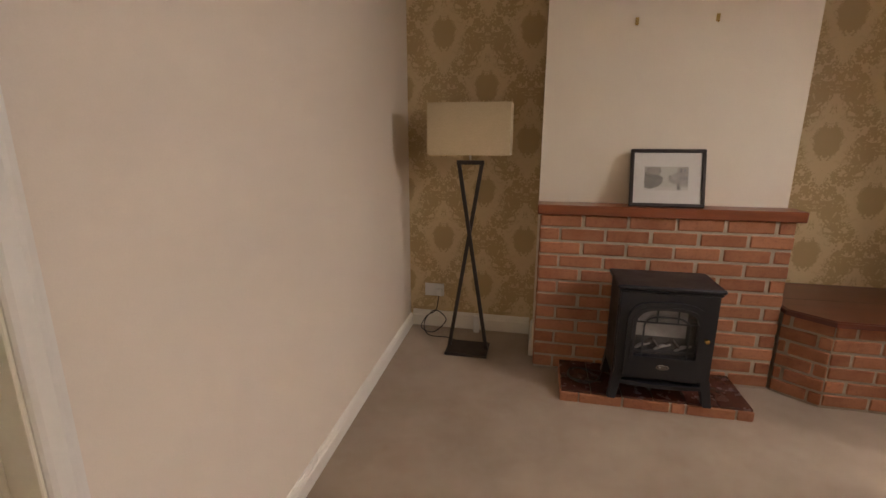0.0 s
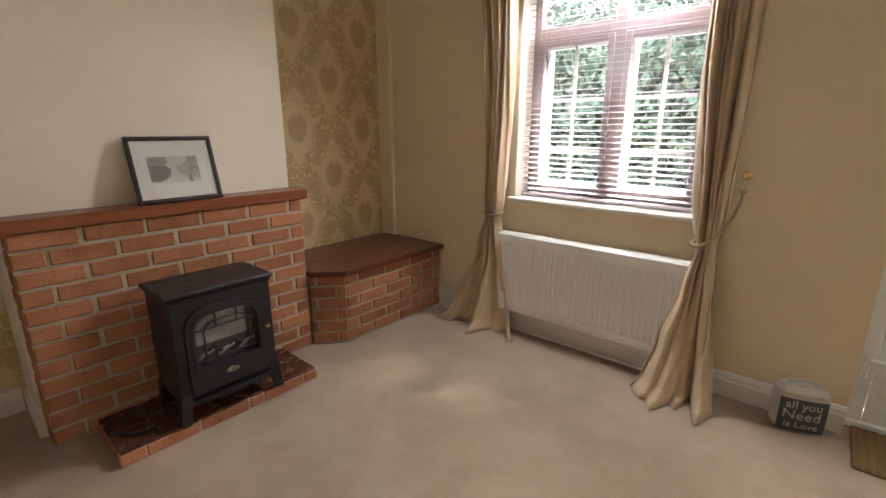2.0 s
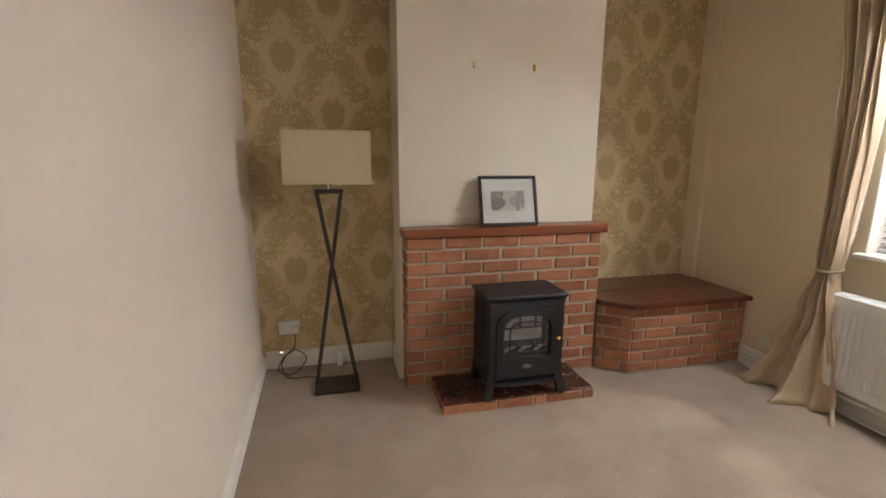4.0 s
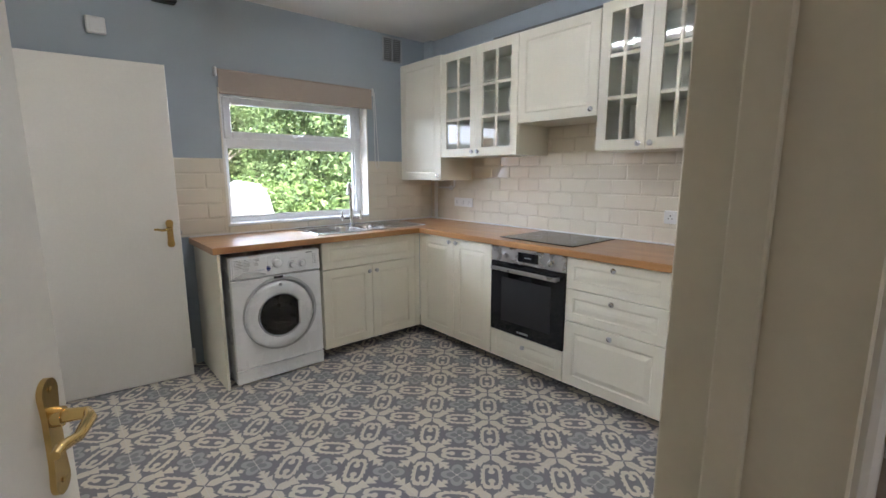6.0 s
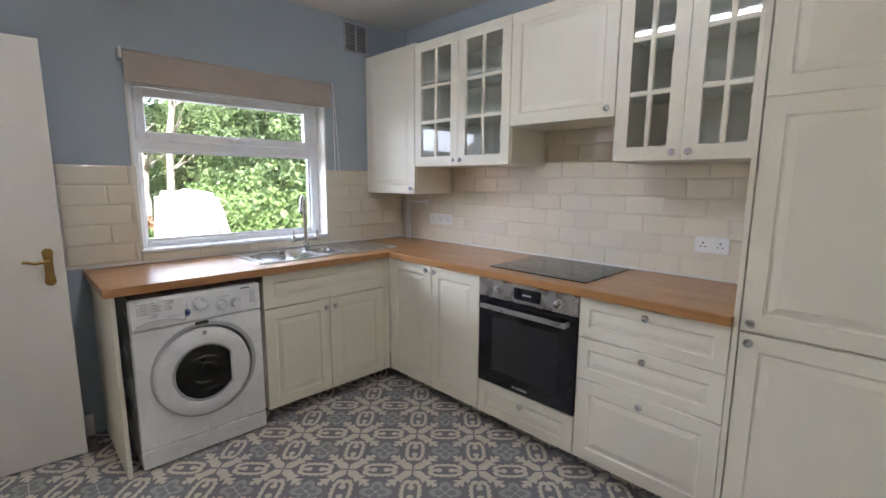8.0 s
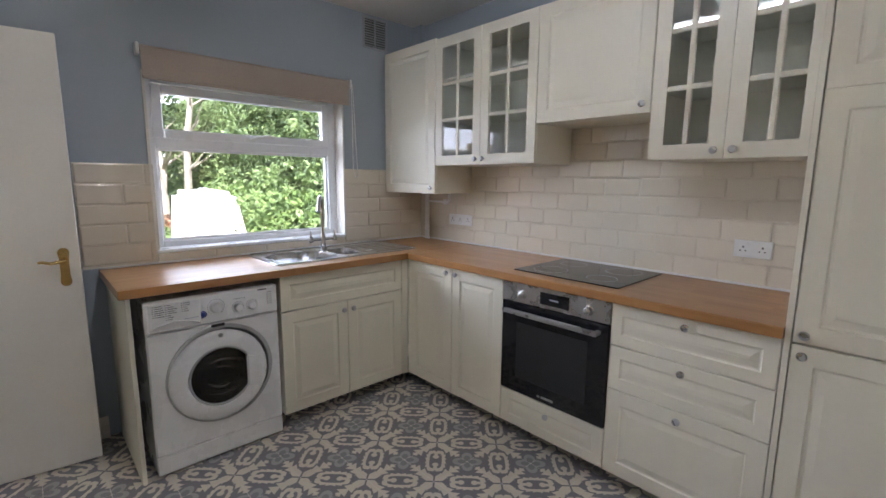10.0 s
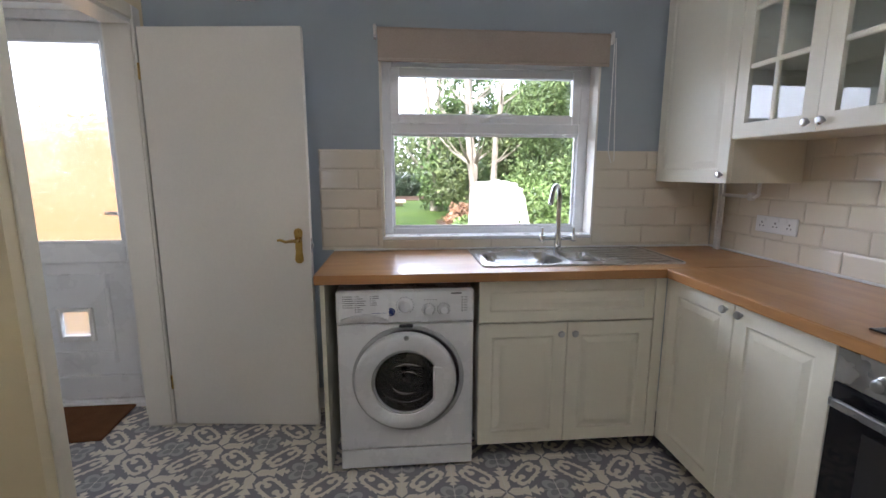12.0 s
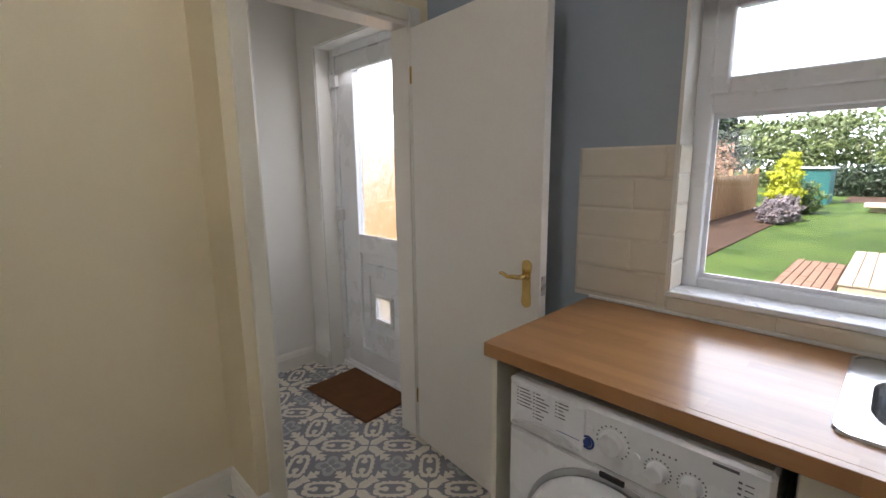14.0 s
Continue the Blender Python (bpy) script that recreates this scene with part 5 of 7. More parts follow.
def socket(name, label, x0, x1, z0, z1, gangs, parent_group=""):
    ob = thing(name, label, "socket", ((x0 + x1) / 2, YK, z0), group=parent_group)
    yy = YK - 0.0095
    part("plate", B((x0, x1, yy - 0.010, yy, z0, z1), c=0.003), M["white_plastic"], ob)
    w = (x1 - x0) / gangs
    for g in range(gangs):
        cx, cz = x0 + w * (g + 0.5), (z0 + z1) / 2
        part("pin_holes", B((cx - 0.004, cx + 0.004, yy - 0.0106, yy - 0.009, cz + 0.004, cz + 0.013), (cx - 0.014, cx - 0.007, yy - 0.0106, yy - 0.009, cz - 0.012, cz - 0.006), (cx + 0.007, cx + 0.014, yy - 0.0106, yy - 0.009, cz - 0.012, cz - 0.006)), M["plinth"], ob)
        part("rocker", B((cx + 0.016 * (1 if g < gangs / 2 else -1) - 0.005, cx + 0.016 * (1 if g < gangs / 2 else -1) + 0.005, yy - 0.014, yy - 0.009, cz + 0.016, cz + 0.030), c=0.0015), M["white_plastic"], ob)
    return ob


socket("wall_socket", "white triple socket on the tiled wall", -2.635, -2.395, 1.045, 1.125, 3)
socket("wall_socket", "white double socket on the tiles beside the larder", -0.716, -0.566, 1.042, 1.122, 2)

pipes = thing("boiler_pipes", "white painted pipes below the boiler cabinet", "pipes", (-2.92, -0.09, 0.91))
for x in (-2.872, -2.845):
    part("pipe", tube(bmesh.new(), [(x, -0.10, 0.912), (x, -0.10, 1.287)], 0.009, 10), M["white_plastic"], pipes, smooth=True)
part("pipe", tube(bmesh.new(), [(-2.845, -0.10, 1.215), (-2.62, -0.10, 1.215), (-2.60, -0.10, 1.225), (-2.60, -0.10, 1.287)], 0.009, 10), M["white_plastic"], pipes, smooth=True)
part("valve", B((-2.66, -2.63, -0.115, -0.085, 1.195, 1.235), c=0.006), M["white_plastic"], pipes)

light = thing("strip_light", "white fluorescent batten on the kitchen ceiling", "ceiling light", (-1.3, -1.93, HC))
part("housing", B((-1.93, -0.72, -1.965, -1.895, HC - 0.035, HC), c=0.006), M["white_plastic"], light)
kt = Nodes("lit_tube")
M["tube"] = kt.done((0.9, 0.9, 0.9), 0.4, 0, Emission_Color=(1.0, 0.97, 0.92, 1), Emission_Strength=22.0)
part("fluorescent_tube", tube(bmesh.new(), [(-1.90, -1.93, HC - 0.055), (-0.75, -1.93, HC - 0.055)], 0.014, 12), M["tube"], light, "lit white tube", smooth=True)
for x in (-1.91, -0.74):
    part("end_cap", B((x - 0.012, x + 0.012, -1.948, -1.912, HC - 0.075, HC - 0.034), c=0.004), M["white_plastic"], light)

# ---------------------------------------------------------------- fireplace, hearth and bench
BRICKS = {}


def brick_mesh(l, d, h):
    key = (round(l, 4), round(d, 4), round(h, 4))
    if key not in BRICKS:
        bm = bmesh.new()
        cbox(bm, -l / 2, l / 2, -d / 2, d / 2, -h / 2, h / 2, 0.004)
        BRICKS[key] = finish(bm, "brick", M["brick"])
    return BRICKS[key]


def piece(name, me, parent, m):
    ob = new(name, me)
    ob.parent = parent
    ob.matrix_basis = WORLD[parent].inverted() @ m
    return ob


def brick_face(parent, p0, p1, courses, z0, course, rnd, start=0.0, depth=0.05, joint=0.014):
    """A brick skin between two plan points; bricks stand 8 mm proud of the mortar core."""
    p0, p1 = Vector((*p0, 0)), Vector((*p1, 0))
    length = (p1 - p0).length
    d = (p1 - p0) / length
    nrm = Vector((d.y, -d.x, 0))
    ang = math.degrees(math.atan2(d.y, d.x))
    L = 0.215
    for c in range(courses):
        u = -((c % 2) * 0.5 + start) % 1.0 * (L + joint)
        u = u - (L + joint) if u > 0 else u
        while u < length:
            a, b = max(u, 0.0), min(u + L, length)
            if b - a > 0.03:
                h = course - joint
                mid = p0 + d * ((a + b) / 2) + nrm * (-depth / 2 + 0.004 + rnd.uniform(-0.002, 0.002))
                zc = z0 + c * course + joint + h / 2
                piece("brick", brick_mesh(round(b - a, 2), depth, h), parent, pose(mid.x, mid.y, zc + rnd.uniform(-0.001, 0.001), rnd.uniform(-0.5, 0.5), rnd.uniform(-0.4, 0.4), ang + rnd.uniform(-0.4, 0.4)))
            u += L + joint


rnd = random.Random(11)
fp_thing = thing("fireplace_surround", "orange-red brick fire surround with grey mortar", "fireplace", (1.85, -0.40, 0))
part("mortar", B((1.239, 2.454, -0.4625, -0.337, 0, 0.902)), M["mortar"], fp_thing)
mantel = thing("mantel_shelf", "red-brown varnished wooden mantel shelf on the brickwork", "shelf", (1.85, -0.40, 0.904))
part("board", B((1.218, 2.492, -0.485, -0.337, 0.904, 0.957), c=0.005), M["mantel"], mantel)

hearth = thing("hearth", "low hearth of dark red tiles edged with bricks", "hearth", (1.82, -0.63, 0))
part("mortar", B((1.383, 2.258, -0.795, -0.468, 0, 0.048)), M["mortar"], hearth)
u = 1.378
rh = random.Random(3)
for k, l in enumerate((0.085, 0.20, 0.215, 0.06, 0.215, 0.085)):
    l2 = min(l, 2.262 - u)
    piece("brick", brick_mesh(round(l2, 2), 0.04, 0.05), hearth, pose(u + l2 / 2, -0.783, 0.025, rh.uniform(-1, 1), 0, rh.uniform(-0.6, 0.6)))
    u += l2 + 0.008
for xx in (1.392, 2.248):
    piece("brick", brick_mesh(0.03, 0.27, 0.05), hearth, pose(xx, -0.62, 0.025))
qt = bmesh.new()
cbox(qt, -0.0715, 0.0715, -0.0795, 0.0795, -0.006, 0.006, 0.002)
qm = finish(qt, "quarry_tile", M["quarry"])
for i in range(6):
    for j in range(2):
        piece("tile", qm, hearth, pose(1.380 + 0.0735 + i * 0.1466, -0.552 - j * 0.163, 0.056 + rh.uniform(-0.0006, 0.0006), rh.uniform(-0.2, 0.2), rh.uniform(-0.2, 0.2), 0))

bench = thing("brick_bench", "low brick alcove bench beside the chimney", "bench", (3.0, -0.3, 0))
bm = bmesh.new()
prism(bm, [(2.472, -0.002), (2.472, -0.4655), (2.637, -0.5965), (3.481, -0.5965), (3.481, -0.002)], 0, 0.438)
part("mortar", bm, M["mortar"], bench)
seat = thing("bench_top", "dark red varnished board top of the brick bench", "bench top", (3.0, -0.3, 0.44))
bm = bmesh.new()
prism(bm, [(2.467, -0.002), (2.467, -0.500), (2.615, -0.635), (3.497, -0.635), (3.497, -0.137), (3.463, -0.137), (3.463, -0.002)], 0.440, 0.470)
bmesh.ops.bevel(bm, geom=[e for e in bm.edges if all(v.co.z > 0.46 for v in e.verts)], offset=0.006, segments=2, affect="EDGES")
part("board", bm, M["bench_top"], seat)
part("board_joint", B((2.49, 3.46, -0.318, -0.316, 0.4695, 0.4708)), M["black"], seat)

# ---------------------------------------------------------------- electric stove
st = thing("electric_stove", "black electric stove with arched glass door", "stove", (1.832, -0.665, 0.062))
SW, SF, SBK = 0.215, -0.145, 0.125     # half width, front and back in its own frame
S0 = 0.062


def taper(bm, a, b, n=1):
    """A leg between two rectangles (x0, x1, y0, y1, z)."""
    v = [[bm.verts.new(p) for p in ((r[0], r[2], r[4]), (r[1], r[2], r[4]), (r[1], r[3], r[4]), (r[0], r[3], r[4]))] for r in (a, b)]
    for k in range(4):
        bm.faces.new([v[0][k], v[0][(k + 1) % 4], v[1][(k + 1) % 4], v[1][k]])
    bm.faces.new(v[0][::-1])
    bm.faces.new(v[1])
    return bm


part("body", B((-SW, SW, SF + 0.02, SBK, 0.09, 0.545), c=0.01), M["stove"], st, local=True)
bm = B((-SW - 0.016, SW + 0.016, SF - 0.012, SBK + 0.006, 0.560, 0.580), (-SW - 0.008, SW + 0.008, SF - 0.004, SBK, 0.545, 0.561), c=0.007)
part("top_plate", bm, M["stove"], st, local=True)
for sx in (-1, 1):
    xa, xb = sorted((sx * SW, sx * (SW - 0.045)))
    fa, fb = sorted((sx * (SW + 0.018), sx * (SW - 0.018)))
    part("leg", taper(bmesh.new(), (fa, fb, SF - 0.016, SF + 0.02, 0.0), (xa, xb, SF, SF + 0.05, 0.13)), M["stove"], st, local=True)
    part("leg", taper(bmesh.new(), (fa, fb, SBK - 0.03, SBK + 0.004, 0.0), (xa, xb, SBK - 0.05, SBK, 0.13)), M["stove"], st, local=True)
bm = bmesh.new()
n = 16
lo_v, hi_v = [], []
for i in range(n + 1):
    f = i / n
    x = -SW + 0.03 + (2 * SW - 0.06) * f
    bow = 0.022 * math.sin(math.pi * f)
    lo_v.append([bm.verts.new((x, SF - 0.004 - bow, z)) for z in (0.078, 0.098)])
    hi_v.append([bm.verts.new((x, SF + 0.03, z)) for z in (0.078, 0.098)])
for i in range(n):
    a, b, c, d = lo_v[i], lo_v[i + 1], hi_v[i + 1], hi_v[i]
    bm.faces.new([a[0], b[0], b[1], a[1]])
    bm.faces.new([a[1], b[1], c[1], d[1]])
    bm.faces.new([a[0], d[0], c[0], b[0]])
part("ash_lip", bm, M["stove"], st, "bowed lip below the door", local=True)


def arch(w, z0, zs, rise, n=18):
    """Outline of an arched opening: half width, foot, springing, rise."""
    pts = [(-w, z0), (w, z0)]
    for i in range(n + 1):
        a = math.pi * i / n
        pts.append((w * math.copysign(abs(math.cos(a)) ** 0.62, math.cos(a)), zs + rise * math.sin(a) ** 0.75 if 0 < i < n else zs))
    return pts


def arch_ring(bm, outer, inner, y0, y1):
    o = [[bm.verts.new((x, y, z)) for x, z in outer] for y in (y0, y1)]
    i_ = [[bm.verts.new((x, y, z)) for x, z in inner] for y in (y0, y1)]
    n = len(outer)
    for k in range(n):
        j = (k + 1) % n
        bm.faces.new([o[0][k], o[0][j], i_[0][j], i_[0][k]])
        bm.faces.new([o[1][k], i_[1][k], i_[1][j], o[1][j]])
        bm.faces.new([o[0][k], o[1][k], o[1][j], o[0][j]])
        bm.faces.new([i_[0][k], i_[0][j], i_[1][j], i_[1][k]])
    return bm


def plate_with_arch(bm, x0, x1, z0, z1, inner, y0, y1):
    """A rectangular plate with an arched hole."""
    bm2 = bm
    for y in (y0, y1):
        ov = [bm2.verts.new((x, y, z)) for x, z in ((x0, z0), (x1, z0), (x1, z1), (x0, z1))]
        iv = [bm2.verts.new((x, y, z)) for x, z in inner]
        ed = [bm2.edges.new((ov[k], ov[(k + 1) % 4])) for k in range(4)] + [bm2.edges.new((iv[k], iv[(k + 1) % len(iv)])) for k in range(len(iv))]
        bmesh.ops.triangle_fill(bm2, use_beauty=True, edges=ed)
        if y == y0:
            o0, i0 = ov, iv
        else:
            for k in range(4):
                bm2.faces.new([o0[k], o0[(k + 1) % 4], ov[(k + 1) % 4], ov[k]])
            m = len(iv)
            for k in range(m):
                bm2.faces.new([i0[k], i0[(k + 1) % m], iv[(k + 1) % m], iv[k]])
    return bm2


win = arch(0.135, 0.235, 0.385, 0.085)
sd = part("front_plate", plate_with_arch(bmesh.new(), -SW + 0.004, SW - 0.004, 0.115, 0.545, win, SF, SF + 0.02), M["stove"], st, local=True)
door = part("stove_door", arch_ring(bmesh.new(), arch(0.172, 0.130, 0.390, 0.118), arch(0.135, 0.235, 0.385, 0.085), SF - 0.013, SF), M["stove"], st, "arched cast door frame", local=True)
part("door_bead", arch_ring(bmesh.new(), arch(0.150, 0.220, 0.388, 0.098), arch(0.136, 0.234, 0.385, 0.086), SF - 0.018, SF - 0.012), M["stove"], door, local=True)
gl = part("door_glass", B((-0.14, 0.14, SF + 0.004, SF + 0.007, 0.23, 0.475)), M["glass_cab"], door, "clear stove glass", local=True)
gl.visible_shadow = False
part("firebox", B((-0.145, 0.145, SF + 0.016, SF + 0.0195, 0.22, 0.48)), M["black"], st, local=True)
kb = Nodes("pale_firebox_screen")
M["screen"] = kb.done(kb.mix(kb.ramp(kb.noise(kb.pos(), 18, 3), 0.3, 0.7), (0.20, 0.19, 0.18), (0.33, 0.31, 0.29)), 0.35)
part("flame_screen", B((-0.13, 0.09, SF + 0.0145, SF + 0.0162, 0.33, 0.468)), M["screen"], st, "pale grey flame screen", local=True)
rl = random.Random(8)
for i in range(5):
    bm = bmesh.new()
    x = -0.1 + i * 0.045
    tube(bm, [(x - 0.03, SF + 0.012, 0.262 + 0.03 * (i % 2)), (x, SF + 0.0105, 0.285 + 0.03 * (i % 2)), (x + 0.04, SF + 0.012, 0.272 + 0.022 * ((i + 1) % 2))], [0.006, 0.009, 0.005], 8)
    part("ember_log", bm, M["frame_wood"] if i % 2 else M["screen"], st, local=True, smooth=True)
for zbar in (0.265, 0.405):
    part("door_bar", B((-0.135, 0.135, SF - 0.009, SF - 0.002, zbar - 0.004, zbar + 0.004), c=0.002), M["stove"], door, local=True)
arc = [(0.098 * math.copysign(abs(math.cos(math.pi * i / 14)) ** 0.6, math.cos(math.pi * i / 14)), SF - 0.006, 0.385 + 0.05 * math.sin(math.pi * i / 14)) for i in range(15)]
part("door_bar", tube(bmesh.new(), [(0.098, SF - 0.006, 0.237)] + arc + [(-0.098, SF - 0.006, 0.237)], 0.0042, 8), M["stove"], door, "curved inner bar", local=True)
for x in (-0.045, 0.045):
    part("door_bar", B((x - 0.0035, x + 0.0035, SF - 0.009, SF - 0.003, 0.405, 0.466), c=0.001), M["stove"], door, local=True)
part("stove_knob", lathe(bmesh.new(), [(0.004, 0), (0.004, 0.016), (0.011, 0.020), (0.0125, 0.028), (0.009, 0.035), (0, 0.037)], (0.165, SF - 0.012, 0.345), "-y", 16), M["brass"], door, "small brass knob", local=True, smooth=True)
bm = lathe(bmesh.new(), [(0.012, 0), (0.012, 0.002), (0, 0.0022)], (0, 0, 0), "-y", 24)
bm.transform(pose(0, SF - 0.0132, 0.185) @ Matrix.Diagonal((2.4, 1, 1, 1)))
bg = part("badge", bm, M["steel"], door, "oval silver badge", local=True)
bm = lathe(bmesh.new(), [(0.010, 0), (0.010, 0.0006), (0, 0.0006)], (0, 0, 0), "-y", 24)
bm.transform(pose(0, SF - 0.0153, 0.185) @ Matrix.Diagonal((2.45, 1, 0.8, 1)))
part("badge_field", bm, M["black"], bg, local=True)
part("badge_bar", B((-0.017, 0.017, SF - 0.0166, SF - 0.0155, 0.182, 0.188)), M["steel"], bg, local=True)


def cable(name, label, pts, r=0.0032, n=8):
    """A loose cable through points, smoothed."""
    out = []
    P = [Vector(p) for p in pts]
    P = [P[0]] + P + [P[-1]]
    for i in range(1, len(P) - 2):
        for s in range(6):
            t = s / 6
            a, b, c, d = P[i - 1], P[i], P[i + 1], P[i + 2]
            out.append(0.5 * ((2 * b) + (c - a) * t + (2 * a - 5 * b + 4 * c - d) * t * t + (3 * b - a - 3 * c + d) * t ** 3))
    out.append(P[-2])
    ob = thing(name, label, "cable", tuple(P[1]))
    part("flex", tube(bmesh.new(), out, r, n), M["black"], ob, smooth=True)
    return ob


hz = 0.067
cable("stove_cable", "coiled black stove cable lying on the hearth tiles", [(1.66, -0.55, hz + 0.05), (1.60, -0.57, hz), (1.46, -0.56, hz), (1.42, -0.66, hz), (1.50, -0.72, hz), (1.58, -0.66, hz + 0.004), (1.50, -0.58, hz + 0.006), (1.43, -0.60, hz + 0.007), (1.44, -0.69, hz + 0.006), (1.55, -0.70, hz + 0.004), (1.60, -0.60, hz + 0.008)])

# ---------------------------------------------------------------- picture, hooks
pic = thing("framed_picture", "dark framed street print leaning on the mantel shelf", "picture", (1.852, -0.448, 0.958))
pic.matrix_basis = pose(1.860, -0.448, 0.9585, -15, 0, 0)
WORLD[pic] = pic.matrix_basis.copy()
pw, ph, fw = 0.180, 0.298, 0.018
part("frame", B((-pw, pw, -0.008, 0.010, 0, fw), (-pw, pw, -0.008, 0.010, ph - fw, ph), (-pw, -pw + fw, -0.008, 0.010, fw, ph - fw), (pw - fw, pw, -0.008, 0.010, fw, ph - fw), c=0.003), M["frame_wood"], pic, local=True)
part("mount", B((-pw + fw, pw - fw, 0.0, 0.004, fw, ph - fw)), M["cushion_pale"], pic, "off-white card mount", local=True)
kp = Nodes("sepia_street_print")
v = kp.obj()
x, y, z = kp.xyz(v)
tree = kp.ramp(kp.add(kp.mul(kp.noise(kp.stretch(v, 1, 0, 1), 24, 4, 0.6), 0.7), kp.mul(kp.abs(kp.add(x, -0.005)), 3.4)), 0.48, 0.66)
road = kp.lt(z, kp.add(0.098, kp.mul(kp.noise(v, 60, 2), 0.012)), 0.006)
col = kp.mix(tree, (0.40, 0.365, 0.30), (0.31, 0.28, 0.23))
col = kp.mix(road, col, (0.46, 0.42, 0.36))
col = kp.mix(kp.ramp(kp.noise(v, 120, 3), 0.4, 0.7, 0, 0.2), col, (0.30, 0.27, 0.22))
M["print"] = kp.done(col, 0.6)
pr = part("print", B((-0.110, 0.100, -0.0012, 0.0, 0.085, 0.208)), M["print"], pic, "sepia street view print", local=True)
for nm_, mt_, pts_ in (("printed_hedge", (0.17, 0.15, 0.12), ((-0.109, 0.100), (-0.080, 0.092), (-0.045, 0.105), (-0.024, 0.125), (-0.020, 0.150), (-0.045, 0.168), (-0.075, 0.172), (-0.108, 0.182))),
                       ("printed_tree", (0.23, 0.20, 0.16), ((-0.082, 0.168), (-0.045, 0.164), (-0.028, 0.182), (-0.036, 0.204), (-0.068, 0.206), (-0.104, 0.200), (-0.098, 0.178))),
                       ("printed_houses", (0.30, 0.265, 0.215), ((0.038, 0.118), (0.099, 0.112), (0.099, 0.207), (0.052, 0.207), (0.048, 0.180), (0.006, 0.162), (0.004, 0.132))),
                       ("printed_wall", (0.16, 0.14, 0.115), ((0.048, 0.090), (0.066, 0.090), (0.060, 0.118), (0.048, 0.120)))):
    part(nm_, slab_xz(pts_, -0.0017, -0.0012), paint(nm_ + "_ink", mt_, 0.6, 0.35, 60, 500, 0.0), pic, local=True)
for wx_, wz_ in ((0.062, 0.140), (0.078, 0.140), (0.090, 0.142), (0.062, 0.178), (0.080, 0.182)):
    part("printed_window", slab_xz(((wx_, wz_), (wx_ + 0.006, wz_), (wx_ + 0.006, wz_ + 0.016), (wx_, wz_ + 0.016)), -0.0021, -0.0017), M["print_grey"], pic, local=True)
gq = part("glass", B((-pw + fw, pw - fw, -0.0045, -0.003, fw, ph - fw)), M["glass_cab"], pic, "picture glass", local=True)
gq.visible_shadow = False

for hx in (1.655, 2.022):
    hk = thing("picture_hook", "small brass picture hook on the chimney breast", "hook", (hx, -0.335, 1.86), group="picture hooks")
    part("hook_plate", B((hx - 0.008, hx + 0.008, -0.3395, -0.335, 1.85, 1.885), c=0.001), M["brass"], hk)
    part("hook_bend", tube(bmesh.new(), [(hx, -0.339, 1.855), (hx, -0.348, 1.846), (hx, -0.355, 1.855)], 0.003, 6), M["brass"], hk)

# ---------------------------------------------------------------- floor lamp
lampo = thing("floor_lamp", "floor lamp with crossed dark metal legs and cream rectangular shade", "lamp", (0.829, -0.345, 0))
part("base_plate", B((-0.130, 0.130, -0.095, 0.095, 0.0, 0.022), c=0.003), M["bronze"], lampo, local=True)
for sgn in (-1, 1):
    bm = bmesh.new()
    for (xa, za), (xb, zb) in (((sgn * 0.118, 0.02), (-sgn * 0.066, 1.165)),):
        t = 0.011
        n1 = Vector((zb - za, 0, -(xb - xa))).normalized() * t
        off = 0.0 if sgn > 0 else 0.0
        ys = (-0.013, 0.0) if sgn > 0 else (0.0, 0.013)
        vs = []
        for y in ys:
            for p in (Vector((xa, y, za)) + n1, Vector((xa, y, za)) - n1, Vector((xb, y, zb)) - n1, Vector((xb, y, zb)) + n1):
                vs.append(bm.verts.new(p))
        for f in ((0, 1, 2, 3), (7, 6, 5, 4), (0, 4, 5, 1), (1, 5, 6, 2), (2, 6, 7, 3), (3, 7, 4, 0)):
            bm.faces.new([vs[k] for k in f])
    part("leg", bm, M["bronze"], lampo, "slanting dark metal leg", local=True)
part("top_bar", B((-0.078, 0.078, -0.014, 0.014, 1.155, 1.178), c=0.003), M["bronze"], lampo, local=True)
part("stem", tube(bmesh.new(), [(0, 0, 1.178), (0, 0, 1.30)], 0.008, 10), M["chrome"], lampo, local=True)
part("bulb_holder", tube(bmesh.new(), [(0, 0, 1.27), (0, 0, 1.34)], 0.018, 12), M["white_plastic"], lampo, local=True)
sx, sy, s0, s1, tt = 0.227, 0.105, 1.210, 1.488, 0.003
bm = bmesh.new()
rg = [[bm.verts.new((a * (sx - i), b * (sy - i), z)) for a, b in ((-1, -1), (1, -1), (1, 1), (-1, 1))] for i, z in ((0, s0), (0, s1), (tt, s1), (tt, s0))]
for a, b in zip(rg, rg[1:] + rg[:1]):
    for k_ in range(4):
        bm.faces.new([a[k_], a[(k_ + 1) % 4], b[(k_ + 1) % 4], b[k_]])
shd = part("shade", bm, M["shade"], lampo, "cream linen shade", local=True)
part("shade_ring", B((-sx + tt, sx - tt, -0.004, 0.004, 1.322, 1.328), (-0.004, 0.004, -sy + tt, sy - tt, 1.322, 1.328)), M["steel"], shd, local=True)

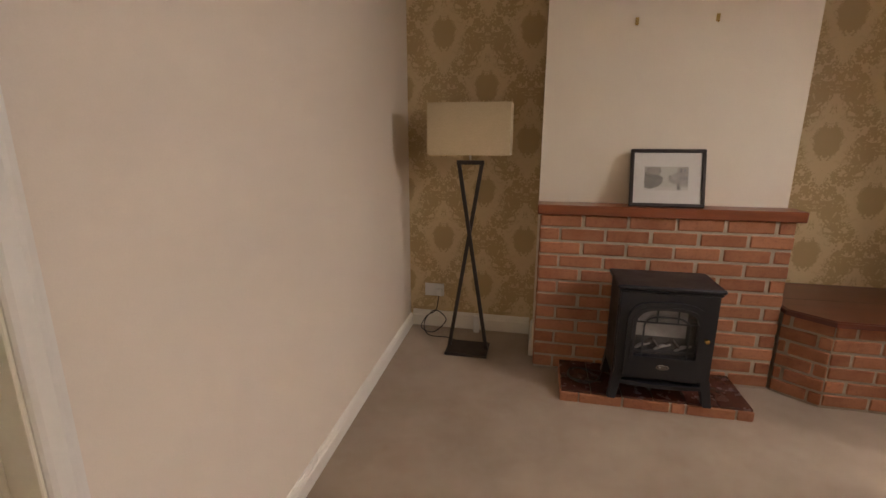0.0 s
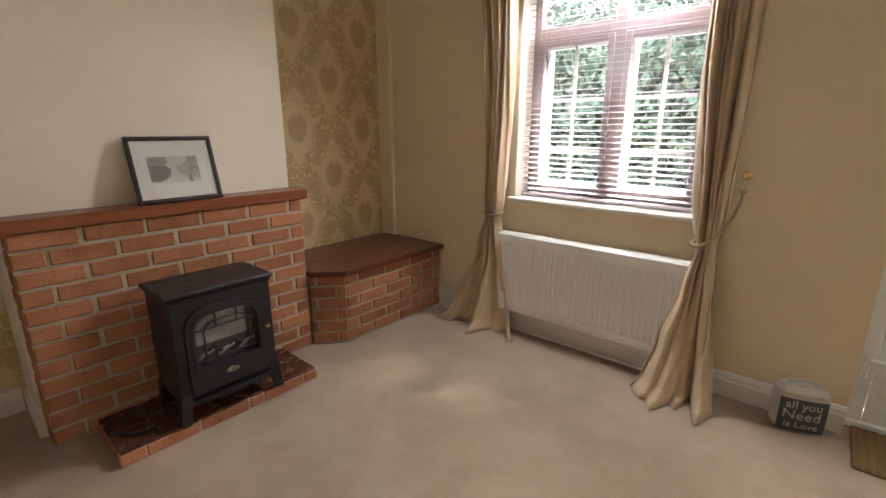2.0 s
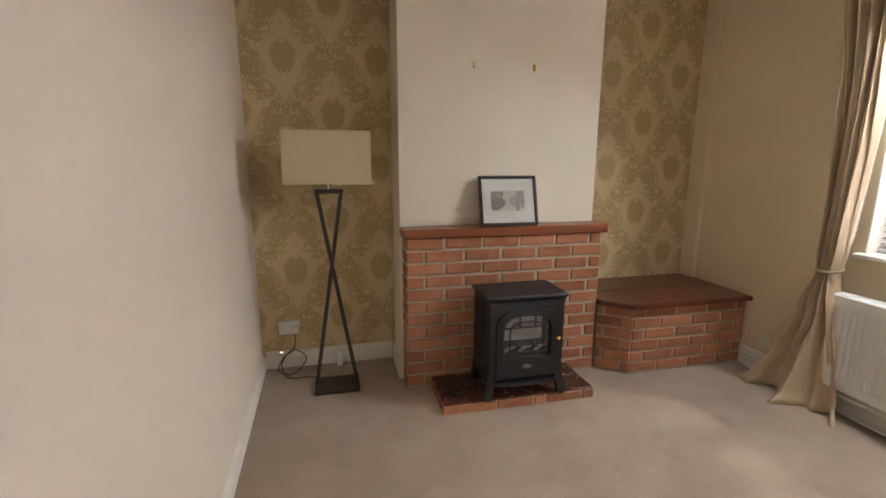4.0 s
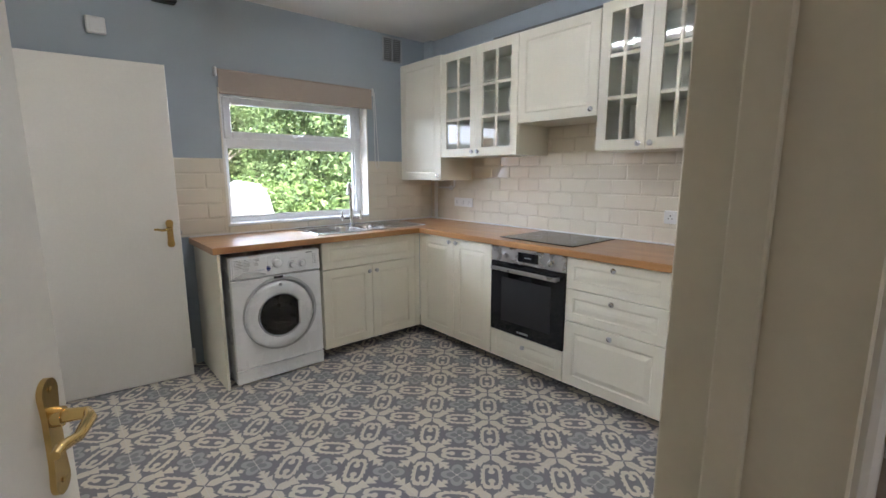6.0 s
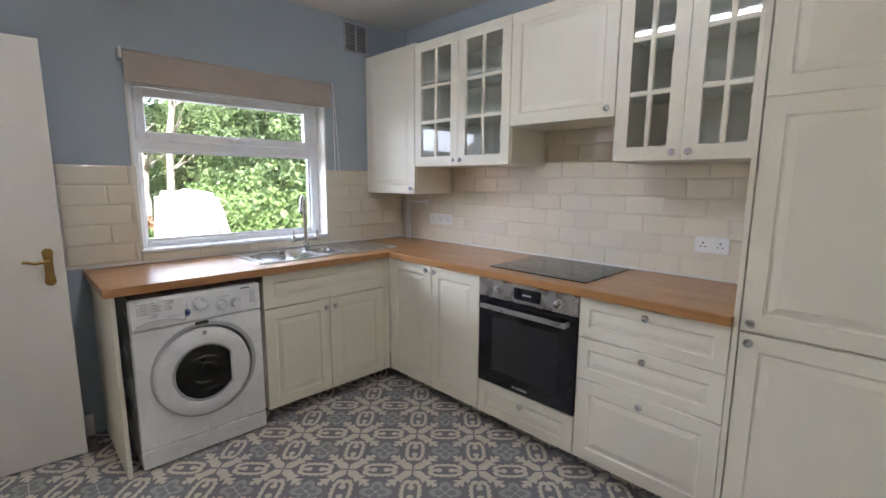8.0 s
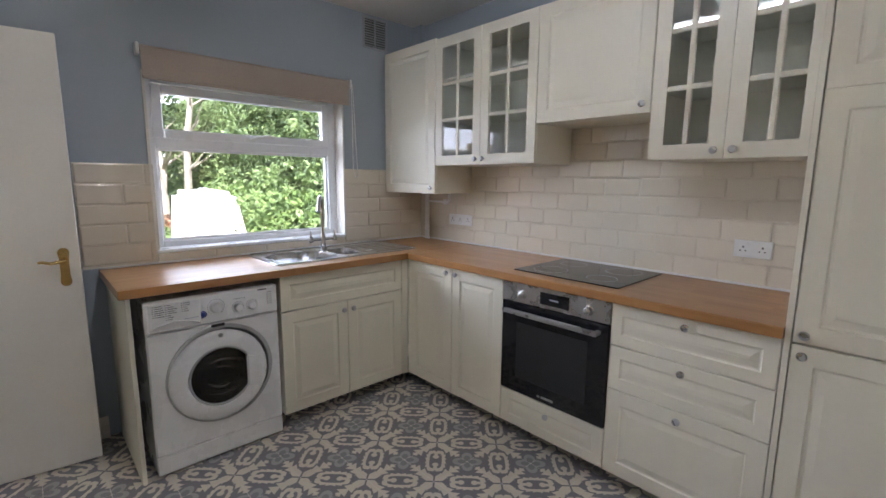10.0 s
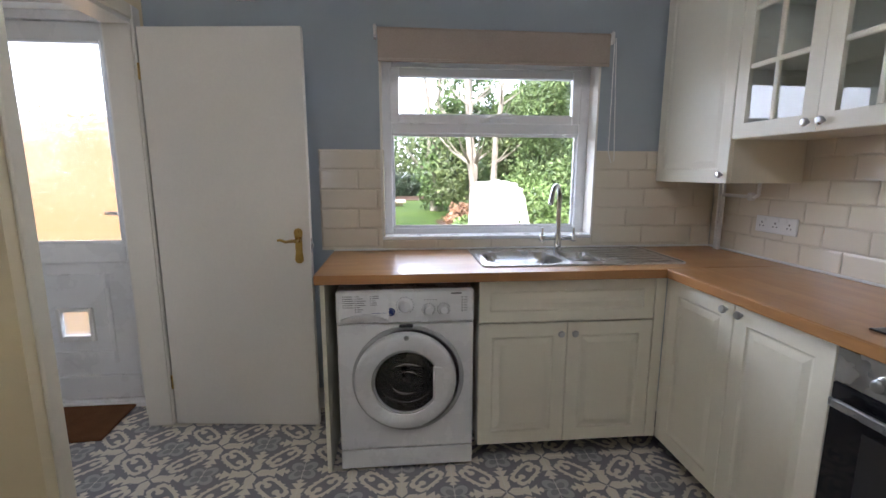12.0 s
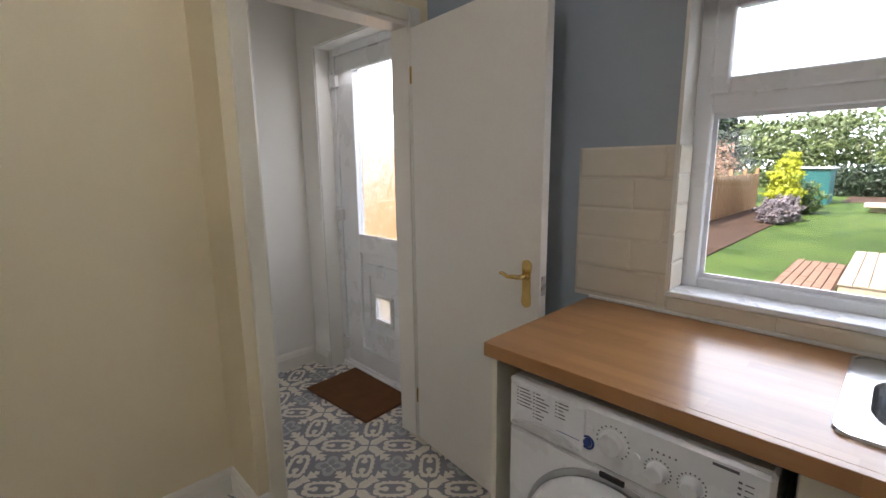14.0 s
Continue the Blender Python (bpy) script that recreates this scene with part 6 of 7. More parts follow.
sk = thing("wall_socket", "white double socket low in the papered alcove", "socket", (0.53, 0, 0.22))
part("plate", B((0.47, 0.605, -0.011, 0.0, 0.225, 0.315), c=0.003), M["white_plastic"], sk)
part("plug", B((0.555, 0.60, -0.045, -0.010, 0.235, 0.285), c=0.006), M["white_plastic"], sk)
part("rocker", B((0.49, 0.50, -0.015, -0.010, 0.285, 0.30), c=0.001), M["white_plastic"], sk)
cable("lamp_cable", "tangled black lamp cable on the carpet", [(0.575, -0.04, 0.24), (0.56, -0.06, 0.14), (0.50, -0.08, 0.10), (0.47, -0.12, 0.03), (0.56, -0.14, 0.01), (0.64, -0.10, 0.09), (0.56, -0.09, 0.15), (0.49, -0.11, 0.07), (0.53, -0.18, 0.008), (0.66, -0.20, 0.008), (0.74, -0.24, 0.01), (0.76, -0.27, 0.012)])
ad = thing("white_adaptor", "white cable adaptor standing by the skirting", "adaptor", (0.85, -0.06, 0))
part("body", B((0.825, 0.865, -0.075, -0.045, 0.0, 0.12), c=0.006), M["white_plastic"], ad)

# ---------------------------------------------------------------- sitting room window wall
w2 = thing("window_2", "brown framed casement window with white glazing bars", "window", (3.64, -1.73, 0.88), kind="structure")
y0, y1, z0, z1 = WIN_S
fx0, fx1 = 3.645, 3.70
part("window_frame", B((fx0, fx1, y0, y0 + 0.05, z0, z1), (fx0, fx1, y1 - 0.05, y1, z0, z1), (fx0, fx1, y0 + 0.05, y1 - 0.05, z0, z0 + 0.05), (fx0, fx1, y0 + 0.05, y1 - 0.05, z1 - 0.05, z1), (fx0, fx1, y0 + 0.05, y1 - 0.05, 1.78, 1.85), c=0.004), M["pvc_brown"], w2)
part("mullion", B((fx0 - 0.002, fx1, -1.768, -1.708, z0 + 0.05, z1 - 0.05), c=0.004), M["pvc_brown"], w2)
for ya, yb in ((y0 + 0.05, -1.768), (-1.708, y1 - 0.05)):
    ss = 0.032
    part("sash", B((fx0 - 0.012, fx1 - 0.022, ya, ya + ss, z0 + 0.05, 1.78), (fx0 - 0.012, fx1 - 0.022, yb - ss, yb, z0 + 0.05, 1.78), (fx0 - 0.012, fx1 - 0.022, ya + ss, yb - ss, z0 + 0.05, z0 + 0.085), (fx0 - 0.012, fx1 - 0.022, ya + ss, yb - ss, 1.745, 1.78), c=0.004), M["pvc_brown"], w2)
    # added outer strips, white to paint the sunlit sides of the frame
    part("outer_sash", B((fx1 - 0.02, fx1 + 0.055, ya, ya + 0.040, z0 + 0.05, 1.78), (fx1 - 0.02, fx1 + 0.055, yb - 0.040, yb, z0 + 0.05, 1.78), (fx1 - 0.02, fx1 + 0.055, ya + 0.040, yb - 0.040, z0 + 0.05, z0 + 0.09), (fx1 - 0.02, fx1 + 0.055, ya + 0.040, yb - 0.040, 1.74, 1.78), c=0.003), M["upvc"], w2, "outer casement face, whitened as its sunlit sides")
    mid = (ya + yb) / 2
    part("glazing_bar", B((fx0 + 0.016, fx0 + 0.022, mid - 0.010, mid + 0.010, z0 + 0.09, 1.74)), M["upvc"], w2, "white glazing bar")
    for z in (1.16, 1.45):
        part("glazing_bar", B((fx0 + 0.016, fx0 + 0.022, ya + 0.045, mid - 0.010, z - 0.008, z + 0.008)), M["upvc"], w2, "white glazing bar")
        part("glazing_bar", B((fx0 + 0.016, fx0 + 0.022, mid + 0.010, yb - 0.045, z - 0.008, z + 0.008)), M["upvc"], w2, "white glazing bar")
    for za, zb in ((z0 + 0.09, 1.74), (1.85, z1 - 0.05)):
        p_ = part("pane", B((fx0 + 0.024, fx0 + 0.028, ya, yb, za, zb)), M["glass"], w2, "clear glass pane")
        p_.visible_shadow = False
solid("window_sill_2", B((XE - 0.045, 3.645, y0 - 0.03, y1 + 0.03, 0.853, 0.876), c=0.006), M["gloss"], "white painted window board", "sill")
solid("window_reveal_2", B((XE + 0.001, 3.645, y1 - 0.006, y1 + 0.003, 0.876, z1), (XE + 0.001, 3.645, y0 - 0.003, y0 + 0.006, 0.876, z1), (XE + 0.001, 3.645, y0 + 0.006, y1 - 0.006, z1 - 0.006, z1 + 0.003)), M["gloss"], "white painted window reveal", "reveal")

bl = thing("venetian_blind", "brown slatted venetian blind lowered over the window", "blind", (3.58, -1.72, 0.89))
part("headrail", B((3.555, 3.61, y0 + 0.012, y1 - 0.012, z1 - 0.05, z1 - 0.008), c=0.003), M["slat"], bl)
sm = bmesh.new()
L = y1 - y0 - 0.03
for (xa, za), (xb, zb) in (((-0.0145, -0.0015), (0.0145, 0.0015)),):
    cbox(sm, xa, xb, -L / 2, L / 2, -0.0015, 0.0015, 0.001)
slat_me = finish(sm, "slat", M["slat"])
rs = random.Random(2)
ns = 37
for i in range(ns):
    z = 0.925 + i * (z1 - 0.07 - 0.925) / (ns - 1)
    piece("slat", slat_me, bl, pose(3.582, (y0 + y1) / 2, z, rs.uniform(-0.15, 0.15), -15 + 10 * i / (ns - 1) + rs.uniform(-1.0, 1.0), 0))
part("bottom_rail", B((3.556, 3.608, y0 + 0.014, y1 - 0.014, 0.884, 0.902), c=0.004), M["slat"], bl)
for f in (0.13, 0.5, 0.87):
    yy = y0 + (y1 - y0) * f
    for xx in (3.557, 3.607):
        part("ladder_cord", tube(bmesh.new(), [(xx, yy, 0.9), (xx, yy, z1 - 0.05)], 0.0012, 5), M["cord"], bl)
part("pull_cord", tube(bmesh.new(), [(3.553, y0 + 0.07, z1 - 0.05), (3.551, y0 + 0.072, 1.05)], 0.0015, 5), M["cord"], bl)
part("cord_toggle", lathe(bmesh.new(), [(0.003, 0), (0.008, 0.012), (0.006, 0.035), (0, 0.037)], (3.551, y0 + 0.072, 1.02), "z", 10), M["slat"], bl)

rad = thing("radiator", "white ribbed panel radiator below the window", "radiator", (3.43, -1.715, 0.16))
ry0, ry1, rz0, rz1 = -2.262, -1.172, 0.155, 0.662
bm = bmesh.new()
n = 32
prof = []
step = (ry1 - ry0 - 0.06) / n
for i in range(n):
    a = ry0 + 0.03 + i * step
    prof += [(a, 0), (a + step * 0.22, 0.007), (a + step * 0.62, 0.007), (a + step * 0.84, 0)]
prof = [(ry0, 0)] + prof + [(ry1, 0)]
zs = ((rz0, 0), (rz0 + 0.045, 0.0), (rz0 + 0.06, 1.0), (rz1 - 0.075, 1.0), (rz1 - 0.06, 0.0), (rz1 - 0.012, 0.0), (rz1, -1.2))
rows_ = [[bm.verts.new((3.400 - 0.0 - o * k if k > 0 else 3.400 - 0.004 * (k == 0) - (k if k < 0 else 0) * 0.008, y, z)) for y, o in prof] for z, k in zs]
for a, b in zip(rows_, rows_[1:]):
    for i in range(len(prof) - 1):
        bm.faces.new([a[i], a[i + 1], b[i + 1], b[i]])
part("front_panel", bm, M["white_plastic"], rad)
part("core", B((3.412, 3.465, ry0 + 0.004, ry1 - 0.004, rz0 + 0.01, rz1 - 0.012)), M["white_plastic"], rad)
part("top_grille", B((3.408, 3.468, ry0, ry1, rz1 - 0.012, rz1), c=0.004), M["white_plastic"], rad)
for y in (ry0, ry1):
    part("end_panel", B((3.402, 3.468, y - 0.003, y + 0.003, rz0, rz1), c=0.001), M["white_plastic"], rad)
part("pipe", tube(bmesh.new(), [(3.445, ry0 - 0.03, 0.02), (3.445, ry1 + 0.06, 0.02), (3.445, -0.70, 0.02)], 0.0085, 8), M["white_plastic"], rad, "white pipe along the skirting", smooth=True)
part("valve", B((3.43, 3.46, ry0 - 0.045, ry0 - 0.02, 0.012, 0.24), c=0.005), M["white_plastic"], rad)
for y in (-2.0, -1.42):
    part("bracket", B((3.465, XE, y - 0.02, y + 0.02, 0.25, 0.6)), M["white_plastic"], rad)


def curtain(name, label, rows, folds, side, seed):
    """A tied-back curtain. rows: (z, y of one edge, y of the other edge, x of the middle, fold depth)."""
    ob = thing(name, label, "curtain", (rows[-1][3], (rows[-1][1] + rows[-1][2]) / 2, 0.0), group="window curtains")
    r = random.Random(seed)
    ph = [r.uniform(0, 6.28) for _ in range(4)]
    nu, nz = 110, 70
    bm = bmesh.new()
    grid = []
    zs = [rows[0][0] + (rows[-1][0] - rows[0][0]) * (i / nz) ** 0.92 for i in range(nz + 1)]
    for z in zs:
        k = 0
        while k < len(rows) - 2 and z < rows[k + 1][0]:
            k += 1
        a, b = rows[k], rows[k + 1]
        t = (z - a[0]) / (b[0] - a[0])
        t = t * t * (3 - 2 * t)
        ya, yb, xm, dep = [a[i] + (b[i] - a[i]) * t for i in range(1, 5)]
        line = []
        for i in range(nu + 1):
            u = i / nu
            w = u + 0.05 * math.sin(2 * math.pi * u * 1.5 + ph[0]) + 0.045 * math.sin(7 * u + 3 * z + ph[1])
            f = math.sin(2 * math.pi * folds * w + ph[2])
            f = math.copysign(abs(f) ** 0.7, f)
            f += 0.38 * math.sin(2 * math.pi * folds * 2.3 * u + ph[3] + z * 2)
            # below the tie the cloth opens into a few broad folds that break on the carpet
            low = min(1.0, max(0.0, (0.62 - z) / 0.4))
            broad = math.sin(2 * math.pi * folds * 0.52 * w + ph[1]) + 0.3 * math.sin(2 * math.pi * folds * 1.3 * u + ph[0])
            f += ((broad + 0.22 * f) * math.sin(math.pi * (0.06 + 0.88 * u)) ** 0.6 - f) * low
            brk = min(1.0, max(0.0, (0.10 - z) / 0.10))
            x = xm + dep * f - brk ** 2 * 0.035 * (1 + math.sin(2 * math.pi * folds * 1.1 * u + ph[3]))
            y = ya + (yb - ya) * u + 0.15 * (yb - ya) / folds * math.cos(2 * math.pi * folds * w + ph[2]) * min(1, dep * 22) * (1 - 0.85 * low)
            line.append(bm.verts.new((min(x, 3.485), y, z)))
        grid.append(line)
    for a, b in zip(grid, grid[1:]):
        for i in range(nu):
            bm.faces.new([a[i], a[i + 1], b[i + 1], b[i]])
    d = part("drape", bm, M["curtain"], ob, smooth=True)
    md = d.modifiers.new("cloth", "SOLIDIFY")
    md.thickness = 0.003
    return ob


cl = curtain("curtain", "beige linen curtain tied back, hem pooling on the carpet", [(2.33, -0.985, -1.245, 3.40, 0.028), (1.7, -1.045, -1.235, 3.40, 0.028), (0.86, -1.075, -1.185, 3.405, 0.030), (0.765, -1.085, -1.165, 3.41, 0.030), (0.55, -1.03, -1.20, 3.40, 0.036), (0.25, -0.92, -1.26, 3.375, 0.045), (0.06, -0.83, -1.31, 3.35, 0.055), (0.003, -0.77, -1.36, 3.335, 0.085)], 3.6, 1, 21)
cr = curtain("curtain", "beige linen curtain on a cord, hem bunched on the carpet", [(2.33, -2.19, -2.46, 3.40, 0.028), (1.7, -2.205, -2.40, 3.40, 0.028), (0.86, -2.262, -2.375, 3.40, 0.030), (0.755, -2.275, -2.365, 3.40, 0.030), (0.55, -2.235, -2.39, 3.385, 0.036), (0.25, -2.165, -2.43, 3.34, 0.050), (0.06, -2.125, -2.46, 3.29, 0.062), (0.003, -2.09, -2.475, 3.265, 0.10)], 3.3, -1, 22)
for parent, yc, hw in ((cl, -1.205, 0.012), (cr, -2.203, 0.01)):
    bm = bmesh.new()
    pts0 = [(3.452, yc, 2.3), (3.452, yc + 0.0, 1.5), (3.448, yc + (0.03 if parent is cl else -0.03), 0.95), (3.44, yc + (0.06 if parent is cl else -0.06), 0.80)]
    tube(bm, pts0, [0.012, 0.014, 0.013, 0.008], 8)
    part("lining", bm, M["lining"], parent, "cream lining edge", smooth=True)


def rope(bm, pts, r=0.0075, strands=3, pitch=0.03):
    """A twisted cord of strands round a path."""
    P = [Vector(p) for p in pts]
    dense = []
    for i in range(len(P) - 1):
        for s in range(10):
            dense.append(P[i].lerp(P[i + 1], s / 10))
    dense.append(P[-1])
    length = 0.0
    for k in range(strands):
        out = []
        dist = 0.0
        for i, p in enumerate(dense):
            if i:
                dist += (p - dense[i - 1]).length
            d = (dense[min(i + 1, len(dense) - 1)] - dense[max(i - 1, 0)]).normalized()
            u = d.orthogonal().normalized()
            w = d.cross(u)
            a = 2 * math.pi * (dist / pitch + k / strands)
            out.append(p + (u * math.cos(a) + w * math.sin(a)) * r * 0.55)
        tube(bm, out, r * 0.6, 6)
    return bm


def loop(cy, cz, ry_, rx, tilt, x0):
    return [(x0 - rx * math.cos(2 * math.pi * i / 16), cy + ry_ * math.sin(2 * math.pi * i / 16), cz + tilt * math.sin(2 * math.pi * i / 16) - 0.012 * math.cos(2 * math.pi * i / 16)) for i in range(17)]


tb = thing("curtain_tieback", "twisted beige cord tieback round the curtain", "tieback", (3.40, -1.125, 0.76), group="curtain tiebacks")
part("cord", rope(bmesh.new(), loop(-1.125, 0.775, 0.056, 0.05, 0.0, 3.412)), M["cord"], tb, smooth=True)
tb = thing("curtain_tieback", "twisted beige cord tieback drawn up to a brass knob", "tieback", (3.40, -2.32, 0.76), group="curtain tiebacks")
part("cord", rope(bmesh.new(), [(3.44, -2.262, 0.775), (3.375, -2.255, 0.765), (3.355, -2.29, 0.762), (3.355, -2.33, 0.785), (3.38, -2.372, 0.835), (3.42, -2.402, 0.905), (3.455, -2.418, 0.975), (3.466, -2.420, 1.04)]), M["cord"], tb, smooth=True)
part("ring_end", lathe(bmesh.new(), [(0.004, -0.012), (0.016, -0.006), (0.017, 0.006), (0.004, 0.012)], (3.462, -2.418, 1.02), "x", 12), M["cord"], tb)
kn = thing("tieback_knob", "small brass tieback knob on the wall", "knob", (XE, -2.424, 1.07))
part("knob", lathe(bmesh.new(), [(0.016, 0), (0.015, 0.004), (0.006, 0.008), (0.006, 0.03), (0.018, 0.036), (0.020, 0.046), (0.014, 0.054), (0, 0.057)], (XE, -2.424, 1.085), "-x", 18), M["brass"], kn, smooth=True)
pole = thing("curtain_pole", "slim curtain pole carrying the curtains", "curtain pole", (3.41, -1.72, 2.34))
part("rod", tube(bmesh.new(), [(3.41, -2.55, 2.345), (3.41, -0.9, 2.345)], 0.014, 12), M["bronze"], pole, smooth=True)
for y in (-2.5, -0.95):
    part("bracket", B((3.405, XE, y - 0.01, y + 0.01, 2.338, 2.352)), M["bronze"], pole)

sk = thing("wall_socket", "cream double socket above the skirting beside the bench", "socket", (XE, -0.83, 0.15))
part("plate", B((XE - 0.011, XE, -0.86, -0.715, 0.165, 0.25), c=0.003), M["gloss_cream"], sk)
part("plug", B((XE - 0.04, XE - 0.01, -0.845, -0.80, 0.175, 0.225), c=0.006), M["gloss_cream"], sk)

# doorstop
ds = thing("fabric_doorstop", "canvas doorstop printed all you need is love", "doorstop", (3.425, -2.765, 0.0), -72)
bm = bmesh.new()
cbox(bm, -0.092, 0.092, -0.055, 0.055, 0.0, 0.205, 0.02)
bmesh.ops.subdivide_edges(bm, edges=bm.edges[:], cuts=3, use_grid_fill=True)
for v_ in bm.verts:
    f = math.cos(v_.co.x / 0.092 * 1.2) * math.cos((v_.co.z - 0.1) / 0.1 * 1.1)
    v_.co.y *= 0.82 + 0.35 * f
    v_.co.x *= 1.0 + 0.05 * math.cos((v_.co.z - 0.09) / 0.1 * 1.2)
part("bag", bm, M["cushion_pale"], ds, local=True, smooth=True)
bm = bmesh.new()
n = 10
g_ = [[None] * (n + 1) for _ in range(n + 1)]
for i in range(n + 1):
    for j in range(n + 1):
        x, z = -0.086 + 0.172 * i / n, 0.012 + 0.150 * j / n
        f = math.cos(x / 0.092 * 1.2) * math.cos((z - 0.1) / 0.1 * 1.1)
        g_[i][j] = bm.verts.new((x, -0.055 * (0.82 + 0.35 * f) - 0.0025, z))
for i in range(n):
    for j in range(n):
        bm.faces.new([g_[i][j], g_[i + 1][j], g_[i + 1][j + 1], g_[i][j + 1]])
pnl = part("printed_panel", bm, M["cushion_dark"], ds, "charcoal panel with pale lettering", local=True, smooth=True)
for words, size, zz, xx in (("all you", 0.050, 0.135, 0.0), ("Need", 0.062, 0.088, -0.004), ("is Love", 0.044, 0.040, 0.0)):
    tm = text_mesh(words, size, pose(xx, 0, zz, 90, 0, 0), 0.001)
    for v_ in tm.verts:
        f = math.cos(v_.co.x / 0.092 * 1.2) * math.cos((v_.co.z - 0.1) / 0.1 * 1.1)
        v_.co.y = v_.co.y - 0.055 * (0.82 + 0.35 * f) - 0.0042
    part("lettering", tm, M["cushion_pale"], pnl, local=True)
part("carry_strap", tube(bmesh.new(), [(-0.06, 0, 0.200), (-0.04, 0, 0.222), (0.0, 0, 0.230), (0.04, 0, 0.222), (0.06, 0, 0.200)], 0.007, 8), M["cushion_pale"], ds, local=True, smooth=True)

# front door, mostly out of view; its glazed panel is assumed
fd = thing("front_door", "white panelled front door with white hinges", "door", (3.66, -3.39, 0), kind="structure")
part("frame", B((3.60, 3.68, -2.985, -2.928, 0, 2.098), (3.60, 3.68, -3.857, -3.80, 0, 2.098), (3.60, 3.68, -3.80, -2.985, 2.04, 2.098), c=0.004), M["upvc"], fd)
fl = part("leaf", rect_ring(bmesh.new(), "x", (-3.798, -2.988, 0.03, 2.038), (-3.66, -3.126, 1.03, 1.87), 3.605, 3.66), M["upvc"], fd)
fg = part("pane", B((3.63, 3.636, -3.66, -3.126, 1.03, 1.87)), M["glass_rough"], fl, "obscured glass pane")
for z0_, z1_ in ((0.16, 0.80), (1.0, 1.9)):
    part("panel_moulding", B((3.594, 3.606, -3.69, -3.66, z0_, z1_), (3.594, 3.606, -3.126, -3.096, z0_, z1_), (3.594, 3.606, -3.66, -3.126, z0_, z0_ + 0.03), (3.594, 3.606, -3.66, -3.126, z1_ - 0.03, z1_), c=0.004), M["upvc"], fl)
for z in (0.30, 1.02, 1.80):
    part("hinge", B((3.575, 3.61, -3.03, -2.955, z - 0.03, z + 0.03), (3.57, 3.60, -2.965, -2.945, z - 0.05, z + 0.05), c=0.004), M["white_plastic"], fd, "white plastic hinge")
solid("threshold", B((3.58, 3.76, -3.86, -2.925, 0.0, 0.03), c=0.004), M["upvc"], "white front door threshold", "threshold")
mat2 = thing("doormat", "golden ribbed coir doormat inside the front door", "doormat", (3.42, -3.36, 0), 0)
part("mat", B((3.24, 3.575, -3.75, -2.955, 0.0, 0.014), c=0.005), M["coir_gold"], mat2)
bm = bmesh.new()
for i in range(26):
    y = -2.97 - i * 0.03
    cbox(bm, 3.245, 3.570, y - 0.012, y, 0.012, 0.018, 0.004)
rb_ = part("ribs", bm, M["coir_gold"], mat2)
rb_["kind"] = "stuff"

# ---------------------------------------------------------------- outside
def leaf_mat(name, dark, light, rough=0.5):
    k = Nodes(name)
    f = k.island()
    col = k.mix(f, dark, light)
    col = k.mix(k.ramp(k.noise(k.pos(), 2.5, 3), 0.35, 0.7, 0, 0.5), col, tuple(c * 0.6 for c in dark))
    return k.done(col, rough, 0, Subsurface_Weight=0.0, Transmission_Weight=0.0)


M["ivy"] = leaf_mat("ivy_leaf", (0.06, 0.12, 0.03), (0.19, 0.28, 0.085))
M["front_leaf"] = leaf_mat("grey_green_hedge_leaf", (0.06, 0.10, 0.07), (0.17, 0.23, 0.17))
# lighter copy of the ivy leaf, sunlight put into its colour
M["side_leaf"] = leaf_mat("sun_lightened_ivy_leaf", (0.09, 0.15, 0.045), (0.27, 0.37, 0.13))
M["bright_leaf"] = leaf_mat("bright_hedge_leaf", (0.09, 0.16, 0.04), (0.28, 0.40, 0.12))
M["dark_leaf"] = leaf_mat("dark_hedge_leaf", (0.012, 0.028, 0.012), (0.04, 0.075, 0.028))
M["olive_leaf"] = leaf_mat("olive_tree_leaf", (0.07, 0.105, 0.035), (0.21, 0.265, 0.095))
M["yellow_leaf"] = leaf_mat("yellow_conifer_leaf", (0.30, 0.36, 0.01), (0.55, 0.58, 0.03))
M["red_leaf"] = leaf_mat("red_tipped_leaf", (0.10, 0.14, 0.04), (0.45, 0.10, 0.06))
M["lavender"] = leaf_mat("grey_purple_leaf", (0.14, 0.12, 0.13), (0.30, 0.26, 0.28))
M["twig"] = leaf_mat("dry_orange_twigs", (0.25, 0.13, 0.07), (0.42, 0.25, 0.14))
M["bark"] = paint("pale_bark", (0.40, 0.36, 0.30), 0.9, 0.2, 6, 60, 0.6, 0.2, 0.02)
M["fence"] = wood("orange_brown_fence_board", (0.29, 0.155, 0.065), (0.47, 0.28, 0.135), "z", 0.4, 0.8, 0.2)
M["teal"] = paint("teal_shed_paint", (0.02, 0.13, 0.13), 0.5, 0.1, 3, 30, 0.1)
M["felt"] = paint("pale_grey_roof", (0.45, 0.46, 0.50), 0.7, 0.08, 4, 40, 0.1)
M["soil"] = paint("brown_garden_soil", (0.085, 0.055, 0.038), 0.95, 0.3, 3, 30, 0.8, 0.1, 0.03)
M["deck"] = wood("weathered_deck_board", (0.30, 0.24, 0.17), (0.46, 0.39, 0.30), "x", 0.6, 0.75, 0.15)
M["paver"] = paint("brown_brick_paving", (0.24, 0.15, 0.10), 0.9, 0.25, 10, 60, 0.4, 0.2, 0.01)
M["stone"] = paint("pale_stone", (0.52, 0.44, 0.35), 0.85, 0.12, 4, 50, 0.3)
M["path_grey"] = paint("blue_grey_paving", (0.20, 0.20, 0.225), 0.8, 0.15, 4, 60, 0.3)
M["white_store"] = paint("white_rendered_wall", (0.82, 0.80, 0.76), 0.8, 0.04, 3, 40, 0.2)


